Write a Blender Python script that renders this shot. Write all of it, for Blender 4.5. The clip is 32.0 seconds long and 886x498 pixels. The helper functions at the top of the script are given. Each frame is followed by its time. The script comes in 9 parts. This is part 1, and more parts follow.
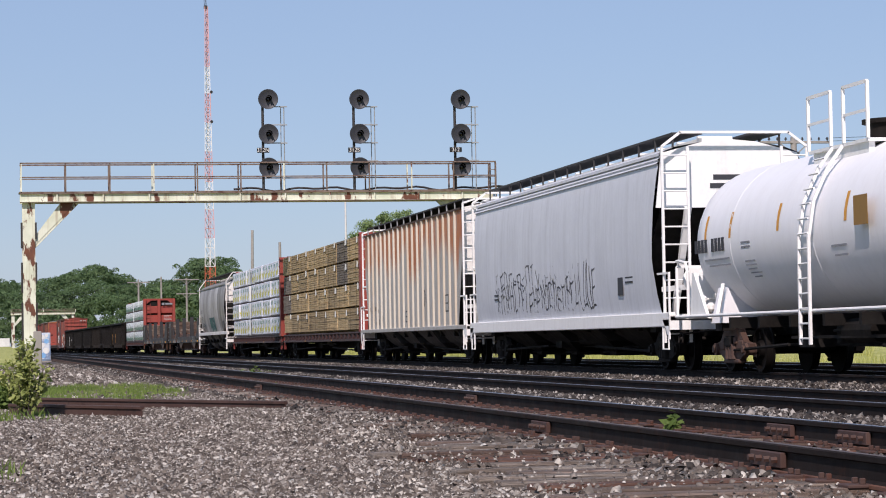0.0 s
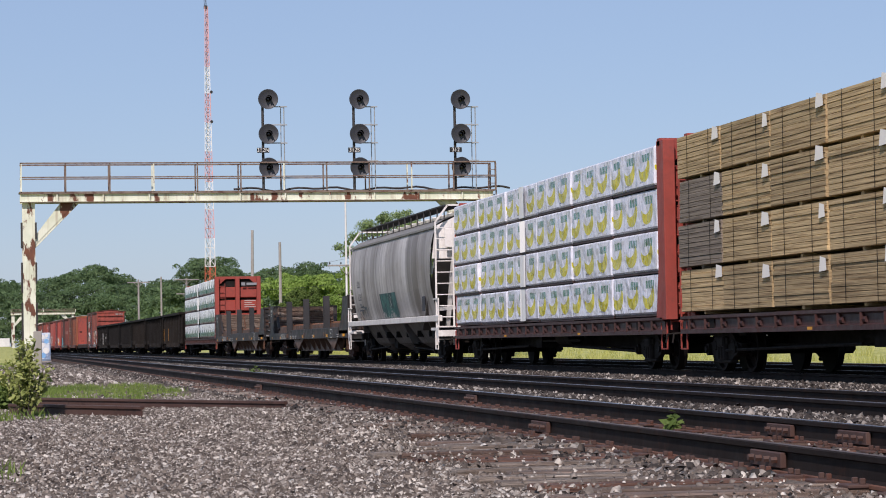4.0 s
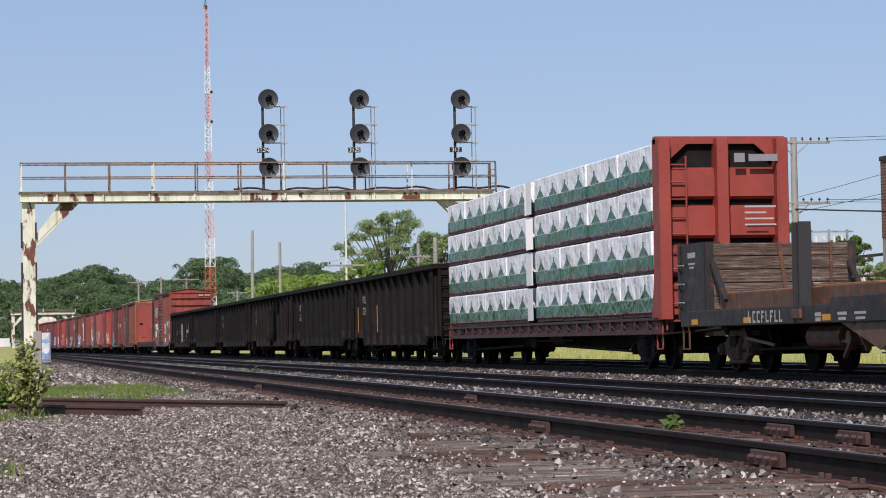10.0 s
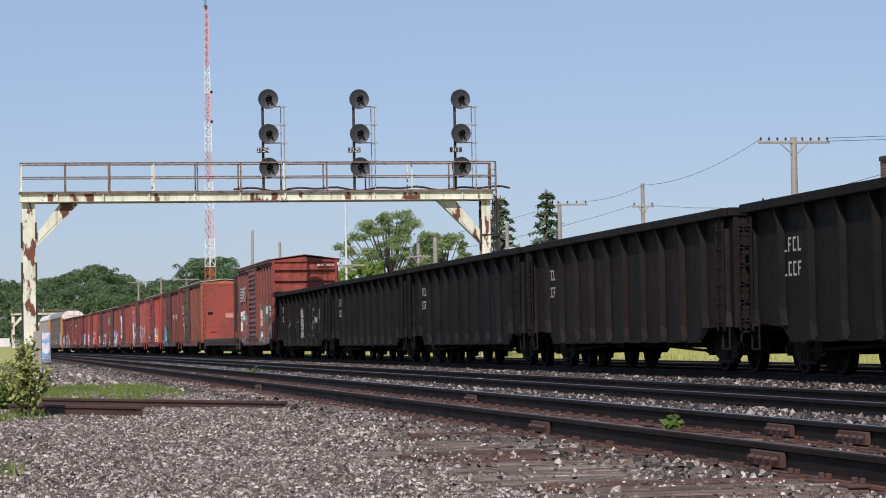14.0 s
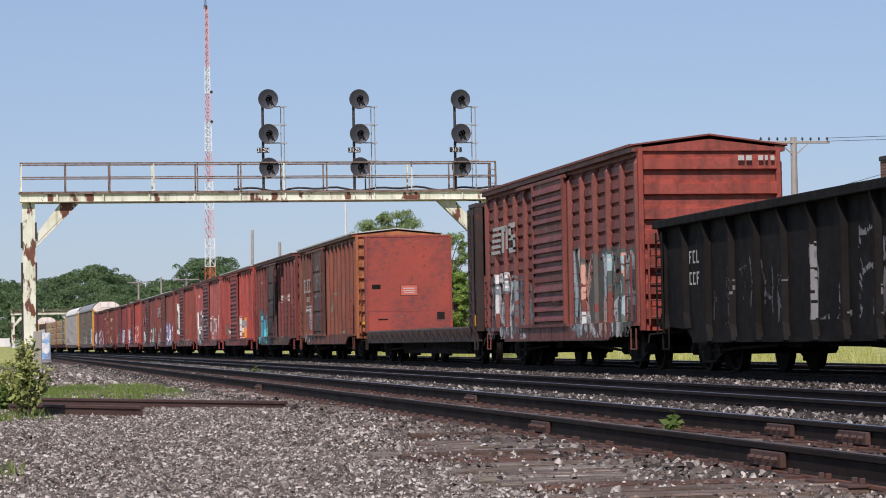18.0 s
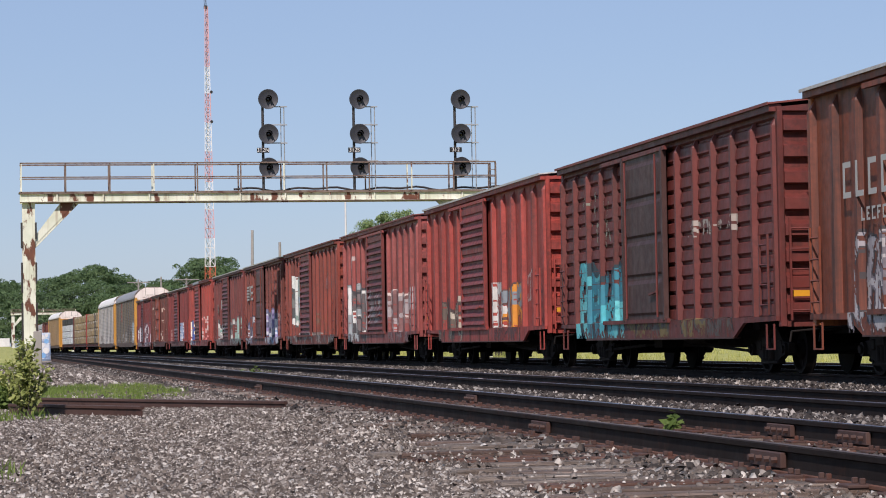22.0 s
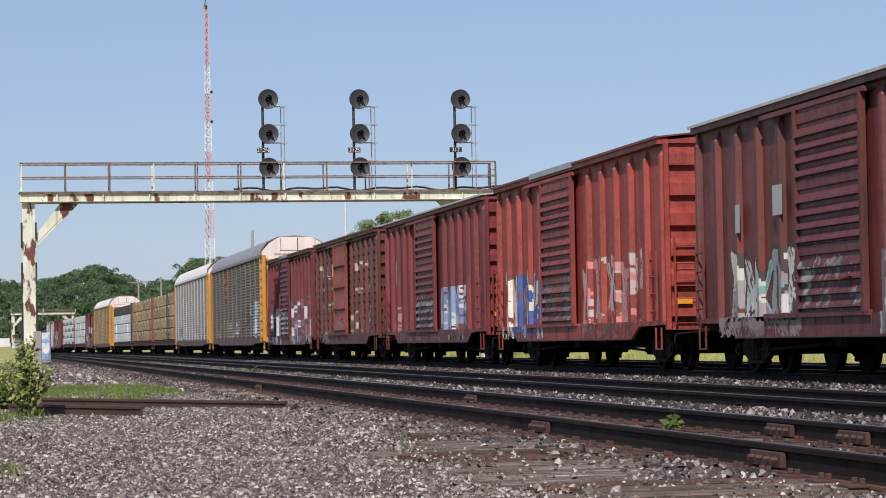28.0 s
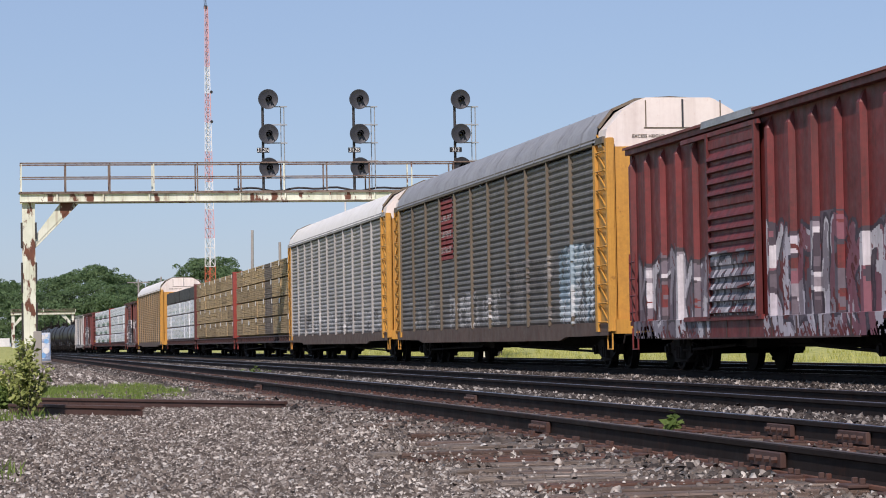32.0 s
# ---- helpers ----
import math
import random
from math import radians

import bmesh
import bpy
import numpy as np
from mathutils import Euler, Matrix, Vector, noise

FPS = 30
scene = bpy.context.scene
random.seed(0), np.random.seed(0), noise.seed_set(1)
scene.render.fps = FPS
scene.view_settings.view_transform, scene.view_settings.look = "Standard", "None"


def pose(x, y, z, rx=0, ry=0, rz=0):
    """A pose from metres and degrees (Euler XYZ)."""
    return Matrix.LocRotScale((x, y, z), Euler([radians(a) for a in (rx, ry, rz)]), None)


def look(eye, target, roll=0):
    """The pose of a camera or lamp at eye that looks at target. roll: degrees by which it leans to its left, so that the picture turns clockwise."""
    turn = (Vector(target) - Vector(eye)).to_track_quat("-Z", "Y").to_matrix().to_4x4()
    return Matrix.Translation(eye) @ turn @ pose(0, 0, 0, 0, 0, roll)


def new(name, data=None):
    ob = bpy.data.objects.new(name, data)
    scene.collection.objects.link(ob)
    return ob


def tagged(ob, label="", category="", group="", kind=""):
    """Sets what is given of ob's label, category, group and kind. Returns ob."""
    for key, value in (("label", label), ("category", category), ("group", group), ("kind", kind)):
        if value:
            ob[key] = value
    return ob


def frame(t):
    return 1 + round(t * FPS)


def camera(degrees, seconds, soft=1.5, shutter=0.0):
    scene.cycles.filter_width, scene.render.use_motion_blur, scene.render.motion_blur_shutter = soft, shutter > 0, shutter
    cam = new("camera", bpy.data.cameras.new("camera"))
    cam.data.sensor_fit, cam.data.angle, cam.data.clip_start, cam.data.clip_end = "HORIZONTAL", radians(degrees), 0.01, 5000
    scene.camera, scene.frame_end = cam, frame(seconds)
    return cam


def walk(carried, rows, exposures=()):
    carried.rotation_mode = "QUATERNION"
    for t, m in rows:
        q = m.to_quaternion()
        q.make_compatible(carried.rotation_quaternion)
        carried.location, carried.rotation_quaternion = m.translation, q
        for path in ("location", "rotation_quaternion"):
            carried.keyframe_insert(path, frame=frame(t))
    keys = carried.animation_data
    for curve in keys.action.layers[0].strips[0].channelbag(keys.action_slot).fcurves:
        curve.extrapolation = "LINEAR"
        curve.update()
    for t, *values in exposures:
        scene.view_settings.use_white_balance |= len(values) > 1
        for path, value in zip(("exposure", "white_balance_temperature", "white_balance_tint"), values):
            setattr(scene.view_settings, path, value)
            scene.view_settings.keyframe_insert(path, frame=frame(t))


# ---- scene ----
cam = camera(20.48, 32.0, soft=1.0)
EYE, AIM = (0, 0, 0.66), (18.2988, 98.2399, 4.4110)
walk(cam, [(0.0, look(EYE, AIM, -1.0)), (32.0, look(EYE, AIM, -1.0))], exposures=[(0.0, 0.0, 6600, 22.0), (32.0, 0.0, 6600, 22.0)])

# ---- daylight: sun behind the viewer, to the left, hazy blue sky ----
SUN_EL, SUN_AZ = radians(40), radians(202)
world = bpy.data.worlds.new("sky")
scene.world = world
world.use_nodes = True
wn, wl = world.node_tree.nodes, world.node_tree.links
sky = wn.new("ShaderNodeTexSky")
sky.sky_type, sky.sun_disc = "NISHITA", False
sky.sun_elevation, sky.sun_rotation = SUN_EL, SUN_AZ
sky.altitude, sky.air_density, sky.dust_density, sky.ozone_density = 200, 0.97, 0.5, 5.3
wn["Background"].inputs["Strength"].default_value = 0.097
haze = wn.new("ShaderNodeMix")
haze.data_type = "RGBA"
haze.inputs[0].default_value = 0.5
haze.inputs[7].default_value = (3.72, 5.3, 7.1, 1.0)
wl.new(sky.outputs["Color"], haze.inputs[6])
wl.new(haze.outputs[2], wn["Background"].inputs["Color"])
sun_data = bpy.data.lights.new("sun", "SUN")
sun_data.energy, sun_data.angle, sun_data.color = 4.1, radians(0.6), (1.0, 0.94, 0.86)
sun = new("sun", sun_data)
to_sun = Vector((math.sin(SUN_AZ) * math.cos(SUN_EL), math.cos(SUN_AZ) * math.cos(SUN_EL), math.sin(SUN_EL)))
sun.matrix_world = look(to_sun * 60, (0, 0, 0))
# ---- materials ----
def C(r, g, b):
    """A linear colour from 0..255 display values."""
    return tuple(((v / 255 + 0.055) / 1.055) ** 2.4 if v > 10 else v / 255 / 12.92 for v in (r, g, b)) + (1.0,)


class Nodes:
    """A small builder for one node material."""

    def __init__(self, name, rough=0.6, metal=0.0):
        self.m = bpy.data.materials.new(name)
        self.m.use_nodes = True
        self.t = self.m.node_tree
        self.b = self.t.nodes["Principled BSDF"]
        self.b.inputs["Roughness"].default_value = rough
        self.b.inputs["Metallic"].default_value = metal
        self.co = None

    def node(self, kind, **sockets):
        n = self.t.nodes.new(kind)
        for k, v in sockets.items():
            n.inputs[k].default_value = v
        return n

    def link(self, a, b):
        self.t.links.new(a, b)

    def coords(self):
        if not self.co:
            self.co = self.t.nodes.new("ShaderNodeTexCoord").outputs["Object"]
        return self.co

    def mapped(self, scale, loc=(0, 0, 0)):
        n = self.node("ShaderNodeMapping", Scale=scale, Location=loc)
        self.link(self.coords(), n.inputs["Vector"])
        # each object takes its own stretch of the texture
        rnd = self.t.nodes.new("ShaderNodeObjectInfo").outputs["Random"]
        mul = self.node("ShaderNodeMath")
        mul.operation = "MULTIPLY"
        mul.inputs[1].default_value = 37.0
        self.link(rnd, mul.inputs[0])
        add = self.t.nodes.new("ShaderNodeVectorMath")
        self.link(n.outputs[0], add.inputs[0])
        self.link(mul.outputs[0], add.inputs[1])
        return add.outputs[0]

    def noise(self, scale, detail=4.0, stretch=(1, 1, 1), rough=0.6, shared=False):
        n = self.node("ShaderNodeTexNoise", Scale=scale, Detail=detail, Roughness=rough)
        if shared:
            mp = self.node("ShaderNodeMapping", Scale=stretch)
            self.link(self.coords(), mp.inputs["Vector"])
            self.link(mp.outputs[0], n.inputs["Vector"])
        else:
            self.link(self.mapped(stretch), n.inputs["Vector"])
        return n.outputs["Fac"]

    def ramp(self, fac, stops, const=False):
        n = self.t.nodes.new("ShaderNodeValToRGB")
        r = n.color_ramp
        r.interpolation = "CONSTANT" if const else "LINEAR"
        while len(r.elements) < len(stops):
            r.elements.new(0.5)
        for e, (p, c) in zip(r.elements, stops):
            e.position = p
            e.color = c if isinstance(c, tuple) else (c, c, c, 1)
        self.link(fac, n.inputs[0])
        return n

    def step(self, fac, lo, hi):
        n = self.node("ShaderNodeMapRange")
        n.inputs[1].default_value, n.inputs[2].default_value = lo, hi
        self.link(fac, n.inputs[0])
        return n.outputs[0]

    def math(self, op, a, b=None):
        n = self.t.nodes.new("ShaderNodeMath")
        n.operation = op
        for i, v in enumerate((a, b)):
            if v is None:
                continue
            if isinstance(v, (int, float)):
                n.inputs[i].default_value = v
            else:
                self.link(v, n.inputs[i])
        return n.outputs[0]

    def mix(self, fac, a, b, mode="MIX"):
        n = self.t.nodes.new("ShaderNodeMix")
        n.data_type, n.blend_type = "RGBA", mode
        for s, v in ((0, fac), (6, a), (7, b)):
            if isinstance(v, (int, float, tuple)):
                n.inputs[s].default_value = v
            else:
                self.link(v, n.inputs[s])
        return n.outputs[2]

    def color(self, c):
        if isinstance(c, tuple):
            self.b.inputs["Base Color"].default_value = c
        else:
            self.link(c, self.b.inputs["Base Color"])

    def bump(self, h, strength=0.3, dist=0.02):
        n = self.node("ShaderNodeBump", Strength=strength, Distance=dist)
        self.link(h, n.inputs["Height"])
        self.link(n.outputs[0], self.b.inputs["Normal"])

    def rough(self, v):
        self.link(v, self.b.inputs["Roughness"])


def weathered(name, col, rust=0.25, streak=0.25, fade=0.15, rough=0.55, metal=0.0, rustcol=C(92, 48, 30), dirtcol=C(52, 46, 42),
              top_rust=0.0, tags=(), grime=0.3):
    """Old paint: faded patches, dirt streaks that run down, rust specks; tags are sprayed fields (y0, y1, z0, z1, colours)."""
    n = Nodes(name, rough, metal)
    pale = tuple(min(1, v * 1.25 + 0.03) for v in col[:3]) + (1,)
    c = n.mix(n.math("MULTIPLY", n.step(n.noise(0.9, 5), 0.42, 0.7), fade * 2.2), col, pale)
    run = n.step(n.noise(1.0, 5, (3.2, 3.8, 0.16), rough=0.68), 0.45, 0.7)
    c = n.mix(n.math("MULTIPLY", run, streak), c, dirtcol)
    sep = n.t.nodes.new("ShaderNodeSeparateXYZ")
    n.link(n.coords(), sep.inputs[0])
    if top_rust:
        # rust runs hang from the roof edge, long in some bays and short in others
        bays = n.math("ADD", n.step(n.noise(0.42, 2, (0.01, 1, 0.01), shared=True), 0.34, 0.62), n.math("MULTIPLY", n.noise(2.6, 3, (0.01, 1, 0.02), shared=True), 0.9))
        edge = n.math("SUBTRACT", sep.outputs[2], n.math("SUBTRACT", 4.42, n.math("MULTIPLY", bays, 1.25)))
        hang = n.math("MULTIPLY", n.step(edge, -0.25, 0.35), n.step(n.noise(5, 4, (1, 1, 0.12)), 0.22, 0.5))
        c = n.mix(n.math("MULTIPLY", hang, top_rust), c, n.mix(n.noise(2.5, 4, (1, 1, 0.3)), rustcol, C(196, 122, 66)))
    for (y0, y1, z0, z1, cols, seed) in tags:
        wob = n.math("MULTIPLY", n.math("SUBTRACT", n.noise(1.7, 3, (1, 1, 1), shared=True), 0.5), 0.9)
        yy, zz = n.math("ADD", sep.outputs[1], wob), n.math("ADD", sep.outputs[2], wob)
        field = n.math("MULTIPLY", n.math("MULTIPLY", n.math("GREATER_THAN", yy, y0), n.math("LESS_THAN", yy, y1)),
                       n.math("MULTIPLY", n.math("GREATER_THAN", zz, z0), n.math("LESS_THAN", zz, z1)))
        cm = n.t.nodes.new("ShaderNodeCombineXYZ")
        bend_y = n.math("ADD", yy, n.math("MULTIPLY", n.math("SINE", n.math("MULTIPLY", zz, 3.1 + seed)), 0.16))
        n.link(n.math("ADD", n.math("MULTIPLY", bend_y, 3.4), seed * 9.0), cm.inputs[0])
        n.link(n.math("ADD", n.math("MULTIPLY", zz, 1.05), seed * 5.0), cm.inputs[1])
        vo, ed = n.node("ShaderNodeTexVoronoi", Scale=1.0, Randomness=0.85), n.node("ShaderNodeTexVoronoi", Scale=1.0, Randomness=0.85)
        for q in (vo, ed):
            q.voronoi_dimensions = "2D"
            n.link(cm.outputs[0], q.inputs["Vector"])
        ed.feature = "DISTANCE_TO_EDGE"
        sp3 = n.t.nodes.new("ShaderNodeSeparateColor")
        n.link(vo.outputs["Color"], sp3.inputs[0])
        k = len(cols)
        rp = n.ramp(sp3.outputs[0], [(i / k, cols[i]) for i in range(k)], True)
        line = n.math("LESS_THAN", ed.outputs["Distance"], 0.06)
        worn = n.step(n.noise(5, 3), 0.30, 0.44)
        ink = n.mix(n.math("MULTIPLY", line, 0.8), rp.outputs["Color"], cols[0] if cols[0][3] else C(70, 60, 60))
        # thin greyish overspray all over the field; ink halved in recesses to paint their shade
        mist = n.math("MULTIPLY", field, n.step(n.noise(1.1, 4), 0.3, 0.6))
        c = n.mix(n.math("MULTIPLY", mist, 0.5), c, C(84, 74, 72))
        rib_lit = n.math("ADD", 0.5, n.math("MULTIPLY", n.math("LESS_THAN", sep.outputs[0], -1.50), 0.5))
        c = n.mix(n.math("MULTIPLY", n.math("MULTIPLY", n.math("MULTIPLY", field, rp.outputs["Alpha"]), worn), rib_lit), c, ink)
    spot = n.step(n.noise(3.5, 8, rough=0.75), 0.64 - rust * 0.22, 0.70 - rust * 0.16)
    c = n.mix(n.math("MULTIPLY", spot, min(1, rust * 2.2)), c, rustcol)
    soot = n.math("MULTIPLY", n.step(n.noise(11, 5), 0.3, 0.75), n.step(n.noise(0.8, 4), 0.25, 0.7))
    c = n.mix(n.math("MULTIPLY", soot, grime * 1.6), c, dirtcol)
    n.color(c)
    n.rough(n.step(n.noise(4, 4), -0.6 + (0.5 - rough), 1.4 + (0.5 - rough)))
    n.bump(n.noise(14, 5), 0.4 * grime, 0.01)
    return n.m


def plain(name, col, rough=0.6, metal=0.0, var=0.25, scale=6.0, bump=0.15):
    """One colour with grain at two scales."""
    n = Nodes(name, rough, metal)
    dark = tuple(v * (1 - var) for v in col[:3]) + (1,)
    lite = tuple(min(1, v * (1 + var)) for v in col[:3]) + (1,)
    c = n.mix(n.noise(scale, 6), dark, lite)
    c = n.mix(n.math("MULTIPLY", n.noise(scale * 0.15, 3), 0.5), c, dark)
    n.color(c)
    n.bump(n.noise(scale * 3, 5), bump, 0.01)
    return n.m


def islands(name, cols, rough=0.8, bump=0.3, scale=25.0, metal=0.0):
    """Colour that differs from piece to piece within one mesh."""
    n = Nodes(name, rough, metal)
    g = n.t.nodes.new("ShaderNodeNewGeometry").outputs["Random Per Island"]
    k = len(cols)
    c = n.ramp(g, [(i / max(1, k - 1), x) for i, x in enumerate(cols)]).outputs["Color"]
    dark = n.mix(n.step(n.noise(scale, 5), 0.3, 0.7), (0.62, 0.6, 0.58, 1), (1, 1, 1, 1))
    n.color(n.mix(1.0, c, dark, "MULTIPLY"))
    n.bump(n.noise(scale * 1.5, 4), bump, 0.01)
    return n.m


# ---- mesh helpers ----
class Mesh:
    """Collects vertices and faces of one part."""

    def __init__(self):
        self.v, self.f = [], []

    def add(self, vs, fs):
        n = len(self.v)
        self.v += [tuple(p) for p in vs]
        self.f += [tuple(i + n for i in q) for q in fs]
        return self

    def box(self, x0, x1, y0, y1, z0, z1):
        return self.add([(x, y, z) for z in (z0, z1) for y in (y0, y1) for x in (x0, x1)],
                        [(0, 2, 3, 1), (4, 5, 7, 6), (0, 1, 5, 4), (2, 6, 7, 3), (0, 4, 6, 2), (1, 3, 7, 5)])

    def cbox(self, x0, x1, y0, y1, z0, z1, c=0.01):
        """A box with chamfered edges."""
        vs, fs = [], []
        xs, ys, zs = (x0, x1), (y0, y1), (z0, z1)
        idx = {}
        for i in (0, 1):
            for j in (0, 1):
                for k in (0, 1):
                    sx, sy, sz = (c if i == 0 else -c), (c if j == 0 else -c), (c if k == 0 else -c)
                    for a, p in ((0, (xs[i], ys[j] + sy, zs[k] + sz)), (1, (xs[i] + sx, ys[j], zs[k] + sz)), (2, (xs[i] + sx, ys[j] + sy, zs[k]))):
                        idx[i, j, k, a] = len(vs)
                        vs.append(p)
        for s in (0, 1):
            for a in range(3):
                def key(p, q):
                    t = [0, 0, 0]
                    t[a], t[(a + 1) % 3], t[(a + 2) % 3] = s, p, q
                    return idx[t[0], t[1], t[2], a]
                ring = (key(0, 0), key(1, 0), key(1, 1), key(0, 1))
                fs.append(ring if s else ring[::-1])
        for a in range(3):
            b, d = (a + 1) % 3, (a + 2) % 3
            for p in (0, 1):
                for q in (0, 1):
                    t0, t1 = [0, 0, 0], [0, 0, 0]
                    t0[a], t1[a] = 0, 1
                    t0[b] = t1[b] = p
                    t0[d] = t1[d] = q
                    ring = (idx[(*t0, b)], idx[(*t1, b)], idx[(*t1, d)], idx[(*t0, d)])
                    fs.append(ring if p == q else ring[::-1])
        for i in (0, 1):
            for j in (0, 1):
                for k in (0, 1):
                    t = (idx[i, j, k, 0], idx[i, j, k, 1], idx[i, j, k, 2])
                    fs.append(t if (i + j + k) % 2 else t[::-1])
        return self.add(vs, fs)

    def beam(self, p, q, w, h=None):
        """A square bar from p to q."""
        h = h or w
        p, q = Vector(p), Vector(q)
        d = (q - p).normalized()
        side = d.cross(Vector((0, 0, 1)) if abs(d.z) < 0.95 else Vector((0, 1, 0))).normalized()
        up = side.cross(d)
        vs = [e + side * (a * w / 2) + up * (b * h / 2) for e in (p, q) for a, b in ((-1, -1), (1, -1), (1, 1), (-1, 1))]
        return self.add(vs, [(3, 2, 1, 0), (4, 5, 6, 7), (0, 1, 5, 4), (1, 2, 6, 5), (2, 3, 7, 6), (3, 0, 4, 7)])

    def cyl(self, p, q, r, n=12, r2=None, cap=True):
        p, q = Vector(p), Vector(q)
        r2 = r if r2 is None else r2
        d = (q - p).normalized()
        a = d.cross(Vector((0, 0, 1)) if abs(d.z) < 0.95 else Vector((1, 0, 0))).normalized()
        b = d.cross(a)
        vs = [e + (a * math.cos(t) + b * math.sin(t)) * rr for e, rr in ((p, r), (q, r2)) for t in (2 * math.pi * i / n for i in range(n))]
        fs = [(i, (i + 1) % n, n + (i + 1) % n, n + i) for i in range(n)]
        if cap:
            fs += [tuple(reversed(range(n))), tuple(range(n, 2 * n))]
        return self.add(vs, fs)

    def lathe(self, p, q, prof, n=16):
        """Revolves (distance along p->q as a share, radius) pairs."""
        p, q = Vector(p), Vector(q)
        d = q - p
        u = d.normalized()
        a = u.cross(Vector((0, 0, 1)) if abs(u.z) < 0.95 else Vector((1, 0, 0))).normalized()
        b = u.cross(a)
        vs = [p + d * s + (a * math.cos(2 * math.pi * i / n) + b * math.sin(2 * math.pi * i / n)) * r for s, r in prof for i in range(n)]
        fs = [(k * n + i, k * n + (i + 1) % n, (k + 1) * n + (i + 1) % n, (k + 1) * n + i) for k in range(len(prof) - 1) for i in range(n)]
        fs += [tuple(reversed(range(n))), tuple(range((len(prof) - 1) * n, len(prof) * n))]
        return self.add(vs, fs)

    def prism(self, pts, a, b, axis="y"):
        """Extrudes a closed outline from a to b. axis y: outline in (x, z); x: (y, z); z: (x, y)."""
        def place(u, w, t):
            return (u, t, w) if axis == "y" else (t, u, w) if axis == "x" else (u, w, t)
        n = len(pts)
        vs = [place(u, w, a) for u, w in pts] + [place(u, w, b) for u, w in pts]
        fs = [(i, (i + 1) % n, n + (i + 1) % n, n + i) for i in range(n)] + [tuple(reversed(range(n))), tuple(range(n, 2 * n))]
        return self.add(vs, fs)

    def sheet(self, rows, thick=None):
        """A grid of points, rows of equal length, as one skin."""
        m = len(rows[0])
        fs = [(i * m + j, i * m + j + 1, (i + 1) * m + j + 1, (i + 1) * m + j) for i in range(len(rows) - 1) for j in range(m - 1)]
        return self.add([p for r in rows for p in r], fs)

    def data(self, name, mat, smooth=False, fix=True):
        me = bpy.data.meshes.new(name)
        me.from_pydata(self.v, [], self.f)
        if fix:
            bm = bmesh.new()
            bm.from_mesh(me)
            bmesh.ops.recalc_face_normals(bm, faces=bm.faces)
            bm.to_mesh(me)
            bm.free()
        if smooth:
            me.shade_smooth()
            me.set_sharp_from_angle(angle=radians(40))
        me.materials.append(mat)
        return me


def part(name, ms, mat, parent=None, label="", smooth=False, fix=True):
    """Links what ms holds as one mesh object under parent."""
    ob = new(name, ms if isinstance(ms, bpy.types.Mesh) else ms.data(name, mat, smooth, fix))
    if parent:
        ob.parent = parent
    if label:
        ob["label"] = label
    return ob


def thing(name, label, category, m=None, group="", kind=""):
    ob = new(name)
    ob.empty_display_size = 0.2
    if m is not None:
        ob.matrix_basis = m
    return tagged(ob, label, category, group, kind)


# ---- the plan: y runs along the tracks, away from the viewer; z = 0 is the top of the rails ----
TRACKS = (5.47, 9.09, 14.5, 18.35)
GAUGE = 1.5
TRAIN_X = 14.45


def bend(y):
    """How far the line swings aside at y: a gentle curve to the left, then back."""
    if y < 161:
        return 0.0
    if y < 380:
        return -((y - 161) ** 2) / 12000
    d, e = y - 380, -4.0
    if d < 60:
        return e - 0.0365 * d + 0.00047 * d * d
    return e - 2.19 + 1.692 + 0.02 * (d - 60)


M_RAIL = weathered("rail_rust", C(30, 23, 21), rust=0.4, streak=0.1, fade=0.1, rough=0.95, rustcol=C(52, 34, 27))
M_RAIL.node_tree.nodes["Principled BSDF"].inputs["Specular IOR Level"].default_value = 0.15
M_SHINE = plain("worn_steel", C(150, 152, 160), 0.28, 0.9, 0.15, 9, 0.05)
# foot rust with sunlight in its colour, against the shade-dark rail above
M_FOOT = weathered("sunlit_foot_rust", C(112, 74, 56), rust=0.4, streak=0, fade=0.3, rough=0.85, rustcol=C(84, 50, 36))
M_DULL = plain("dull_rusty_rail_top", C(96, 84, 78), 0.6, 0.3, 0.3, 9, 0.1)
M_TIE = islands("weathered_tie", [C(62, 52, 46), C(88, 78, 72), C(74, 52, 44), C(52, 45, 41), C(98, 88, 80)], 0.9, 0.5, 14)
n = Nodes("tie_wood", 0.92)
tone = n.ramp(n.t.nodes.new("ShaderNodeObjectInfo").outputs["Random"], [(0.0, C(128, 104, 92)), (0.3, C(168, 158, 148)), (0.5, C(132, 94, 78)), (0.75, C(184, 174, 162)), (1.0, C(150, 134, 122))]).outputs["Color"]
grain = n.step(n.noise(3.0, 6, (0.5, 16, 16), rough=0.75), 0.38, 0.6)
tone = n.mix(n.step(n.noise(2.2, 4, (1, 2, 2)), 0.45, 0.7), tone, n.mix(1.0, tone, (0.6, 0.52, 0.47, 1), "MULTIPLY"))
n.color(n.mix(grain, n.mix(1.0, tone, (0.42, 0.4, 0.38, 1), "MULTIPLY"), tone))
n.bump(grain, 0.8, 0.02)
M_TIE1 = n.m
M_PLATE = weathered("tie_plate_rust", C(70, 46, 38), rust=0.4, streak=0, fade=0.3, rough=0.8)
M_STONE = islands("ballast_stone", [C(66, 57, 51), C(98, 88, 80), C(158, 148, 138), C(78, 68, 60), C(116, 106, 97), C(226, 220, 210), C(134, 124, 114), C(62, 54, 48)], 0.85, 0.3, 30)
M_STONE_DK = islands("dirty_ballast_stone", [C(38, 33, 30), C(62, 55, 50), C(104, 96, 90), C(48, 42, 38), C(78, 70, 64), C(190, 184, 176), C(56, 47, 41)], 0.85, 0.3, 30)
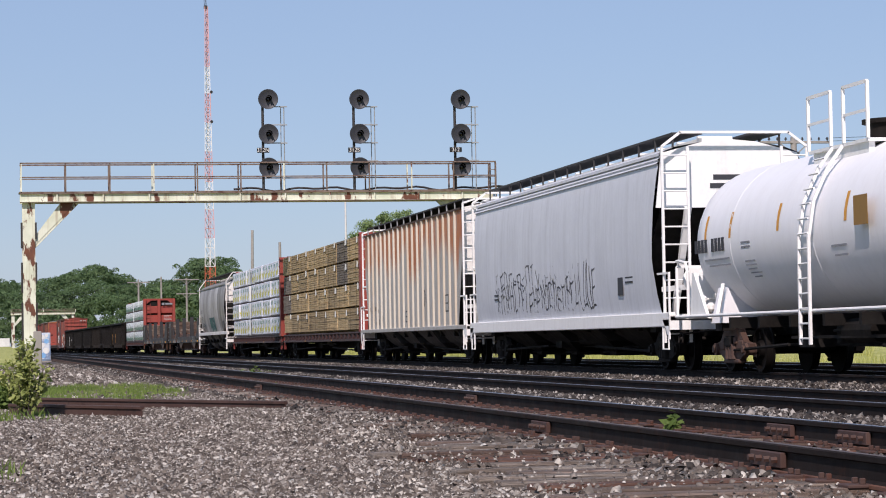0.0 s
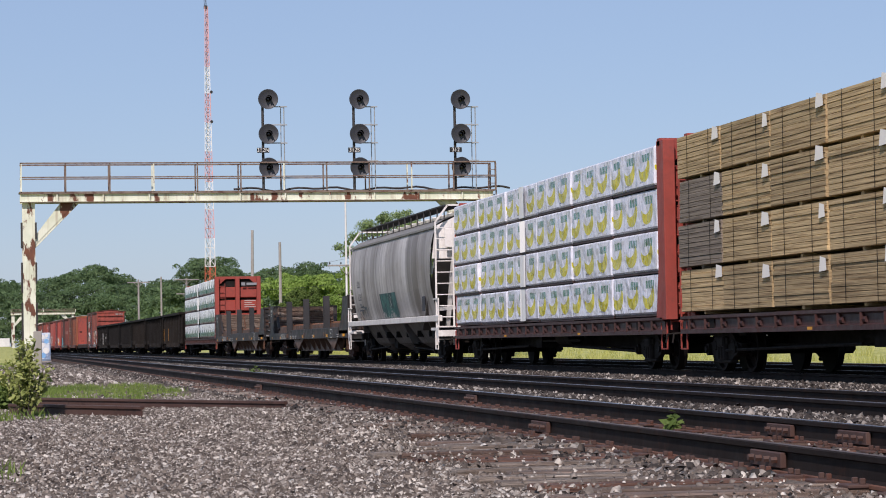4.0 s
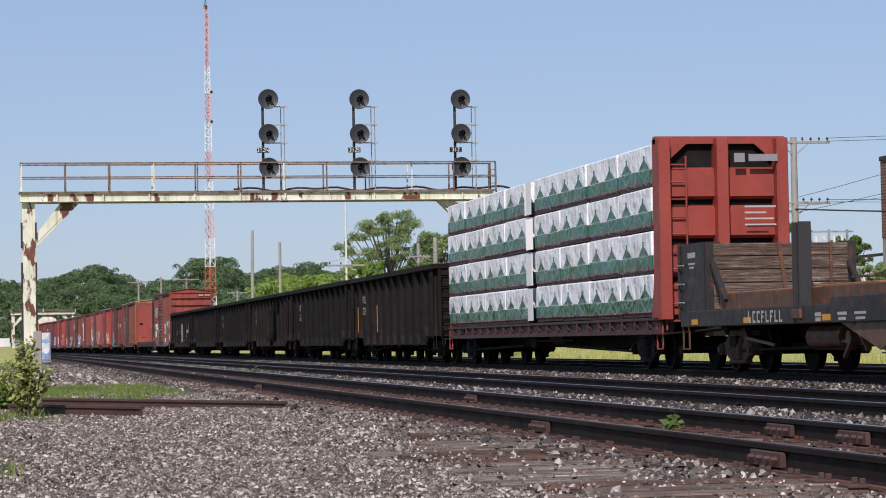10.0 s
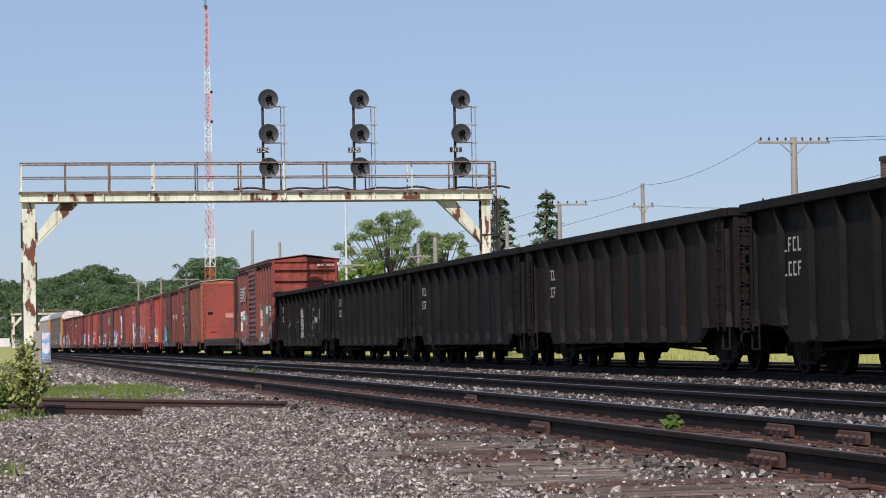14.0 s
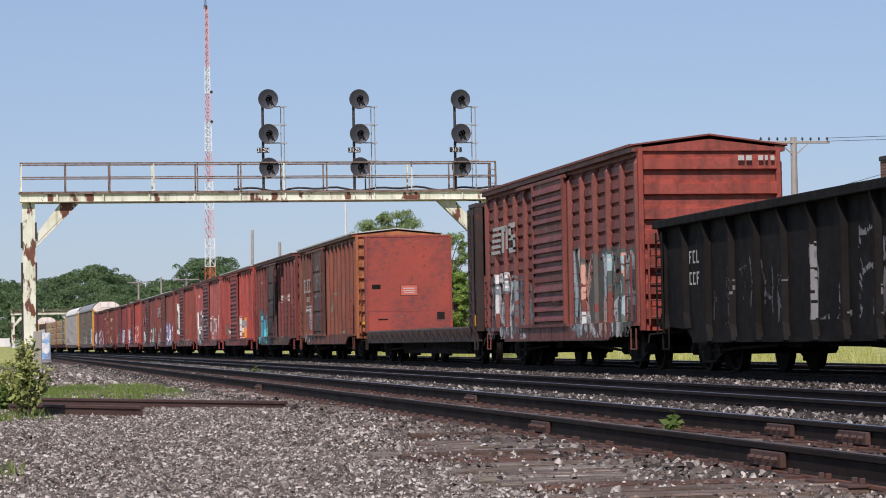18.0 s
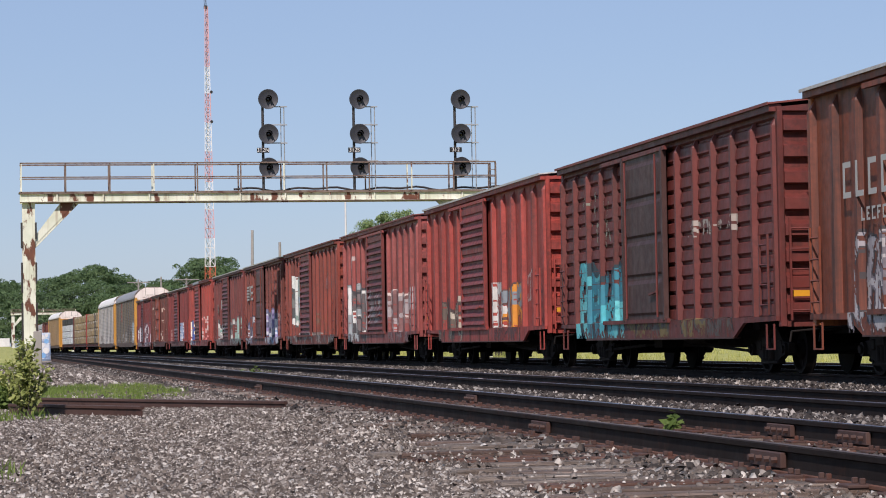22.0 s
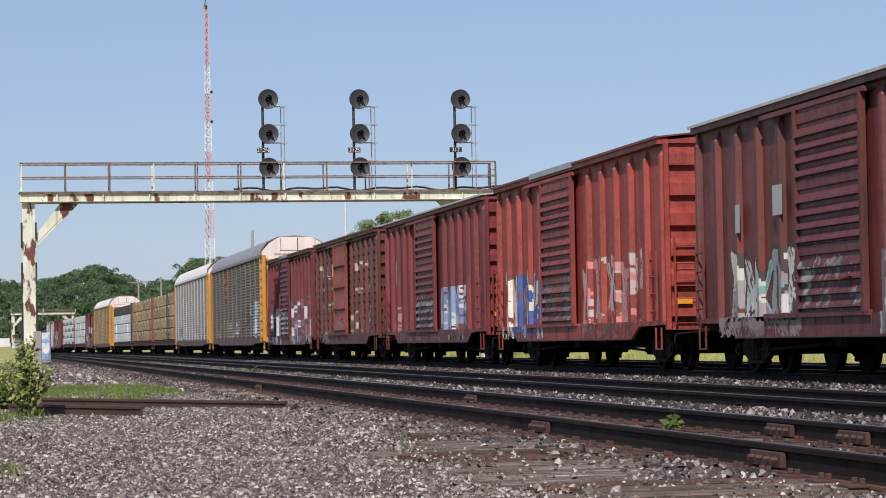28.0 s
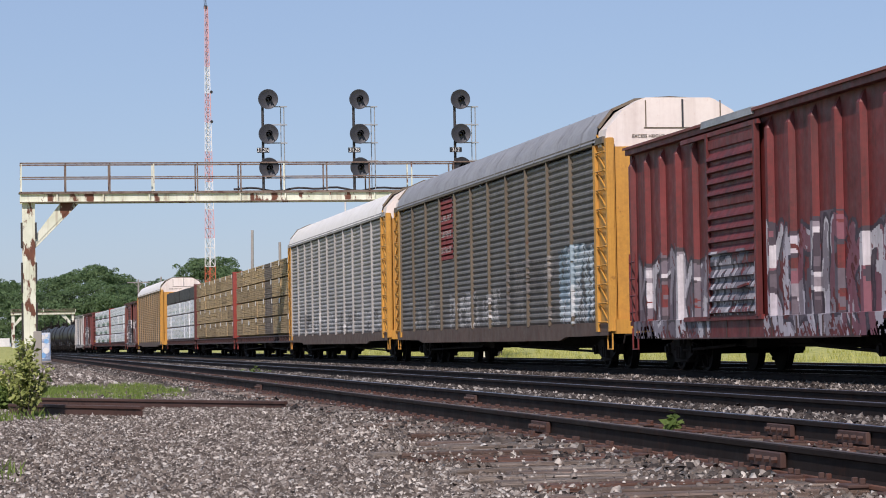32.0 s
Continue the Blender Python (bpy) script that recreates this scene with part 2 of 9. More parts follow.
M_STEEL_DK = weathered("dark_steel", C(38, 36, 36), rust=0.25, streak=0.2, fade=0.2, rough=0.6)
def gantry_paint(name, bare):
    n = Nodes(name, 0.6)
    paint = n.mix(n.step(n.noise(0.9, 5), 0.35, 0.7), C(222, 224, 208), C(190, 196, 172))
    paint = n.mix(n.math("MULTIPLY", n.step(n.noise(1.0, 5, (5, 5, 0.3)), 0.5, 0.72), 0.55), paint, C(138, 108, 80))
    flake = n.step(n.noise(0.95, 7, (1.5, 1.5, 0.55), rough=0.62), bare, bare + 0.03)
    n.color(n.mix(flake, paint, n.mix(n.noise(4, 5), C(62, 36, 28), C(126, 74, 48))))
    n.bump(flake, 0.3, 0.01)
    return n.m


M_GANTRY, M_GIRDER = gantry_paint("pale_green_paint", 0.525), gantry_paint("pale_girder_paint", 0.575)
M_GANTRY_RUST = weathered("rusty_rail_paint", C(120, 104, 92), rust=0.7, streak=0.3, fade=0.2, rough=0.7, rustcol=C(84, 54, 42))
M_BLACK = plain("black_signal_paint", C(22, 22, 25), 0.45, 0, 0.25, 5, 0.05)
M_TARGET = plain("grey_signal_target", C(50, 52, 58), 0.5, 0, 0.2, 4, 0.05)
M_LENS = plain("dark_lens", C(14, 14, 18), 0.1, 0, 0.1, 5, 0)
M_GALV = weathered("galvanised", C(168, 172, 174), rust=0.1, streak=0.2, fade=0.15, rough=0.45, metal=0.4)
M_WHITE = weathered("white_paint", C(222, 222, 220), rust=0.05, streak=0.2, fade=0.1, rough=0.5, dirtcol=C(120, 116, 110))
M_CONC = plain("concrete", C(150, 146, 140), 0.9, 0, 0.2, 4, 0.3)
M_SHED = weathered("pale_siding", C(176, 180, 180), rust=0.12, streak=0.3, fade=0.2)
M_WOODPOLE = weathered("pole_wood", C(148, 144, 140), rust=0.05, streak=0.5, fade=0.3, rough=0.9, dirtcol=C(96, 88, 80))


def ground_material():
    n = Nodes("ground_soil", 0.95)
    sep = n.t.nodes.new("ShaderNodeSeparateXYZ")
    n.link(n.coords(), sep.inputs[0])
    soil = n.ramp(n.noise(7, 8, rough=0.7), [(0.3, C(46, 39, 35)), (0.5, C(84, 74, 67)), (0.7, C(128, 117, 107))]).outputs["Color"]
    soil = n.mix(n.step(n.noise(0.35, 4), 0.45, 0.62), soil, C(72, 62, 56))
    grass = n.ramp(n.noise(2.2, 8, rough=0.7), [(0.3, C(120, 128, 62)), (0.5, C(164, 166, 92)), (0.7, C(196, 192, 124))]).outputs["Color"]
    wob = n.math("MULTIPLY", n.math("SUBTRACT", n.noise(0.25, 4), 0.5), 3.0)
    x = n.math("ADD", sep.outputs[0], wob)
    right = n.math("GREATER_THAN", x, 21.2)
    left = n.math("LESS_THAN", x, n.math("MINIMUM", n.math("MULTIPLY", n.math("SUBTRACT", sep.outputs[1], 40.0), 0.06), 2.6))
    n.color(n.mix(n.math("MAXIMUM", right, left), soil, grass))
    n.bump(n.noise(16, 6), 0.6, 0.05)
    return n.m


def ground_height(x, y):
    """The yard lies level; the far verge and the fields rise very slightly."""
    z = -0.26
    if -2 < x < 4.6 and y < 60:
        z += 0.05 * noise.noise((x * 0.8, y * 0.25, 3.0)) - 0.02
    if 2.0 < x < 4.6 and y < 24:
        z += 0.03 * min(1.0, (x - 2.0) / 1.0) * min(1.0, max(0.0, (26 - y) / 3.0))
    if x > 21:
        z += min(1.0, (x - 21) * 0.06)
    if x < 3.4 + bend(y) and 165 < y < 330:
        z += 1.1 * min(1.0, 3.4 + bend(y) - x) * min(1.0, (y - 165) / 50)
    return z


def build_ground():
    xs = [-4000, -900, -200, -60, -20, -8, -4] + [-3 + 0.5 * i for i in range(16)] + [6, 8, 10, 12, 14, 16, 18, 20, 22, 26, 32, 45, 80, 200, 900, 4000]
    ys = [-300, -60, 0] + [8 + 1.0 * i for i in range(60)] + [72, 80, 95, 120, 160, 220, 300, 420, 600, 1000, 1800, 4800]
    ms = Mesh().sheet([[(x, y, ground_height(x, y)) for x in xs] for y in ys])
    tagged(part("ground", ms, ground_material(), smooth=True), "grey gravel yard with yellow-green grass beyond the tracks", "ground", kind="structure")


def scatter_stones(name, label, count, density, size, seed, squash=0.7, mat=None):
    """Loose stones as one mesh: count tries, kept by density(x, y) -> (chance, z)."""
    rng = np.random.default_rng(seed)
    base = np.array([(1, 0, 0), (0, 1, 0), (-1, 0, 0), (0, -1, 0), (0.45, 0.3, 0.85), (-0.4, -0.25, 0.95)], float) * 0.62
    base[:4, 2] -= 0.3
    quads = np.array([(0, 1, 4), (1, 2, 4), (2, 5, 4), (2, 3, 5), (3, 0, 5), (0, 4, 5)])
    spots = []
    while len(spots) < count:
        for x, y, z in density(rng, 4000):
            spots.append((x, y, z))
    p = np.array(spots[:count])
    n = len(p)
    v = (np.repeat(base[None], n, 0) + rng.uniform(-0.2, 0.2, (n, 6, 3))) * (1 + rng.uniform(-0.4, 0.4, (n, 6, 3)))
    s = size * np.exp(np.clip(rng.normal(0, 0.4, (n, 1, 1)), -1, 1.1))
    v *= s * np.stack([rng.uniform(0.8, 1.4, n), rng.uniform(0.8, 1.4, n), np.full(n, squash)], 1)[:, None]
    a, b = rng.uniform(0, 6.28, n), rng.uniform(-0.6, 0.6, n)
    ca, sa, cb, sb = np.cos(a), np.sin(a), np.cos(b), np.sin(b)
    x, y, z = v[..., 0], v[..., 1], v[..., 2]
    x, z = x * cb[:, None] + z * sb[:, None], z * cb[:, None] - x * sb[:, None]
    x, y = x * ca[:, None] - y * sa[:, None], x * sa[:, None] + y * ca[:, None]
    v = np.stack([x, y, z], 2) + p[:, None]
    faces = (np.arange(n)[:, None, None] * 6 + quads[None]).reshape(-1)
    me = bpy.data.meshes.new(name)
    me.vertices.add(n * 6)
    me.vertices.foreach_set("co", v.reshape(-1).astype(np.float32))
    me.loops.add(n * 18)
    me.loops.foreach_set("vertex_index", faces.astype(np.int32))
    me.polygons.add(n * 6)
    me.polygons.foreach_set("loop_start", np.arange(0, n * 18, 3, dtype=np.int32))
    me.update(calc_edges=True)
    me.materials.append(mat or M_STONE)
    return tagged(new(name, me), label, "gravel", kind="stuff")


def near_gravel(rng, k):
    """Loose gravel beside the near track, thickest close to the viewer."""
    y = 11.5 + 34 * rng.random(k) ** 1.4
    x = -0.4 + rng.random(k) * (0.37 * y + 0.8)
    keep = x < 4.62
    bare = np.array([noise.noise((a * 1.1, b * 0.5, 7.0)) + 0.5 * noise.noise((a * 3.1, b * 1.6, 2.0)) for a, b in zip(x, y)])
    keep &= ~((bare > 0.06) & (rng.random(k) < 0.55)) & ~((bare > 0.3) & (rng.random(k) < 0.5))
    keep &= ~((x > 3.0 + 0.4 * rng.random(k)) & (y < 22) & (rng.random(k) < 0.72))
    keep &= ~((x < 0.03 * y + 0.5) & (rng.random(k) < 0.35))
    keep &= ~((y > 41) & (y < 58) & (x < 3.6) & (rng.random(k) < 0.7))
    x, y = x[keep], y[keep]
    # among the tie ends the stones lie higher, and some lie on the wood
    lift = -0.252 + 0.03 * np.clip((x - 2.2) / 0.9, 0, 1) + rng.normal(0, 0.005, len(x))
    lift = np.where((x > 3.0) & (y < 30) & (rng.random(len(x)) < 0.05), -0.166, lift)
    return [(a, b, max(ground_height(a, b) + 0.008, c)) for a, b, c in zip(x, y, lift)]


def between_tracks(rng, k):
    """Ballast between and beside the rails."""
    y = 14 + 110 * rng.random(k) ** 1.7
    x = 3.9 + rng.random(k) * 10.2
    c = np.minimum(np.minimum(abs(x - 5.47), abs(x - 9.09)), abs(x - 14.5))
    keep = (x < 0.37 * y + 0.8) & ((c > 0.85) | (rng.random(k) < np.where(x < 7, 0.5, 0.1))) & (abs(c - 0.75) > 0.085)
    # the main tracks lie deeper in their ballast than the siding
    full = np.clip((x - 6.4) / 1.2, 0, 1)
    up = -0.203 + 0.07 * full - 0.13 * np.maximum(c - 1.5, 0) * (1 - np.clip(abs(x - 7.2) / 0.4 - 1, -1, 0) * -1) + rng.normal(0, 0.008, k)
    up = np.where((x < 6.8) & (c < 1.4) & (rng.random(k) < 0.1), -0.163, up)
    return list(zip(x[keep], y[keep], up[keep]))


def far_gravel(rng, k):
    y = 44 + 90 * rng.random(k)
    x = 0.2 + rng.random(k) * 4.2
    keep = ~((x < (y - 40) * 0.03) & (rng.random(k) < 0.8))
    return [(a, b, -0.25) for a, b in zip(x[keep], y[keep])]


def rail_profile(dx):
    pts = [(-0.07, -0.17), (0.07, -0.17), (0.07, -0.157), (0.012, -0.135), (0.010, -0.045), (0.034, -0.035), (0.035, -0.006), (0.028, 0.0),
           (-0.028, 0.0), (-0.035, -0.006), (-0.034, -0.035), (-0.010, -0.045), (-0.012, -0.135), (-0.07, -0.157)]
    return [(x + dx, z) for x, z in pts]


def swept(pts, ys):
    ms = Mesh()
    n = len(pts)
    vs = [(x + bend(y), y, z) for y in ys for x, z in pts]
    fs = [(k * n + i, k * n + (i + 1) % n, (k + 1) * n + (i + 1) % n, (k + 1) * n + i) for k in range(len(ys) - 1) for i in range(n)]
    fs += [tuple(range(n)), tuple((len(ys) - 1) * n + i for i in range(n))]
    return ms.add(vs, fs)


def build_tracks():
    ys = [-40, 10, 60, 110, 161] + list(range(180, 660, 20))
    rng = random.Random(4)
    for k, cx in enumerate(TRACKS):
        tr = thing("track_%d" % (k + 1), ("rusty siding track with exposed worn ties", "worn main-line track with shiny rail heads",
                                          "main-line track under the moving freight train", "track at the edge of the grass")[k], "railway track", kind="structure")
        for side in (-1, 1):
            x = cx + side * GAUGE / 2
            part("rail", swept(rail_profile(x), ys), M_RAIL, tr)
            if k < 2:
                part("rail_foot", swept([(x - 0.074, -0.174), (x + 0.074, -0.174), (x + 0.074, -0.155), (x + 0.03, -0.146), (x - 0.03, -0.146), (x - 0.074, -0.155)], ys[:6]), M_FOOT, tr, "rusty rail foot in a sunlit orange-brown")
            part("running_surface", swept([(x - 0.024, 0.0012), (x + 0.024, 0.0012), (x + 0.022, 0.003), (x - 0.022, 0.003)], ys), M_SHINE if (k, side) != (0, -1) else M_DULL, tr)
        # ties: the nearest ones of the siding one by one, the rest joined
        far = Mesh()
        y = 10.5
        tie = {}
        while y < 200:
            near = k == 0 and y < 62
            l = cx - 1.3 - rng.uniform(0, 0.08)
            if k == 0 and y < 19.5:
                l = 3.0 + rng.uniform(-0.15, 0.3)
            elif k == 0 and y < 28 and rng.random() < 0.35:
                l = 3.6 + rng.uniform(-0.2, 0.3)
            r = cx + 1.3 + rng.uniform(0, 0.08)
            w, up = rng.uniform(0.105, 0.125), rng.uniform(-0.012, 0.006)
            if near:
                ms = Mesh().cbox(l - cx, r - cx, -w, w, -0.2, 0.0, 0.012)
                o = part("tie", ms, M_TIE1, tr)
                o.matrix_basis = pose(cx, y + rng.uniform(-0.04, 0.04), -0.172 + up, 0, 0, rng.uniform(-1.2, 1.2))
                for side in (-1, 1):
                    key = "plate"
                    if key not in tie:
                        pm = Mesh().cbox(-0.19, 0.19, -0.09, 0.09, 0, 0.022, 0.006)
                        for sx in (-0.1, 0.1):
                            for sy in (-0.06, 0.06):
                                pm.cbox(sx - 0.016, sx + 0.016, sy - 0.014, sy + 0.014, 0.02, 0.055, 0.005)
                        tie[key] = pm.data("tie_plate", M_PLATE)
                    q = part("tie_plate", tie[key], None, tr)
                    q.matrix_basis = pose(cx + side * 0.75, y, -0.176 + up)
            else:
                far.box(l + bend(y), r + bend(y), y - w, y + w, -0.34, -0.186 + up + 0.05 * (k > 0))
            y += 0.54 if y < 70 else 0.6
        o = part("ties", far, M_TIE, tr, "weathered wooden ties sunk in ballast", fix=False)
        tagged(o, kind="stuff")
        # ballast bed under the rails
        part("ballast_bed", swept([(cx - 1.9, -0.30), (cx + 1.9, -0.30), (cx + 1.55, -0.225 + 0.07 * (k > 0)), (cx - 1.55, -0.225 + 0.07 * (k > 0))], ys), M_BED if k == 0 else M_BED_DK, tr, "dirty grey-brown ballast bed")
    # rail joints with bolts on the siding
    for (x, y, side) in ((4.72, 20.69, -1), (4.72, 14.42, -1), (6.22, 31.36, -1), (6.22, 18.70, -1), (6.22, 17.02, -1), (4.72, 43.0, -1)):
        j = thing("rail_joint", "rusty bolted joint bar on the siding rail", "joint bar", pose(x, y, 0))
        part("bar", Mesh().cbox(side * 0.055, side * 0.016, -0.3, 0.3, -0.14, -0.045, 0.006), M_PLATE, j)
        for d in (-0.22, -0.08, 0.08, 0.22):
            part("bolt", Mesh().cyl((side * 0.05, d, -0.09), (side * 0.095, d, -0.09), 0.021, 6), M_PLATE, j)


def lattice(ms, x, y0, y1, z0, z1):
    ms.beam((x, y0, z0), (x, y1, z1), 0.05)


def signal_head(parent, x, y, z):
    """A round target with a hooded lamp, seen from the front."""
    d = part("target", Mesh().lathe((x, y, z), (x, y - 0.05, z), [(0, 0.40), (0, 0.435), (1, 0.435), (1, 0.40), (0.6, 0.37), (0.6, 0.1)], 28), M_TARGET, parent, smooth=True)
    part("lamp_case", Mesh().lathe((x, y + 0.35, z), (x, y, z), [(0, 0.12), (0.3, 0.2), (1, 0.22)], 14), M_BLACK, d, smooth=True)
    hood = Mesh()
    rows = []
    for s, r in ((0.0, 0.125), (0.34, 0.135)):
        rows.append([(x + r * math.cos(a), y - 0.05 - s * (1 if math.sin(a) > -0.3 else 0.55), z + r * math.sin(a)) for a in (radians(-60 + 300 * i / 20) for i in range(21))])
    hood.sheet(rows)
    part("hood", hood, M_BLACK, d, smooth=True)
    part("lens", Mesh().lathe((x, y - 0.045, z), (x, y - 0.075, z), [(0, 0.11), (0.6, 0.095), (1, 0.05)], 16), M_LENS, d, "dark glass lens", smooth=True)
    return d


def bars_text(parent, name, txt, size, m, mat, depth=0.004):
    """Raised characters in the built-in font, turned into a mesh."""
    cu = bpy.data.curves.new(name, "FONT")
    cu.body, cu.size, cu.extrude, cu.align_x, cu.align_y = txt, size, depth, "CENTER", "CENTER"
    tmp = new("tmp_text", cu)
    bpy.context.view_layer.update()
    me = bpy.data.meshes.new_from_object(tmp.evaluated_get(bpy.context.evaluated_depsgraph_get()))
    bpy.data.objects.remove(tmp)
    me.materials.clear()
    me.materials.append(mat)
    ob = new(name, me)
    ob.parent = parent
    ob.matrix_basis = m
    return ob


def signal_gantry(y, xl, xr, zb, zt, zr, label, heads=()):
    g = thing("signal_gantry", label, "signal gantry", pose(0, y, 0))
    for k, x in enumerate((xl, xr)):
        c = Mesh()
        hw = 0.27 if k == 0 or not heads else 0.2
        c.box(x - hw, x + hw, -0.30, -0.275, -0.3, zb)
        c.box(x - hw, x + hw, 0.275, 0.30, -0.3, zb)
        c.box(x - 0.012, x + 0.012, -0.275, 0.275, -0.3, zb)
        leg = part("leg", c, M_GANTRY, g, "rust-streaked pale green steel leg")
        part("base_plate", Mesh().cbox(x - 0.4, x + 0.4, -0.45, 0.45, -0.3, -0.2, 0.02), M_GANTRY_RUST, leg)
        s = 1 if k == 0 else -1
        edge = [(x + s * hw, zb - 1.92), (x + s * hw, zb - 1.38), (x + s * 1.35, zb), (x + s * 2.15, zb)]
        b = Mesh().prism(edge, -0.2, -0.16).prism(edge, 0.16, 0.2)
        b.beam((x + s * 0.25, 0, zb - 1.82), (x + s * 2.0, 0, zb - 0.02), 0.4, 0.02)
        part("knee_brace", b, M_GANTRY if k == 0 else M_GIRDER, g)
        # dark steel strips and cable pipes on the leg
        for z0, z1 in ((5.1, 6.0), (3.2, 4.3), (0.8, 2.6)):
            for q in (-1, 1):
                part("conduit", Mesh().cbox(x + q * (hw + 0.03) - 0.04, x + q * (hw + 0.03) + 0.04, -0.33, -0.25, z0 + 0.2 * q, z1, 0.01), M_STEEL_DK, leg)
    gird = Mesh()
    for yy in (-0.45, 0.45):
        gird.box(xl - 0.35, xr + 0.3, yy - 0.012, yy + 0.012, zb + 0.04, zt - 0.04)
        gird.box(xl - 0.35, xr + 0.3, yy - 0.12, yy + 0.12, zb, zb + 0.04)
        gird.box(xl - 0.35, xr + 0.3, yy - 0.12, yy + 0.12, zt - 0.04, zt)
        x = xl + 1.2
        while x < xr:
            gird.box(x - 0.03, x + 0.03, yy - 0.1, yy + 0.1, zb + 0.04, zt - 0.04)
            x += 1.95
    part("girder", gird, M_GIRDER, g, "pale green plate girder with rust streaks")
    part("flange_rust", Mesh().box(xl - 0.36, xr + 0.31, -0.58, -0.571, zb + 0.002, zb + 0.03).box(xl - 0.36, xr + 0.31, -0.58, -0.571, zt - 0.05, zt + 0.05), M_GANTRY_RUST, g)
    part("walkway", Mesh().box(xl - 0.4, xr + 0.45, -0.57, 0.6, zt + 0.004, zt + 0.05), M_GANTRY_RUST, g, "rusty steel grating walkway")
    for yy, xs0 in ((-0.55, 0.0), (0.58, 0.25)):
        h = part("handrail", Mesh().beam((xl - 0.35, yy, zr), (xr + 0.42, yy, zr), 0.06).beam((xl - 0.35, yy, (zr + zt) / 2 + 0.03), (xr + 0.42, yy, (zr + zt) / 2 + 0.03), 0.05), M_GANTRY_RUST, g)
        n = 11 if heads else 6
        for i in range(n + 1):
            x = xl - 0.3 + (xr - xl + 0.7) * i / n
            part("rail_post", Mesh().beam((x, yy, zt), (x, yy, zr), 0.06), M_GANTRY_RUST if i % 3 else M_GANTRY, h)
    for (x, tag) in heads:
        s = part("signal_mast", Mesh().cyl((x - 0.22, -0.2, zt), (x - 0.22, -0.2, zr + 3.1), 0.06, 10), M_STEEL_DK, g, "dark steel mast with three round signal heads")
        for z in (11.25, 9.74, 8.28):
            signal_head(s, x, -0.45, z)
            part("bracket", Mesh().beam((x - 0.22, -0.2, z - 0.25), (x, -0.2, z - 0.1), 0.08).beam((x - 0.2, -0.2, z), (x, -0.15, z), 0.1), M_STEEL_DK, s)
        lad = Mesh().cyl((x + 0.72, -0.1, zt + 0.1), (x + 0.72, -0.1, 10.95), 0.025, 6).cyl((x + 0.62, 0.25, zt + 0.1), (x + 0.62, 0.25, 10.95), 0.022, 6)
        for z in (10.95, 10.16, 9.37, 8.58):
            lad.beam((x - 0.22, -0.15, z), (x + 0.85, -0.15, z), 0.05)
            lad.beam((x + 0.72, -0.1, z), (x + 0.62, 0.25, z), 0.04)
        part("service_ladder", lad, M_GALV, s)
        pl = part("number_plate", Mesh().cbox(x - 0.52, x + 0.02, -0.5, -0.485, 8.92, 9.14, 0.004), M_BLACK, s)
        bars_text(pl, "lettering", tag, 0.24, pose(x - 0.25, -0.508, 9.03, 90, 0, 0), M_WHITE)
    if heads:
        cab = Mesh()
        pts = [(xl + 8.8 + 0.35 * i, 0.3, zt + 0.16 + 0.10 * math.sin(i * 0.9) * math.sin(i * 0.31)) for i in range(36)]
        for a, b in zip(pts, pts[1:]):
            cab.cyl(a, b, 0.05, 6, cap=False)
        for i in range(5):
            cab.cyl((xr + 0.35 + 0.07 * i, -0.1, -0.3), (xr + 0.35 + 0.07 * i, -0.1, 7.2 - 0.1 * i), 0.028, 6)
        cab.beam((xr - 0.2, -0.34, 4.0), (xr + 0.72, -0.2, 4.0), 0.06).beam((xr - 0.2, -0.34, 5.3), (xr + 0.72, -0.2, 5.3), 0.06)
        part("cable_run", cab, M_STEEL_DK, g, "bundle of dark signal cables")
        lad = Mesh()
        for dx in (0.25, 0.58):
            lad.beam((xr + dx, 0.2, -0.3), (xr + dx, 0.2, zr), 0.05)
        for i in range(28):
            lad.beam((xr + 0.25, 0.2, 0.1 + 0.3 * i), (xr + 0.58, 0.2, 0.1 + 0.3 * i), 0.03)
        part("ladder", lad, M_GANTRY_RUST, g)
    return g


n = Nodes("ballast_bed_soil", 0.95)
n.color(n.ramp(n.noise(9, 8, rough=0.75), [(0.32, C(42, 37, 34)), (0.5, C(74, 66, 60)), (0.68, C(116, 106, 98))]).outputs["Color"])
n.bump(n.noise(22, 6), 0.8, 0.04)
M_BED = n.m
n = Nodes("sooty_ballast_bed", 0.95)
n.color(n.ramp(n.noise(9, 8, rough=0.75), [(0.32, C(24, 21, 20)), (0.5, C(44, 38, 35)), (0.68, C(74, 66, 61))]).outputs["Color"])
n.bump(n.noise(22, 6), 0.8, 0.04)
M_BED_DK = n.m

build_ground()
build_tracks()
scatter_stones("gravel_near", "loose pale and dark gravel beside the siding", 240000, near_gravel, 0.0185, 1, 0.75)
scatter_stones("gravel_between", "crushed stone ballast between the tracks", 80000, between_tracks, 0.030, 2, mat=M_STONE_DK)
scatter_stones("gravel_far", "pale gravel along the curve of the siding", 18000, far_gravel, 0.05, 3)
signal_gantry(105.8, 1.77, 21.6, 6.83, 7.24, 8.50, "rust-streaked pale green signal gantry spanning the tracks", ((12.04, "312N"), (16.02, "312S"), (20.51, "312")))
signal_gantry(414, 4.2, 14.1, 6.2, 6.6, 7.1, "distant pale signal gantry over the curve")


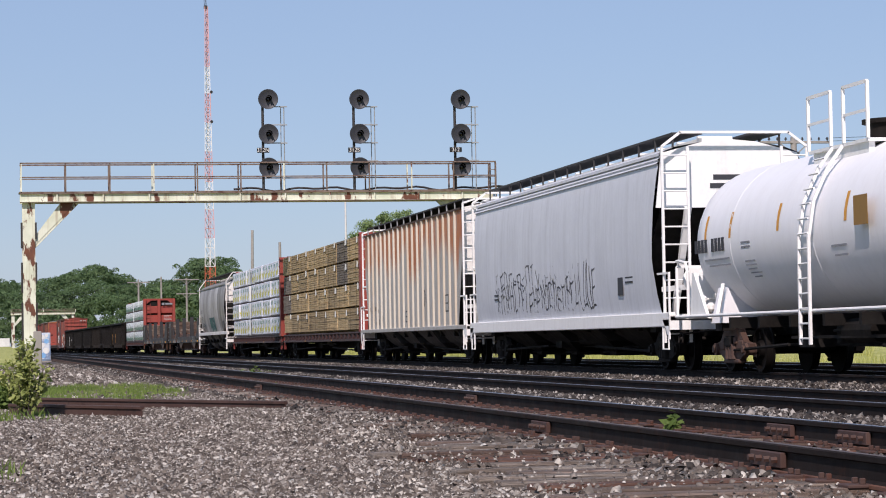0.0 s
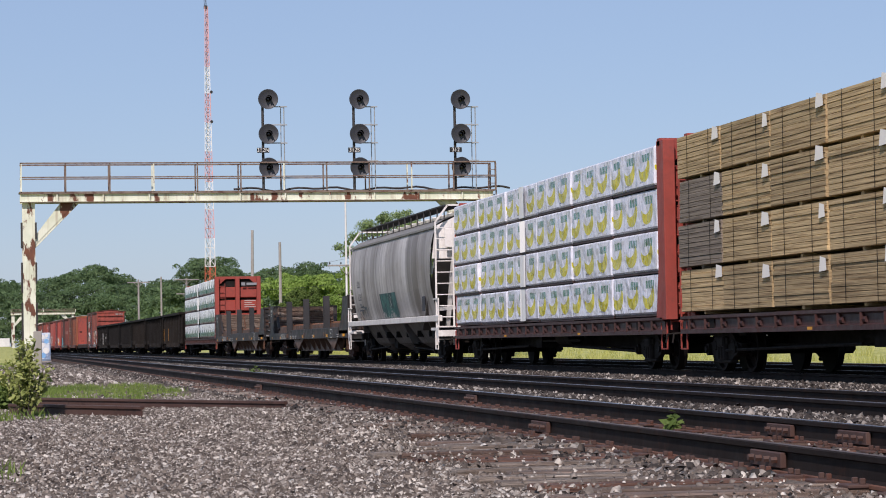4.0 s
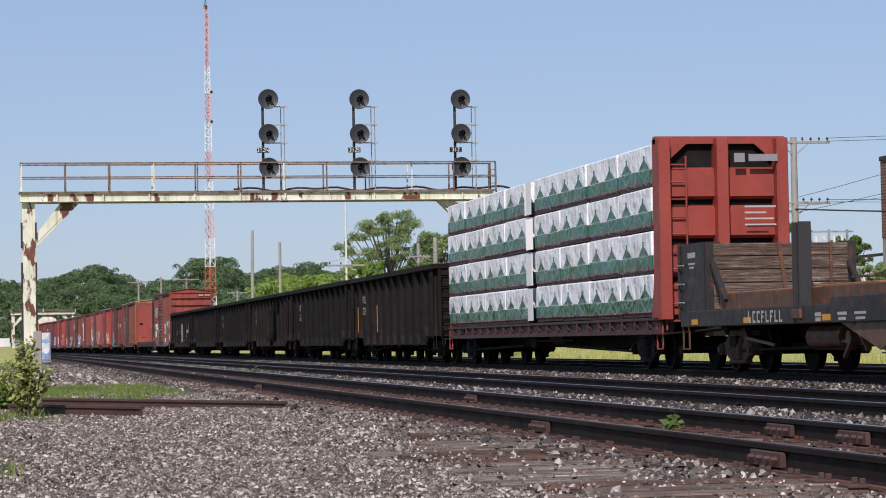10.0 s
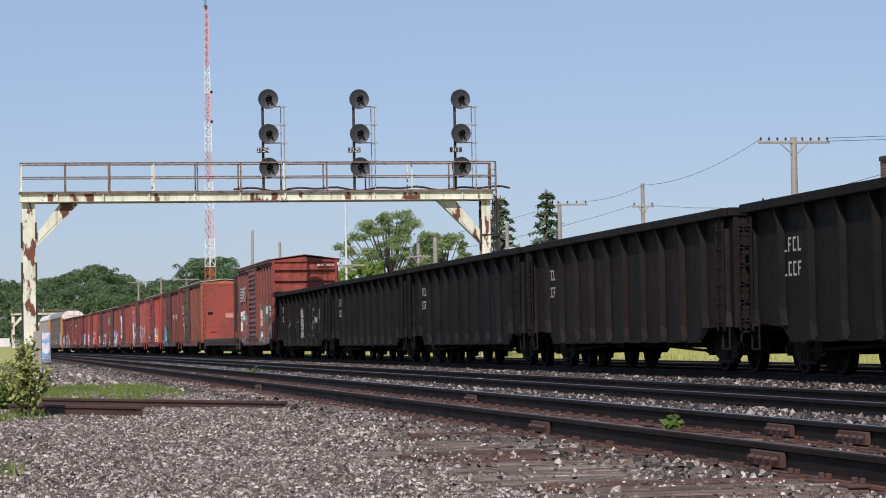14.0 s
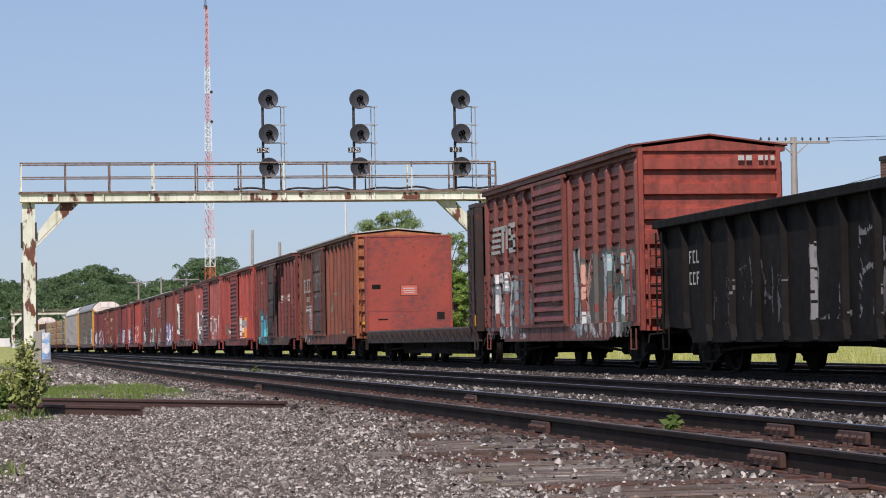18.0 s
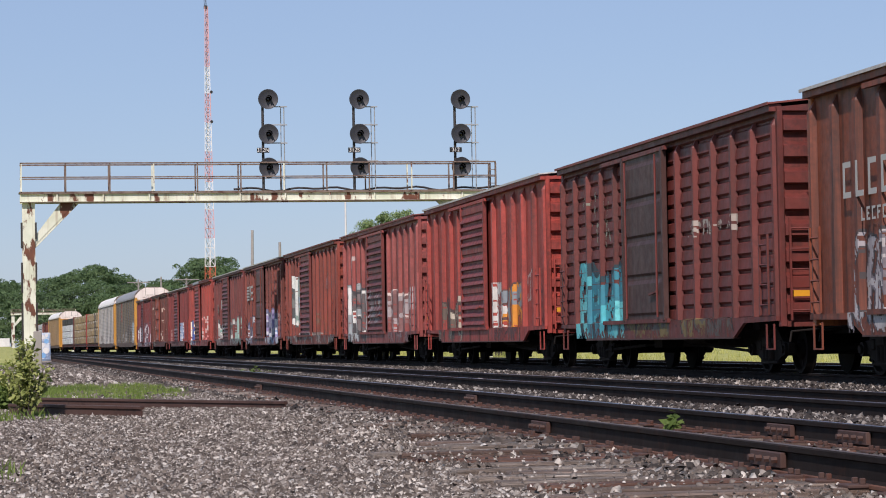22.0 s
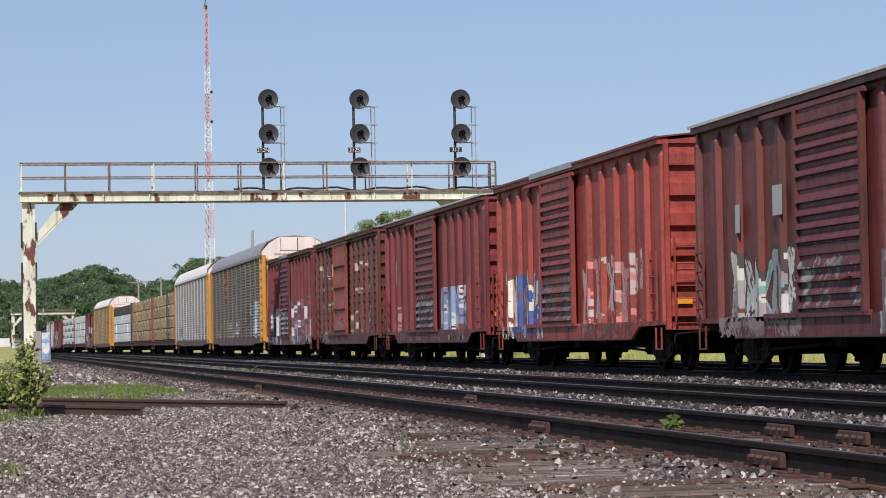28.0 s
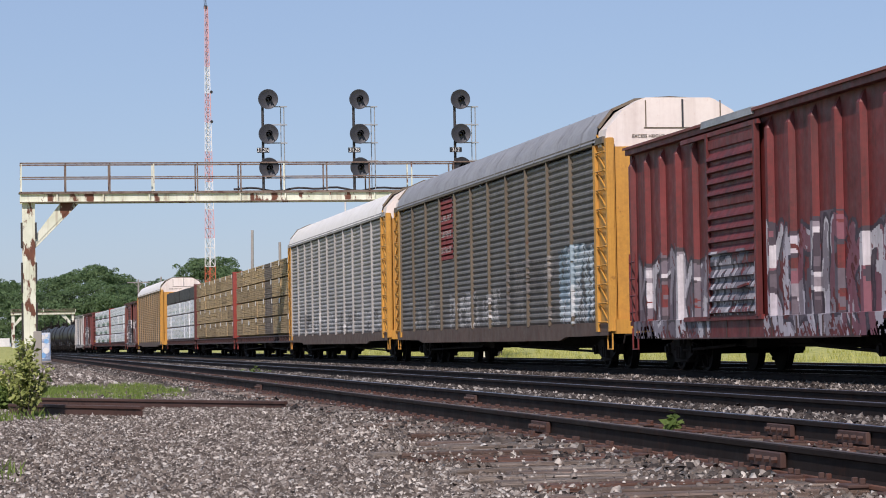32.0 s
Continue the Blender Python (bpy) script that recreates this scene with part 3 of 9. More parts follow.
# ---- trees, poles, tower, buildings beyond the tracks ----
def leaf_material(name, cols, rough=0.75):
    n = Nodes(name, rough)
    n.b.inputs["Specular IOR Level"].default_value = 0.25
    g = n.t.nodes.new("ShaderNodeNewGeometry").outputs["Random Per Island"]
    c = n.ramp(g, [(i / (len(cols) - 1), x) for i, x in enumerate(cols)]).outputs["Color"]
    c = n.mix(n.step(n.noise(0.35, 3), 0.35, 0.65), c, n.mix(1.0, c, (0.72, 0.78, 0.7, 1), "MULTIPLY"))
    n.color(c)
    thin = n.t.nodes.new("ShaderNodeBsdfTranslucent")
    n.link(n.mix(1.0, c, (1.15, 1.2, 0.7, 1), "MULTIPLY"), thin.inputs["Color"])
    both = n.node("ShaderNodeMixShader", Fac=0.24)
    n.link(n.b.outputs[0], both.inputs[1])
    n.link(thin.outputs[0], both.inputs[2])
    n.link(both.outputs[0], n.t.nodes["Material Output"].inputs["Surface"])
    return n.m


M_LEAF = leaf_material("green_leaves", [C(72, 92, 46), C(96, 116, 58), C(118, 136, 74), C(82, 102, 50)])
M_LEAF_LITE = leaf_material("light_green_leaves", [C(104, 132, 58), C(130, 158, 76), C(152, 174, 96), C(114, 142, 66)])
M_LEAF_PALE = leaf_material("grey_green_leaves", [C(112, 132, 86), C(134, 154, 104), C(154, 172, 124), C(102, 122, 76)])
M_LEAF_DARK = leaf_material("dark_green_leaves", [C(60, 92, 50), C(80, 114, 58), C(102, 136, 72), C(70, 102, 54)])
# distance haze is mixed into these lighter, softer leaf colours
M_LEAF_FAR = leaf_material("hazed_far_leaves", [C(74, 97, 70), C(92, 116, 80), C(108, 130, 90), C(82, 104, 74)])
M_SPRUCE = leaf_material("spruce_needles", [C(84, 98, 84), C(108, 122, 104), C(132, 144, 124), C(94, 108, 92)])
M_BARK = plain("tree_bark", C(92, 82, 74), 0.95, 0, 0.35, 8, 0.6)
M_GRASS = leaf_material("grass_blades", [C(94, 118, 56), C(118, 140, 70), C(142, 156, 88), C(88, 110, 50)])


def cards(name, p, nrm, size, mat, rng, aspect=1.3, jitter=0.55, corners=4):
    """Small leaf clumps: one bent four-cornered leaf at each point, facing about along nrm."""
    n = len(p)
    nrm = nrm + rng.normal(0, jitter, (n, 3))
    nrm /= np.linalg.norm(nrm, axis=1)[:, None] + 1e-9
    t = np.cross(nrm, rng.normal(0, 1, (n, 3)))
    t /= np.linalg.norm(t, axis=1)[:, None] + 1e-9
    b = np.cross(nrm, t)
    s = (size * np.exp(rng.normal(0, 0.3, n)))[:, None]
    j = lambda: rng.uniform(0.6, 1.2, (n, 1))
    v = np.stack([p - t * s * j() * aspect, p - b * s * j() + nrm * s * 0.25, p + t * s * j() * aspect, p + b * s * j() + nrm * s * 0.25], 1)
    v, k = v[:, :corners], corners
    me = bpy.data.meshes.new(name)
    me.vertices.add(n * k)
    me.vertices.foreach_set("co", v.reshape(-1).astype(np.float32))
    me.loops.add(n * k)
    me.loops.foreach_set("vertex_index", np.arange(n * k, dtype=np.int32))
    me.polygons.add(n)
    me.polygons.foreach_set("loop_start", np.arange(0, n * k, k, dtype=np.int32))
    me.update(calc_edges=True)
    me.materials.append(mat)
    return me


def lobed_points(rng, lobes, n, inner=0.55):
    """Points near the surface of many overlapping round lobes (x, y, z, r)."""
    w = np.array([l[3] ** 2 for l in lobes])
    k = rng.choice(len(lobes), n, p=w / w.sum())
    L = np.array(lobes)[k]
    d = rng.normal(0, 1, (n, 3))
    d /= np.linalg.norm(d, axis=1)[:, None]
    d[:, 2] = np.where(d[:, 2] < -0.35, -d[:, 2], d[:, 2])
    r = L[:, 3:4] * rng.uniform(inner, 1.06, (n, 1))
    return L[:, :3] + d * r * np.array([1, 1, 0.82]), d


def broadleaf(x, y, h, w, label, mat, seed, n=2600, leaf=0.26, low=0.25, lean=0.0):
    rng = np.random.default_rng(seed)
    tree = thing("tree", label, "tree", pose(x, y, -0.26))
    tr = Mesh().cyl((0, 0, 0), (lean * 0.3, 0, h * 0.35), 0.035 * h * 0.6, 10, 0.022 * h * 0.6).cyl((lean * 0.3, 0, h * 0.35), (lean * 0.7, 0, h * 0.8), 0.022 * h * 0.6, 8, 0.008 * h)
    lobes = []
    m = 90
    for i in range(m):
        z = h * (low + (0.93 - low) * (i + 0.5) / m)
        f = math.sin(math.pi * min(0.97, max(0.12, (z / h - low * 0.7) / (1.02 - low * 0.7)))) ** 0.7
        a = i * 2.4 + rng.uniform(-0.4, 0.4)
        r = w * 0.5 * f * rng.uniform(0.25, 1.12)
        c = (lean * z / h + r * math.cos(a), r * math.sin(a), z)
        lobes.append((*c, w * rng.uniform(0.045, 0.12)))
        tr.cyl((lean * 0.3 * z / h, 0, z * 0.55), c, 0.008 * h * 0.5, 5, 0.003 * h)
    p, d = lobed_points(rng, lobes, n, 0.25)
    part("trunk", tr, M_BARK, tree)
    part("crown", cards("crown", p, d, leaf, mat, rng, 1.3, 0.5, 3), None, tree)
    return tree


def spruce(x, y, h, w, seed):
    rng = np.random.default_rng(seed)
    tree = thing("spruce", "tall dark blue-green spruce with drooping boughs", "tree", pose(x, y, -0.26))
    part("trunk", Mesh().cyl((0, 0, 0), (0, 0, h * 0.97), 0.2, 8, 0.03), M_BARK, tree)
    n = 5200
    lay = rng.integers(0, 17, n)
    z0 = h * (0.08 + 0.9 * (lay / 17.0) ** 0.95)
    a = rng.integers(0, 9, n) * 0.698 + lay * 0.9 + rng.normal(0, 0.13, n)
    reach = w * 0.5 * (1 - z0 / h) ** 0.75 * (0.60 + 0.52 * np.sin(np.round(a / 0.698) * 2.3 + lay * 1.7))
    f = rng.uniform(0.15, 1.0, n) ** 0.8
    r = reach * f + 0.05
    p = np.stack([r * np.cos(a), r * np.sin(a), z0 - 0.3 * r * f + 0.25 * (r * f) ** 2 / w + rng.normal(0, 0.05, n)], 1)
    d = np.stack([np.cos(a) * 0.5, np.sin(a) * 0.5, np.full(n, 0.8)], 1)
    part("crown", cards("crown", p, d, 0.095, M_SPRUCE, rng, 2.4), None, tree)


def far_wood(name, label, spots, mat, leaf, n, seed):
    """A distant wood as one mesh of leaf clumps over rounded crowns; spots are (x, y, height, width)."""
    rng = np.random.default_rng(seed)
    lobes = []
    for x, y, h, w in spots:
        lobes.append((x, y, h - 0.40 * w, w * 0.40))
        for k in range(9):
            a, f = rng.uniform(0, 6.28), rng.uniform(0.2, 0.5)
            z = h - w * rng.uniform(0.15, 0.75)
            lobes.append((x + f * w * math.cos(a), y + f * w * math.sin(a), z, w * rng.uniform(0.11, 0.2)))
        for k in range(5):
            lobes.append((x + rng.uniform(-0.5, 0.5) * w, y - rng.uniform(0.1, 0.5) * w, h * rng.uniform(0.1, 0.6), w * rng.uniform(0.16, 0.28)))
    p, d = lobed_points(rng, lobes, n, 0.84)
    tagged(new(name, cards(name, p, d, leaf, mat, rng, 1.3, 0.4, 3)), label, "trees", kind="stuff")


def sag(ms, a, b, drop, r=0.013, n=10):
    pts = [Vector(a).lerp(Vector(b), i / n) - Vector((0, 0, drop * 4 * (i / n) * (1 - i / n))) for i in range(n + 1)]
    for k in range(n + 1):
        d = (pts[min(n, k + 1)] - pts[max(0, k - 1)]).normalized()
        s1 = d.cross(Vector((0, 0, 1))).normalized()
        s2 = s1.cross(d)
        ms.v += [tuple(pts[k] + s1 * (r * math.cos(a)) + s2 * (r * math.sin(a))) for a in (0, 2.1, 4.2)]
    ms.f += [(3 * k + i, 3 * k + (i + 1) % 3, 3 * k + 3 + (i + 1) % 3, 3 * k + 3 + i) for k in range(n) for i in range(3)]
    return ms


def utility_pole(x, y, h, arms, label, r=0.16, lean=0.0, mat=None):
    """arms: (z, left, right, insulators)."""
    p = thing("utility_pole", label, "utility pole", pose(x, y, -0.26))
    part("shaft", Mesh().cyl((0, 0, 0), (lean, 0, h + 0.26), r, 10, r * 0.72), mat or M_WOODPOLE, p)
    for (z, l, rr, k) in arms:
        z += 0.26
        a = part("crossarm", Mesh().cbox(l, rr, -0.14, -0.02, z - 0.06, z + 0.06, 0.012), M_WOODPOLE, p)
        if l < -0.5 and rr > 0.5:
            part("brace", Mesh().beam((l * 0.4, -0.12, z - 0.05), (lean, -0.1, z - 0.65), 0.05).beam((rr * 0.4, -0.12, z - 0.05), (lean, -0.1, z - 0.65), 0.05), M_WOODPOLE, a)
        for i in range(k):
            xx = l + 0.12 + (rr - l - 0.24) * i / max(1, k - 1)
            part("insulator", Mesh().cyl((xx, -0.08, z + 0.05), (xx, -0.08, z + 0.13), 0.02, 6).lathe((xx, -0.08, z + 0.12), (xx, -0.08, z + 0.24), [(0, 0.06), (0.4, 0.065), (0.5, 0.045), (1, 0.03)], 8), M_STEEL_DK, a)
    return p


def radio_tower(x, y):
    t = thing("radio_tower", "tall red-and-white banded lattice radio tower", "radio tower", pose(x, y, 0))
    red = weathered("tower_red", C(208, 160, 164), rust=0.1, streak=0.1, fade=0.2)
    org = weathered("tower_orange", C(190, 96, 66), rust=0.1, streak=0.1, fade=0.2)
    wht = weathered("tower_white", C(226, 226, 226), rust=0.05, streak=0.1, fade=0.1)
    cuts = (0, 9.0, 14.1, 19.0, 23.9, 28.7, 33.9, 38.9, 43.9, 48.5, 58.8)
    for k, (z0, z1) in enumerate(zip(cuts, cuts[1:])):
        def half(z):
            return 1.12 - 0.86 * (z / 58.8) ** 0.85
        ms = Mesh()
        steps = max(3, int((z1 - z0) / 1.25))
        for i in range(steps):
            a, b = z0 + (z1 - z0) * i / steps, z0 + (z1 - z0) * (i + 1) / steps
            ca = [(half(a) * u, half(a) * w, a) for u, w in ((-1, -1), (1, -1), (0, 1))]
            cb = [(half(b) * u, half(b) * w, b) for u, w in ((-1, -1), (1, -1), (0, 1))]
            for j in range(3):
                ms.beam(ca[j], cb[j], 0.11)
                ms.beam(ca[j], ca[(j + 1) % 3], 0.075)
                ms.beam(ca[j], cb[(j + 1) % 3], 0.07)
        ms.cyl((0.15, -0.1, z0), (0.15, -0.1, z1), 0.07, 6)
        part("section", ms, (wht, org, wht, red, wht, red, wht, red, wht, red)[k], t)
    part("antenna", Mesh().cyl((0, 0, 58.8), (-0.15, 0, 63), 0.07, 8).cyl((-0.3, 0, 58.4), (-0.35, 0, 60.2), 0.05, 6).box(-0.4, 0.2, -0.3, 0.3, 58.5, 59.0), M_STEEL_DK, t)
    for z in (44.0, 38.9):
        part("dish", Mesh().lathe((0.5, -0.6, z), (0.6, -0.9, z), [(0, 0.06), (0.6, 0.2), (1, 0.28)], 14), M_STEEL_DK, t)


radio_tower(37.55, 420)
R = random.Random(8)
spots = []
# the low hill of trees behind the curve
def crest(x):
    return 16.4 + 5.4 * math.exp(-((x - 27) / 10.0) ** 2) + 2.4 * math.exp(-((x - 4) / 8.0) ** 2) + 7.4 * math.exp(-((x - 58) / 8.5) ** 2) + 5.0 * math.exp(-((x - 80) / 10.0) ** 2)


for i in range(80):
    x = -24 + i * 1.5
    spots.append((x + R.uniform(-1.5, 1.5), 640 + R.uniform(-14, 26), crest(x) + R.uniform(-1.4, 1.2), R.uniform(6.0, 9.5)))
for i in range(60):
    x = -24 + i * 2.0
    spots.append((x + R.uniform(-1, 1), 606 + R.uniform(-8, 8), crest(x) * 0.82 + R.uniform(-1.5, 1.0), R.uniform(6.0, 9.0)))
for i in range(44):
    x = -24 + i * 2.6
    spots.append((x + R.uniform(-1, 1), 580 + R.uniform(-8, 8), crest(x) * 0.6 + R.uniform(-1.2, 1.0), R.uniform(5.0, 7.5)))
for i in range(34):
    spots.append((30 + i * 1.9, 470 + R.uniform(-10, 10), 10.6 + 1.2 * math.sin(i * 0.6) + R.uniform(-0.8, 1.2), R.uniform(4.5, 7.0)))
for i in range(12):
    spots.append((-16 + i * 1.55, 452 + R.uniform(-8, 8), 11.0 + 1.2 * math.sin(i * 0.8) + R.uniform(-1, 1), 6.0))
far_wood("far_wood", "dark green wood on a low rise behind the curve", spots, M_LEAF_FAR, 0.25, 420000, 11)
spots = [(34 + i * 1.5, 300 + R.uniform(-8, 8), 8.6 + 1.0 * math.sin(i * 0.7) + R.uniform(-0.8, 0.8), R.uniform(3.6, 5.2)) for i in range(30)]
far_wood("middle_wood", "band of mid-green trees beyond the yard", spots, M_LEAF_LITE, 0.15, 110000, 12)
for (x, y, h, w, m, s, lab) in (
        (31.4, 192, 11.9, 8.2, M_LEAF_PALE, 1, "airy grey-green tree beyond the tracks"), (27.4, 178, 7.2, 5.2, M_LEAF_LITE, 2, "bright green bushy tree beyond the tracks"),
        (36.4, 196, 10.0, 6.0, M_LEAF_PALE, 3, "airy pale tree with thin branches"), (30.4, 174, 6.6, 4.6, M_LEAF, 4, "low green tree beyond the tracks"),
        (33.6, 176, 6.2, 4.2, M_LEAF_LITE, 5, "light green bushy tree"), (38.2, 172, 7.6, 5.0, M_LEAF_DARK, 6, "dense dark green tree"),
        (41.4, 168, 7.3, 5.0, M_LEAF, 7, "rounded green tree behind the poles"), (44.4, 166, 7.9, 5.4, M_LEAF, 8, "rounded green tree behind the poles"),
        (47.0, 165, 7.0, 4.4, M_LEAF_DARK, 9, "dark green tree behind the poles"), (40.9, 128, 8.0, 5.4, M_LEAF_DARK, 10, "dense dark green maple by the shed"),
        (37.2, 127, 5.9, 3.6, M_LEAF_DARK, 12, "dark green tree by the shed"), (43.2, 132, 6.6, 4.4, M_LEAF_LITE, 13, "light green tree behind the shed"),
        (24.6, 190, 5.4, 4.2, M_LEAF, 14, "low green tree beyond the tracks"), (45.4, 126, 6.4, 3.6, M_LEAF, 15, "green tree behind the shed"), (40.4, 108, 4.3, 2.2, M_LEAF_PALE, 16, "pale shrub beside the shed")):
    broadleaf(x, y, h, w, lab, m, s, n=48000 if h > 7 else 28000, leaf=0.07)
spruce(32.7, 155, 10.6, 5.4, 1)
spruce(35.75, 155, 11.0, 5.6, 2)

# poles and wires
utility_pole(37.33, 110, 9.95, ((9.7, -1.75, 1.75, 9), (6.85, -1.7, 1.7, 9)), "weathered grey pole with two crossarms of insulators", 0.2)
utility_pole(40.85, 150, 10.4, ((8.95, -0.7, 0.7, 2),), "slim wooden pole with small side brackets", 0.16)
utility_pole(35.43, 150, 9.2, ((9.1, -0.2, 1.8, 4), (6.05, -1.7, 1.75, 0)), "wooden pole with one-sided crossarm", 0.17)
utility_pole(29.9, 140, 7.5, (), "plain grey pole beside the gantry", 0.14)
utility_pole(30.77, 175, 7.8, ((6.8, -0.9, 0.9, 4),), "grey wooden pole among the trees", 0.17)
utility_pole(32.03, 175, 8.2, (), "stout grey pole among the trees", 0.22)
utility_pole(24.76, 170, 10.6, ((6.07, -1.3, 1.3, 4),), "thin white mast with a lower crossarm", 0.09, mat=M_WHITE)
utility_pole(27.67, 260, 12.8, (), "leaning dark-topped wooden pole", 0.2, 0.15)
utility_pole(30.74, 260, 11.5, (), "plain dark wooden pole", 0.2)
utility_pole(19.94, 330, 9.6, ((9.2, -1.5, 1.5, 0),), "distant wooden pole with crossarm", 0.17)
utility_pole(25.05, 360, 10.8, (), "distant plain wooden pole", 0.17)
utility_pole(26.36, 330, 9.7, ((9.5, -1.7, 1.7, 0), (7.6, -1.4, 1.4, 0)), "distant wooden pole with two crossarms", 0.17)
utility_pole(30.16, 300, 7.3, ((7.0, -1.3, 1.3, 0),), "distant short pole with crossarm", 0.16)
w = thing("overhead_wires", "thin dark overhead wires slung between the poles", "wires")
for a, b, d in (((36.9, 149.9, 9.3), (40.85, 150, 10.3), 0.25), ((40.85, 150, 10.3), (35.7, 110, 9.85), 0.5), ((41.4, 150, 9.0), (52, 92, 9.6), 1.5), ((38.9, 110, 9.9), (60, 96, 10.6), 0.3), ((38.7, 110, 9.75), (60, 96, 10.3), 0.3),
                ((38.9, 110, 7.0), (62, 98, 7.3), 0.3), ((38.5, 110, 6.9), (62, 98, 7.0), 0.3), ((37.4, 110, 7.1), (50, 88, 12.5), 0.5), ((37.4, 110, 6.4), (52, 90, 11.3), 0.5), ((36.0, 149.9, 9.2), (20, 331, 9.4), 1.5), ((33.8, 150, 6.1), (20.5, 331, 8.9), 1.5), ((40.2, 150, 9.0), (24.7, 170, 6.3), 0.6), ((19, 330, 9.3), (2, 470, 10.5), 1.0), ((21, 330, 9.3), (4, 470, 10.0), 1.0)):
    part("wire", sag(Mesh(), a, b, d), M_STEEL_DK, w)
part("cable", sag(Mesh(), (37.3, 109.8, 6.55), (62, 99, 6.1), 0.3, 0.04), M_STEEL_DK, w, "thick black cable")
part("cable", sag(Mesh(), (37.3, 109.8, 6.55), (40.9, 150, 5.9), 0.4, 0.035), M_STEEL_DK, w)

# buildings at the edge of the yard
n = Nodes("old_brick", 0.9)
bk = n.node("ShaderNodeTexBrick", Scale=1.0)
bk.inputs["Color1"].default_value, bk.inputs["Color2"].default_value, bk.inputs["Mortar"].default_value = C(112, 62, 50), C(92, 52, 44), C(120, 100, 90)
bk.inputs["Brick Width"].default_value, bk.inputs["Row Height"].default_value, bk.inputs["Mortar Size"].default_value = 0.22, 0.075, 0.008
mp = n.node("ShaderNodeMapping", Rotation=(radians(90), 0, 0))
n.link(n.coords(), mp.inputs[0])
n.link(mp.outputs[0], bk.inputs["Vector"])
n.color(bk.outputs["Color"])
M_BRICK = n.m
bd = thing("brick_building", "tall dark red brick building with pale base", "building", pose(42.35, 100, -0.26))
part("wall", Mesh().box(0, 14, 0, 12, 5.5, 9.2), M_BRICK, bd)
part("base", Mesh().box(0.03, 14, -0.03, 12, 0, 5.5), M_CONC, bd, "pale concrete base")
part("coping", Mesh().cbox(-0.08, 14, -0.1, 12, 9.2, 9.42, 0.02), M_STEEL_DK, bd)
for k in range(3):
    wv = part("window", Mesh().box(1.4 + 3 * k, 2.6 + 3 * k, -0.02, 0.06, 5.4, 7.2), M_LENS, bd)
    part("frame", Mesh().box(1.36 + 3 * k, 1.42 + 3 * k, -0.06, 0.02, 5.36, 7.24).box(2.58 + 3 * k, 2.64 + 3 * k, -0.06, 0.02, 5.36, 7.24).box(1.36 + 3 * k, 2.64 + 3 * k, -0.06, 0.02, 5.34, 5.40), M_WHITE, wv)
sh = thing("shed", "low pale grey corrugated metal shed with flat roof", "shed", pose(37.6, 113, -0.26))
part("wall", Mesh().sheet([[(0.1 * i, -0.03 if i % 2 else 0.0, z) for i in range(58)] for z in (0, 4.2)]), M_SHED, sh, fix=False)
part("side_wall", Mesh().box(-0.02, 0.02, 0, 6, 0, 4.2), M_SHED, sh)
part("roof", Mesh().prism([(-0.15, 4.18), (5.9, 4.75), (5.9, 4.9), (-0.15, 4.34)], -0.2, 6), M_STEEL_DK, sh, "dark flat roof edge")
for k in range(7):
    part("panel", Mesh().box(0.3 + 0.75 * k, 0.7 + 0.75 * k, -0.07, -0.035, 2.6, 4.0), M_WHITE, sh)
tf = thing("transformer_rack", "steel rack of grey transformers and insulators", "transformer rack", pose(38.5, 111.2, -0.26))
for x in (0, 0.9, 1.8):
    part("post", Mesh().beam((x, 0, 0), (x, 0, 5.9), 0.1), M_GALV, tf)
for z in (3.6, 5.0, 5.8):
    part("beam", Mesh().beam((-0.3, 0, z), (2.1, 0, z), 0.08), M_GALV, tf)
for x in (0.25, 0.65, 1.15, 1.55):
    part("transformer", Mesh().cyl((x, 0.1, 2.2), (x, 0.1, 2.9), 0.16, 12).cyl((x, 0.1, 2.9), (x, 0.1, 3.1), 0.05, 8), M_STEEL_DK, tf, "dark oil-filled transformer can")
    part("jumper_cable", Mesh().cyl((x, 0, 5.1), (x + 0.1, -0.05, 3.1), 0.015, 5), M_STEEL_DK, tf)
    part("insulator", Mesh().cyl((x, 0, 5.1), (x, 0, 5.6), 0.07, 8), M_WHITE, tf)
lp = thing("street_lamp", "slim pale street lamp with a curved arm", "street lamp", pose(37.08, 118, -0.26))
part("post", Mesh().cyl((0, 0, 0), (0, 0, 5.4), 0.06, 8, 0.045), M_GALV, lp)
arm = Mesh()
pts = [(0, 0, 2.6), (0.12, 0, 2.95), (0.4, 0, 3.12), (0.75, 0, 3.12)]
for a, b in zip(pts, pts[1:]):
    arm.cyl(a, b, 0.035, 6)
part("arm", arm, M_GALV, lp)
part("lamp_head", Mesh().cbox(0.7, 1.05, -0.09, 0.09, 3.06, 3.16, 0.02), M_WHITE, lp)
sg = thing("grass_sign", "small green sign on a post", "sign", pose(26.4, 95, -0.26))
part("post", Mesh().beam((0, 0, 0), (0, 0, 1.9), 0.06), M_STEEL_DK, sg)
part("board", Mesh().cbox(-0.2, 0.2, -0.05, -0.02, 1.55, 1.9, 0.01), plain("sign_green", C(40, 130, 84), 0.5), sg)

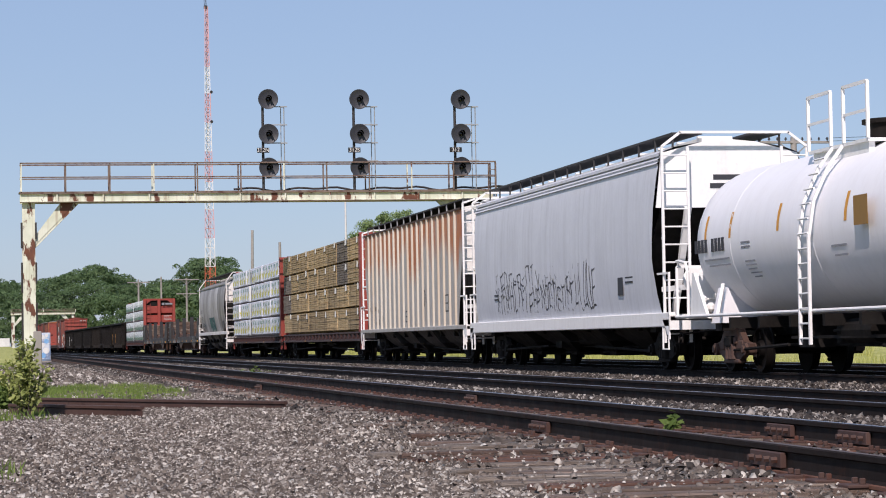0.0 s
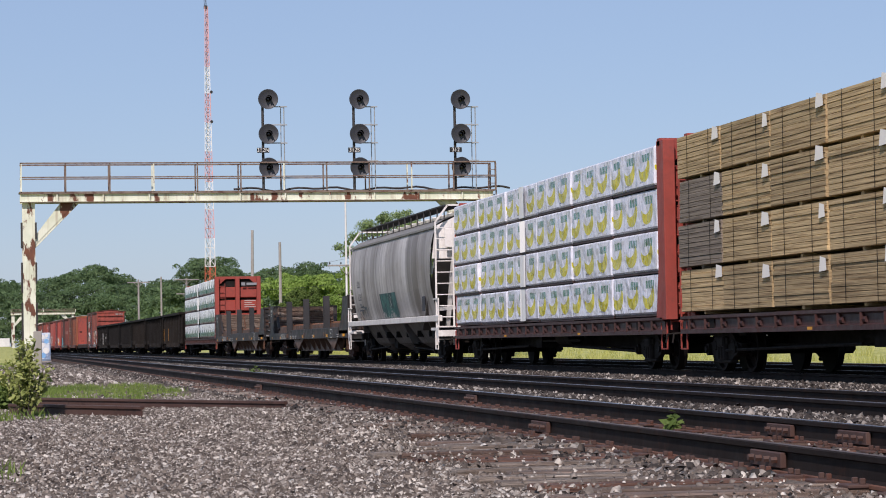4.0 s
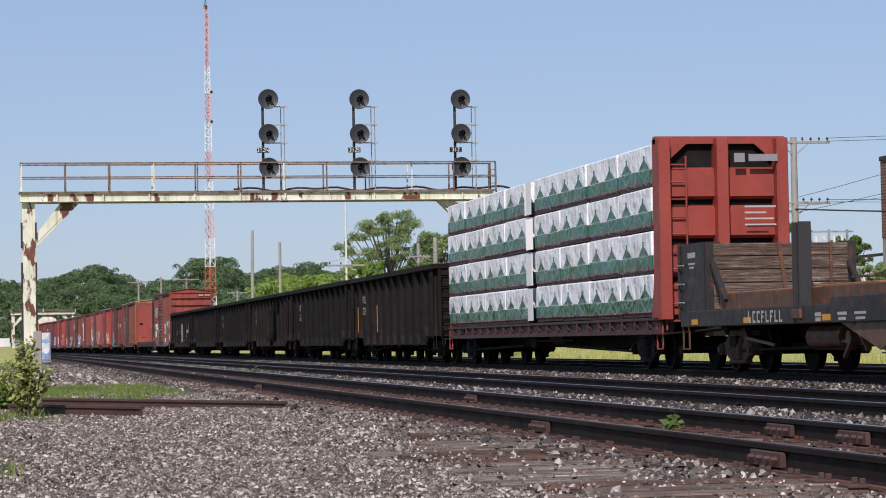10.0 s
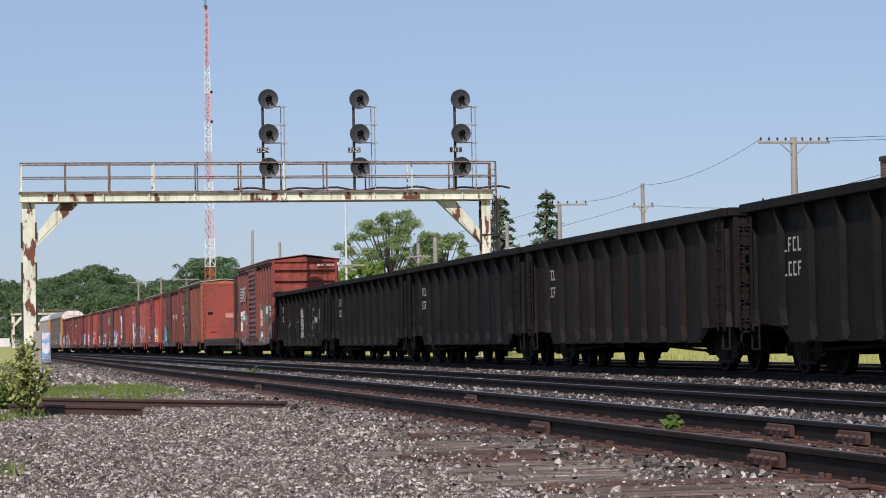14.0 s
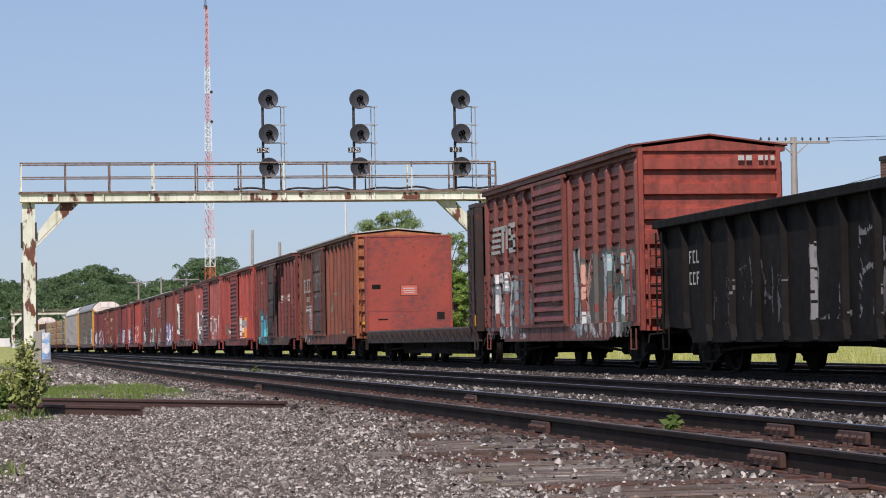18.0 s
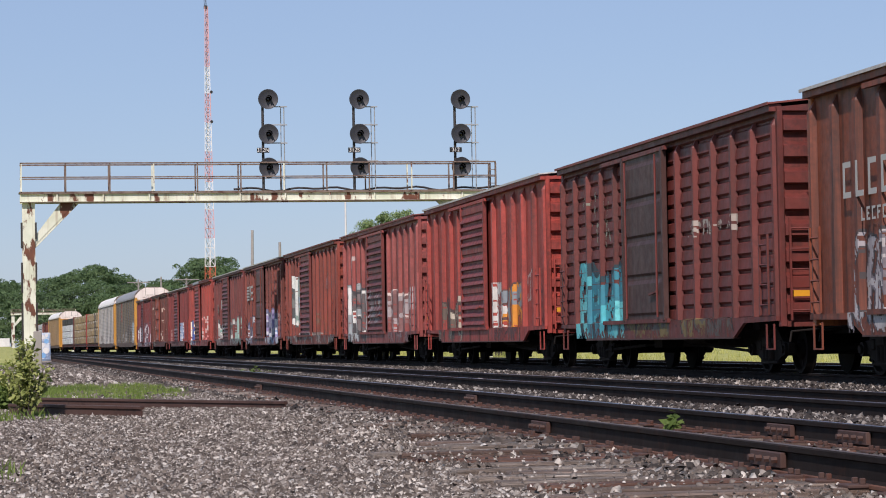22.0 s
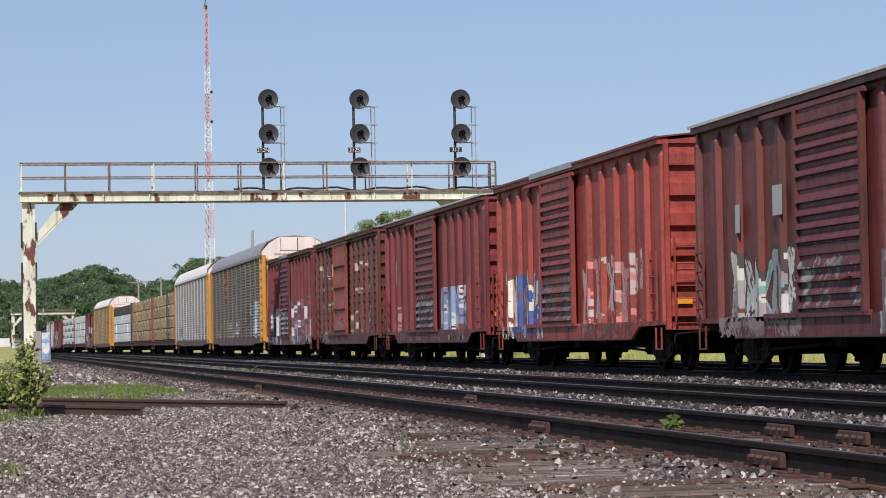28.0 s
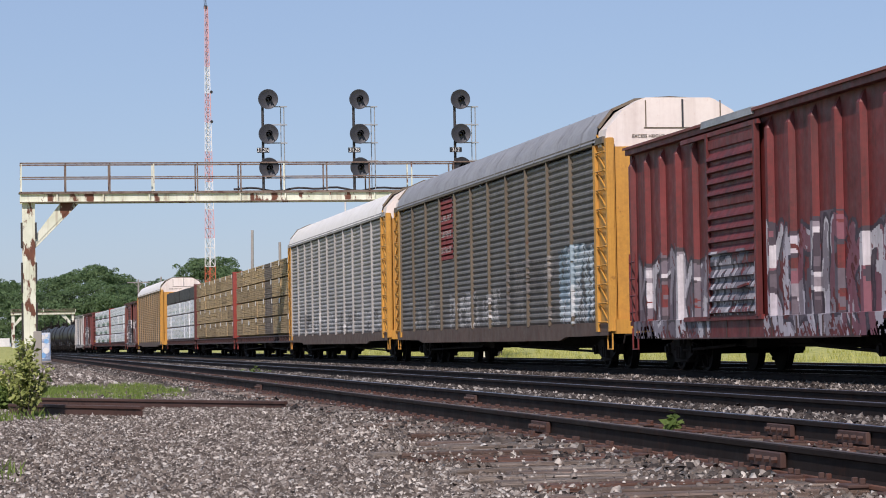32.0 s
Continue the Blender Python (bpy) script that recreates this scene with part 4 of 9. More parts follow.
# things along the near verge
M_OLDRAIL = weathered("old_rail_rust", C(74, 50, 42), rust=0.4, streak=0.1, fade=0.3, rough=0.8, rustcol=C(52, 34, 28))
for (x0, y0, x1, y1, s) in ((0.2, 40.0, 3.95, 33.0, 0), (0.3, 35.0, 1.95, 31.9, 1)):
    d = Vector((x1 - x0, y1 - y0, 0))
    o = thing("discarded_rail", "rusty discarded rail lying on the gravel", "rail", pose(x0, y0, -0.125, 0, 0, math.degrees(math.atan2(d.y, d.x))), "discarded rails")
    part("rail", Mesh().prism([(a, b + 0.01) for a, b in rail_profile(0.0)], 0, d.length, "x"), M_OLDRAIL, o)
    part("foot", Mesh().prism([(-0.074, -0.166), (0.074, -0.166), (0.074, -0.147), (0.03, -0.136), (-0.03, -0.136), (-0.074, -0.147)], 0.003, d.length - 0.003, "x"), M_FOOT, o, "rusty foot in a sunlit orange-brown")
    part("running_surface", Mesh().prism([(-0.024, 0.0112), (0.024, 0.0112), (0.022, 0.0135), (-0.022, 0.0135)], 0.003, d.length - 0.003, "x"), M_DULL, o)
po = thing("concrete_post", "weathered grey concrete post by the gantry leg", "post", pose(2.05, 103.5, -0.26))
part("shaft", Mesh().cbox(-0.17, 0.17, -0.17, 0.17, 0, 1.62, 0.03), M_CONC, po)
M_SKYBLUE = plain("spray_blue", C(120, 170, 214), 0.5)
cb = thing("equipment_cabinet", "trackside equipment cabinet sprayed with blue and white graffiti", "cabinet", pose(3.58, 160, -0.26))
part("body", Mesh().cbox(-0.4, 0.4, -0.35, 0.35, 0.1, 1.9, 0.03), weathered("cabinet_tagged", C(170, 190, 214), rust=0.05, tags=((-1, 1, -1, 3, [C(60, 96, 150), C(226, 232, 238), C(150, 190, 226), C(236, 240, 244)], 0.3),)), cb)
part("door", Mesh().cbox(-0.34, 0.34, -0.38, -0.35, 0.2, 1.78, 0.01), weathered("cabinet_door_tagged", C(180, 200, 222), rust=0.05, tags=((-1, 1, -1, 3, [C(60, 96, 150), C(226, 232, 238), C(150, 190, 226), C(236, 240, 244)], 0.9),)), cb)
for (x, z, r, c) in ((-0.12, 1.62, 0.16, 0), (0.14, 1.35, 0.15, 1), (-0.14, 1.1, 0.17, 0), (0.12, 0.75, 0.2, 0), (-0.08, 0.45, 0.18, 1), (0.16, 1.72, 0.1, 0)):
    part("sprayed_blob", Mesh().lathe((x, -0.380, z), (x, -0.386, z), [(0, r), (1, r * 0.98), (1, r * 0.45), (0.2, r * 0.42)], 14), M_WHITE if c == 0 else M_SKYBLUE, cb)
part("plinth", Mesh().box(-0.45, 0.45, -0.4, 0.4, 0, 0.1), M_CONC, cb)
wl2 = thing("white_wall", "low white wall beyond the grass bank", "wall", pose(-2.0, 250, 0.6))
part("wall", Mesh().cbox(0, 4.2, -0.1, 0.1, 0, 1.1, 0.02), M_WHITE, wl2)


def leafy_bush(name, label, x, y, h, w, n, leaf, mat, seed, stems=9):
    rng = np.random.default_rng(seed)
    b = thing(name, label, "bush" if n > 200 else "weed", pose(x, y, ground_height(x, y)))
    st = Mesh()
    tips = []
    for i in range(stems):
        a, r = rng.uniform(0, 6.28), w * 0.5 * rng.uniform(0.2, 1.0)
        tip = (r * math.cos(a), r * math.sin(a), h * rng.uniform(0.55, 1.0) * (1 - 0.35 * (r / (w * 0.5)) ** 2))
        st.cyl((tip[0] * 0.15, tip[1] * 0.15, 0), (tip[0] * 0.6, tip[1] * 0.6, tip[2] * 0.6), 0.008, 5, 0.006).cyl((tip[0] * 0.6, tip[1] * 0.6, tip[2] * 0.6), tip, 0.006, 5, 0.003)
        tips.append(tip)
    part("stem", st, M_BARK, b)
    k = rng.integers(0, stems, n)
    f = rng.uniform(0.25, 1.05, n)
    T = np.array(tips)[k]
    p = T * f[:, None] + rng.normal(0, 0.055 * max(w, 0.3), (n, 3))
    p[:, 2] = np.maximum(p[:, 2], 0.03)
    d = rng.normal(0, 0.5, (n, 3)) + np.array([-0.2, -0.5, 0.8])
    part("foliage", cards("foliage", p, d, leaf, mat, rng, 1.7), None, b)


M_BUSH = leaf_material("olive_bush_leaves", [C(122, 132, 72), C(150, 158, 94), C(172, 176, 116), C(108, 118, 62)])
leafy_bush("bush", "leafy light green bush beside the discarded rails", 0.5, 33.2, 1.14, 0.62, 1500, 0.024, M_BUSH, 5, 30)
leafy_bush("bush", "low green bush behind the discarded rails", 0.15, 37.0, 0.5, 0.8, 700, 0.03, M_LEAF, 6, 10)
leafy_bush("weed", "small green weed growing between the rails", 6.05, 21.35, 0.24, 0.2, 110, 0.022, M_LEAF, 7, 5)
leafy_bush("weed", "thin weed in the ballast", 5.0, 43.6, 0.2, 0.8, 110, 0.02, M_LEAF, 8, 8)
leafy_bush("weed", "thin weed in the ballast", 7.4, 70.0, 0.22, 1.2, 90, 0.035, M_LEAF, 9, 8)


def grass(name, label, spots, h, seed):
    rng = np.random.default_rng(seed)
    ms = Mesh()
    for x, y, k in spots:
        for i in range(k):
            a, b = x + rng.normal(0, 0.09), y + rng.normal(0, 0.25)
            hh, an = h * rng.uniform(0.4, 1.2), rng.uniform(0, 6.28)
            wx, wy = 0.012 * math.cos(an), 0.012 * math.sin(an)
            lx, ly = rng.normal(0, 0.35) * hh, rng.normal(0, 0.35) * hh
            z = ground_height(a, b)
            ms.v += [(a - wx, b - wy, z), (a + wx, b + wy, z), (a + lx, b + ly, z + hh)]
            ms.f.append((len(ms.v) - 3, len(ms.v) - 2, len(ms.v) - 1))
    tagged(part(name, ms, M_GRASS, fix=False), label, "grass", kind="stuff")


sp = []
for i in range(210):
    y = 49 + 8.5 * max(-1, min(1, R.gauss(0, 0.45)))
    x = 0.9 + 0.018 * (y - 40) + R.random() ** 1.3 * (2.7 - abs(y - 49) * 0.06)
    sp.append((x, y, 42))
for i in range(14):
    sp.append((0.03 + R.random() * 0.16, R.uniform(17.5, 19.2), 5))
for i in range(16):
    sp.append((R.uniform(0.1, 0.75), R.uniform(31, 35), 14))
for i in range(160):
    y = R.uniform(58, 150)
    sp.append((R.uniform(-1.5, 0.020 * y - 0.2), y, 26))
grass("grass_patch", "patches of short yellow-green grass in the gravel", sp, 0.13, 3)
M_GRASS = leaf_material("dry_grass_blades", [C(166, 168, 92), C(188, 186, 112), C(204, 200, 132), C(150, 156, 84)])
sp = [(21.5 + R.random() ** 1.5 * 6, R.uniform(30, 200), 16) for i in range(900)]
grass("grass_verge", "yellow-green grass verge beyond the tracks", sp, 0.3, 4)


# ---- the train: running gear shared by all cars (car space: y backwards along the train, near side at -x, z = 0 on the rails) ----
CARS = []
WHEELS = {-1: [], 1: []}
# near-black base colours here deepen the shade beneath the cars
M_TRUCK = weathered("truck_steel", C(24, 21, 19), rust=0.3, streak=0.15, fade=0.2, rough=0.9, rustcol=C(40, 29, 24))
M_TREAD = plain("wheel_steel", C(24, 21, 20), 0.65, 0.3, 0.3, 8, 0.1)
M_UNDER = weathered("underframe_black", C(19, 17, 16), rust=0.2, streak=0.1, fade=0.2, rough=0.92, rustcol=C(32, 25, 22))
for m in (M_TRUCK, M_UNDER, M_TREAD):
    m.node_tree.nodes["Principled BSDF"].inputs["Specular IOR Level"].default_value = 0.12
M_HOSE = plain("rubber_hose", C(26, 26, 26), 0.7)
M_MARK = plain("stencil_white", C(172, 172, 168), 0.7, 0, 0.15, 12, 0)
M_MARKDK = plain("stencil_dark", C(52, 54, 60), 0.7, 0, 0.15, 12, 0)
M_YELLOW = plain("reflector_yellow", C(214, 150, 34), 0.5, 0, 0.15, 12, 0)
M_RUNGREY = plain("roof_grating", C(58, 57, 58), 0.7, 0.2, 0.2, 20, 0.2)


def wheelset_data():
    ms = Mesh()
    for s in (-1, 1):
        ms.lathe((s * 0.66, 0, 0), (s * 0.86, 0, 0), [(0, 0.30), (0, 0.452), (0.12, 0.455), (0.2, 0.425), (0.78, 0.415), (0.8, 0.36), (0.45, 0.33), (0.5, 0.17), (0.9, 0.14), (0.95, 0.09)], 28)
        ms.box(s * 0.8 - 0.006, s * 0.8 + 0.006, -0.03, 0.03, 0.18, 0.3)
    ms.cyl((-0.95, 0, 0), (0.95, 0, 0), 0.085, 12)
    return ms.data("wheelset", M_TREAD, True)


def side_frame_data():
    ms = Mesh()
    top = [(-1.02, 0.36), (-1.06, 0.52), (-0.72, 0.56), (-0.42, 0.80), (0.42, 0.80), (0.72, 0.56), (1.06, 0.52), (1.02, 0.36), (0.74, 0.34), (0.40, 0.20), (-0.40, 0.20), (-0.74, 0.34)]
    ms.prism(top, -0.055, 0.055, "x")
    for s in (-1, 1):
        ms.cyl((-0.11, s * 0.89, 0.42), (0.10, s * 0.89, 0.42), 0.115, 14)
        ms.cyl((-0.15, s * 0.89, 0.42), (-0.11, s * 0.89, 0.42), 0.07, 8)
        ms.cbox(-0.075, 0.075, s * 0.56 - 0.13, s * 0.56 + 0.13, 0.40, 0.58, 0.02)
    for k in (-0.17, 0, 0.17):
        ms.cyl((-0.06, k, 0.24), (-0.06, k, 0.52), 0.075, 10)
    ms.cbox(-0.1, 0.1, -0.33, 0.33, 0.51, 0.64, 0.02)
    ms.cbox(-0.08, 0.08, -0.46, 0.46, 0.16, 0.24, 0.02)
    return ms.data("side_frame", M_TRUCK, True)


WS, SF = wheelset_data(), side_frame_data()
SF_BROWN = SF.copy()
SF_BROWN.materials[0] = weathered("rusty_truck_steel", C(78, 54, 44), rust=0.4, streak=0.3, fade=0.2, rough=0.9, rustcol=C(104, 66, 44))
BOL = Mesh().cbox(-1.15, 1.15, -0.2, 0.2, 0.46, 0.66, 0.03).cyl((0, 0, 0.6), (0, 0, 0.76), 0.2, 14).beam((-0.7, -0.34, 0.38), (0.7, -0.34, 0.38), 0.12).beam((-0.7, 0.34, 0.38), (0.7, 0.34, 0.38), 0.12).data("truck", M_TRUCK)
COUP = Mesh().cbox(-0.07, 0.07, -0.45, 0.3, -0.08, 0.08, 0.02).prism([(-0.16, -0.75), (0.05, -0.78), (0.16, -0.66), (0.14, -0.42), (-0.1, -0.4), (-0.18, -0.55)], -0.16, 0.15, "z").data("coupler", M_TRUCK)


def add_trucks(car, off, frame_data):
    for y in (-off, off):
        t = part("truck", BOL, None, car)
        t.matrix_basis = pose(0, y, 0)
        for s in (-1, 1):
            f = part("side_frame", frame_data, None, t)
            f.matrix_basis = pose(s * 1.0, 0, 0, 0, 0, 0 if s < 0 else 180)
            w = part("wheelset", WS, None, t)
            w.matrix_basis = pose(0, s * 0.89, 0.42)
            WHEELS[s].append(w)


def running_gear(car, length, off, gap=0.8, sill=(0.55, 1.0), brown=False):
    """Trucks, centre sill, couplers, hoses and brake rigging."""
    add_trucks(car, off, SF_BROWN if brown else SF)
    e = length / 2
    ms = Mesh().box(-0.28, 0.28, -e, e, sill[0] + 0.12, sill[1]).box(-0.24, 0.24, -off + 1.3, off - 1.3, 0.46, sill[0] + 0.12)
    for s in (-1, 1):
        ms.box(-1.3, 1.3, s * off - 0.2, s * off + 0.2, 0.76, sill[1])
    for k in range(-3, 4):
        ms.box(-1.25, 1.25, k * length / 9 - 0.06, k * length / 9 + 0.06, sill[1] - 0.2, sill[1])
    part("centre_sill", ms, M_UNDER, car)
    for s in (-1, 1):
        c = part("coupler", COUP, None, car)
        c.matrix_basis = pose(0, s * (e + gap - 0.75), 0.85, 0, 0, 180 if s > 0 else 0)
        rod = Mesh().cyl((-1.35, s * (e + 0.12), 0.72), (-0.15, s * (e + 0.25), 0.82), 0.018, 6).cyl((-1.35, s * (e + 0.12), 0.72), (-1.38, s * (e + 0.12), 0.55), 0.018, 6)
        part("uncoupling_lever", rod, M_TRUCK, car)
        h = Mesh()
        pts = [(0.35, s * (e + 0.1), 0.75), (0.37, s * (e + 0.25), 0.5), (0.3, s * (e + 0.5), 0.36), (0.15, s * (e + gap), 0.42)]
        for a, b in zip(pts, pts[1:]):
            h.cyl(a, b, 0.03, 6)
        part("air_hose", h, M_HOSE, car)
    part("brake_cylinder", Mesh().cyl((-0.75, -1.3, 0.72), (-0.75, 0.1, 0.72), 0.2, 12).cyl((-0.75, 0.1, 0.72), (-0.75, 0.9, 0.72), 0.03, 6), M_UNDER, car)
    part("brake_rigging", Mesh().cyl((-0.5, -off + 0.6, 0.45), (-0.5, off - 0.6, 0.5), 0.025, 6).beam((-0.9, -2.4, 0.62), (-0.9, 2.6, 0.62), 0.05).box(-0.95, -0.5, 1.5, 2.1, 0.45, 0.8).cyl((0.5, -1.8, 0.55), (0.5, -0.2, 0.55), 0.19, 10).cyl((-1.0, -off + 0.4, 0.36), (-1.0, -2.0, 0.48), 0.03, 6).cyl((-1.1, 2.2, 0.5), (-1.1, off - 0.3, 0.4), 0.03, 6), M_UNDER, car)


def ladder(car, name, x0, x1, y0, y1, z0, z1, n, mat, w=0.05, stiles=True):
    """A ladder from (x0, y0) to (x1, y1) seen from its face."""
    ms = Mesh()
    if stiles:
        ms.beam((x0, y0, z0), (x0, y0, z1), w)
        ms.beam((x1, y1, z0), (x1, y1, z1), w)
    for i in range(n):
        z = z0 + (z1 - z0) * (i + 0.5) / n
        ms.cyl((x0, y0, z), (x1, y1, z), 0.018, 6)
    return part(name, ms, mat, car)


def corner_steps(car, e, hw, mat, z1=0.85):
    for s in (-1, 1):
        for x in (-hw, hw):
            y = s * (e - 0.35)
            part("step", Mesh().beam((x, y - 0.2, z1), (x, y - 0.2, 0.42), 0.028).beam((x, y + 0.2, z1), (x, y + 0.2, 0.42), 0.028).beam((x, y - 0.2, 0.43), (x, y + 0.2, 0.43), 0.04, 0.025), mat, car)


def side_bars(car, x, marks, mat):
    """Stencilled lettering that cannot be read, as plain bars: (y centre, z, width, height)."""
    for (y, z, w, h) in marks:
        part("stencil", Mesh().box(x - 0.003, x, y - w / 2, y + w / 2, z - h / 2, z + h / 2), mat, car)


def lettered(car, x, y, z, count, h, mat, w=None):
    """A row of upright bars in place of a mark."""
    w = w or h * 0.42
    rng = random.Random(count * 7 + int(y * 10) + int(z * 10))
    t = min(w * 0.26, h * 0.2)
    for i in range(count):
        ms = Mesh()
        c = y - (i - (count - 1) / 2) * w * 1.6
        a0, a1, b0, b1 = c - w / 2, c + w / 2, z - h / 2, z + h / 2
        kind = rng.randrange(4)
        # an upright bar with short bars beside it, as one closed outline
        pts = [(a1, b0), (a1, b1)]
        pts += [(a0, b1), (a0, b1 - t), (a1 - t, b1 - t)] if kind != 1 else [(a1 - t, b1)]
        pts += [(a1 - t, z + t / 2), (a0 + t, z + t / 2), (a0 + t, z - t / 2), (a1 - t, z - t / 2)] if kind in (0, 2) else []
        pts += [(a1 - t, b0 + t), (a0, b0 + t), (a0, b0)] if kind != 2 else [(a1 - t, b0)]
        part("stencil", ms.prism(pts, x - 0.003, x, "x"), mat, car)


def end_plate(name, parent, y, s, hw, z0, z1, ridges, mat, depth=0.13):
    """A pressed car end with rounded horizontal ridges, one skin, and two corner posts."""
    st = (z1 - z0 - 0.1) / ridges
    rows = [(0.03, z0)]
    for i in range(ridges):
        z = z0 + 0.05 + st * i
        rows += [(0.03, z + st * 0.30), (0.03 + depth, z + st * 0.36), (0.03 + depth, z + st * 0.76), (0.03, z + st * 0.96)]
    rows.append((0.03, z1))
    prof = [(y + s * o, z) for o, z in rows] + [(y - s * 0.03, z1), (y - s * 0.03, z0)]
    o = part(name, Mesh().prism(prof, -hw + 0.1, hw - 0.1, "x"), mat, parent)
    for x in (-hw + 0.05, hw - 0.05):
        part("corner_post", Mesh().cbox(x - 0.05, x + 0.05, min(y - s * 0.03, y + s * 0.12), max(y - s * 0.03, y + s * 0.12), z0, z1, 0.01), mat, parent)
    return o


def place(car, front, rear):
    CARS.append((car, (front + rear) / 2))
    return car


# ---- sprayed pieces: block letters on the near side, following the skin of the car ----
SKINS = {}
INKS = {}
STROKES = ((-0.32, 0.02, -0.32, 0.98), (0.32, 0.02, 0.32, 0.98), (-0.32, 0.95, 0.32, 0.95), (-0.32, 0.5, 0.32, 0.5), (-0.32, 0.05, 0.32, 0.05), (-0.32, 0.95, 0.32, 0.05),
           (-0.32, 0.05, 0.3, 0.95), (0.0, 0.02, 0.0, 0.98), (-0.32, 0.5, 0.32, 0.95), (-0.32, 0.5, 0.32, 0.05))
GLYPHS = ((0, 1, 3), (0, 2, 3), (0, 2, 3, 4), (0, 1, 2), (5, 6), (0, 8, 9), (0, 1, 5), (2, 7), (0, 1, 4), (0, 2, 4), (0, 1, 2, 4), (0, 4), (0, 1, 2, 3))


def ink(col):
    if col not in INKS:
        INKS[col] = weathered("spray_ink_%d" % (len(INKS) + 1), col, rust=0.12, streak=0.35, fade=0.1, rough=0.6, grime=0.25)
    return INKS[col]


def graffiti(car, y0, y1, z0, z1, cols, seed, letters=0, wear=0.25, bold=0.17, edge=0.05, cell=0.026, back=None):
    """A sprayed piece: a row of block letters in cols with an outline, worn in places. cols[0] is the outline; an alpha of 0 leaves paint bare."""
    skin, ycuts, zcuts = SKINS[car.name]
    rng = np.random.default_rng(int(seed * 100) + 7)
    letters = letters or max(2, round((y1 - y0) / 0.6))
    ys = np.unique(np.round(np.concatenate([np.arange(y0, y1 + cell, cell), [c for c in ycuts if y0 < c < y1]]), 4))
    zs = np.unique(np.round(np.concatenate([np.arange(z0, z1 + cell, cell), [c for c in zcuts if z0 < c < z1]]), 4))
    Y, Z = np.meshgrid((ys[1:] + ys[:-1]) / 2, (zs[1:] + zs[:-1]) / 2, indexing="ij")
    w, hgt = (y1 - y0) / letters, z1 - z0
    Yw = Y + 0.07 * np.sin(Z * 3.3 + seed) + 0.04 * np.sin(Y * 6.1 + Z * 4.0 + seed) + 0.02 * np.sin(Z * 11.0 + seed)
    Zw = Z + 0.08 * np.sin(Y * 1.9 + seed * 2) + 0.05 * np.sin(Y * 7.3 + Z * 2.0)
    t = (y1 - Yw) / w
    k = np.clip(np.floor(t), 0, letters - 1).astype(int)
    kind = np.full(Y.shape, -1)
    wave = np.sin(Y * 2.3 + Z * 1.7 + seed) + np.sin(Y * 5.7 - Z * 3.1 + seed * 3) + 0.8 * np.sin(Y * 11.0 + Z * 9.0) + 0.6 * np.sin(Y * 23.0 - Z * 17.0 + seed)
    fine = np.sin(Y * 31.0 + 2.0 * np.sin(Z * 13.0 + seed)) + np.sin(Z * 37.0 + 2.0 * np.sin(Y * 17.0)) + np.sin(Y * 53.0 - Z * 47.0 + seed)
    if back:
        kind = np.where((wave > -0.5) & (Zw < z1 - 0.12 * hgt * (1 + np.sin(Y * 2.1 + seed))), len(cols), kind)
    for i in range(letters):
        on = k == i
        if not on.any():
            continue
        h = hgt * rng.uniform(0.74, 0.97)
        lean = rng.uniform(-0.12, 0.12)
        u, v = (t - i - 0.5) * w, (Zw - z0)
        d = np.full(Y.shape, 9.0)
        for q in GLYPHS[rng.integers(0, len(GLYPHS))]:
            a, b, c, e2 = STROKES[q]
            p, g = np.array(((a + lean * b) * w, b * h)), np.array(((c + lean * e2) * w, e2 * h))
            m = g - p
            f = np.clip(((u - p[0]) * m[0] + (v - p[1]) * m[1]) / (m @ m), 0, 1)
            d = np.minimum(d, np.hypot(u - p[0] - f * m[0], v - p[1] - f * m[1]))
        r = bold * w * rng.uniform(0.85, 1.15)
        top = 1 + int(rng.integers(0, len(cols) - 1))
        low = 1 + int(rng.integers(0, len(cols) - 1))
        split = z0 + h * rng.uniform(0.25, 0.7) + 0.1 * np.sin(Y * 4)
        shade = d > r * 0.55
        kind = np.where(on & (d < r + edge), 0, kind)
        kind = np.where(on & (d < r), np.where(shade & (wave > 0.4), 1 + (top % (len(cols) - 1)), np.where(Z > split, top, low)), kind)
    worn = (wave + 0.5 * fine < -2.6 + 3.4 * wear) | (fine < -3.2 + 2.6 * wear)
    low_edge = Z < z0 + 0.10 * (1 + np.sin(Y * 3.7 + seed) + 0.4 * np.sin(Y * 19.0))
    pal = list(cols) + ([back] if back else [])
    clear = np.array([c[3] == 0 for c in pal] + [True])
    keep = ~clear[kind] & ~worn & ~(low_edge & (fine > -0.3))
    X = -(skin(*np.meshgrid(ys, zs, indexing="ij")) + 0.004)
    gy, gz = np.meshgrid(ys, zs, indexing="ij")
    verts = np.stack([X, gy, gz], 2).reshape(-1, 3)
    ii, jj = np.nonzero(keep)
    m = len(zs)
    quads = np.stack([ii * m + jj, ii * m + jj + 1, (ii + 1) * m + jj + 1, (ii + 1) * m + jj], 1)
    used, inverse = np.unique(quads, return_inverse=True)
    me = bpy.data.meshes.new("graffiti")
    me.from_pydata(verts[used].tolist(), [], inverse.reshape(-1, 4).tolist())
    for c in pal:
        me.materials.append(ink(c if c[3] else C(90, 84, 84)))
    me.polygons.foreach_set("material_index", kind[ii, jj].astype(np.int32))
    ob = part("graffiti", me, None, car)
    return tagged(ob, kind="stuff")


# ---- box cars ----
M_BOXSILL = weathered("sooty_sill", C(78, 50, 45), rust=0.25, streak=0.5, fade=0.3, dirtcol=C(28, 24, 23), grime=0.5)

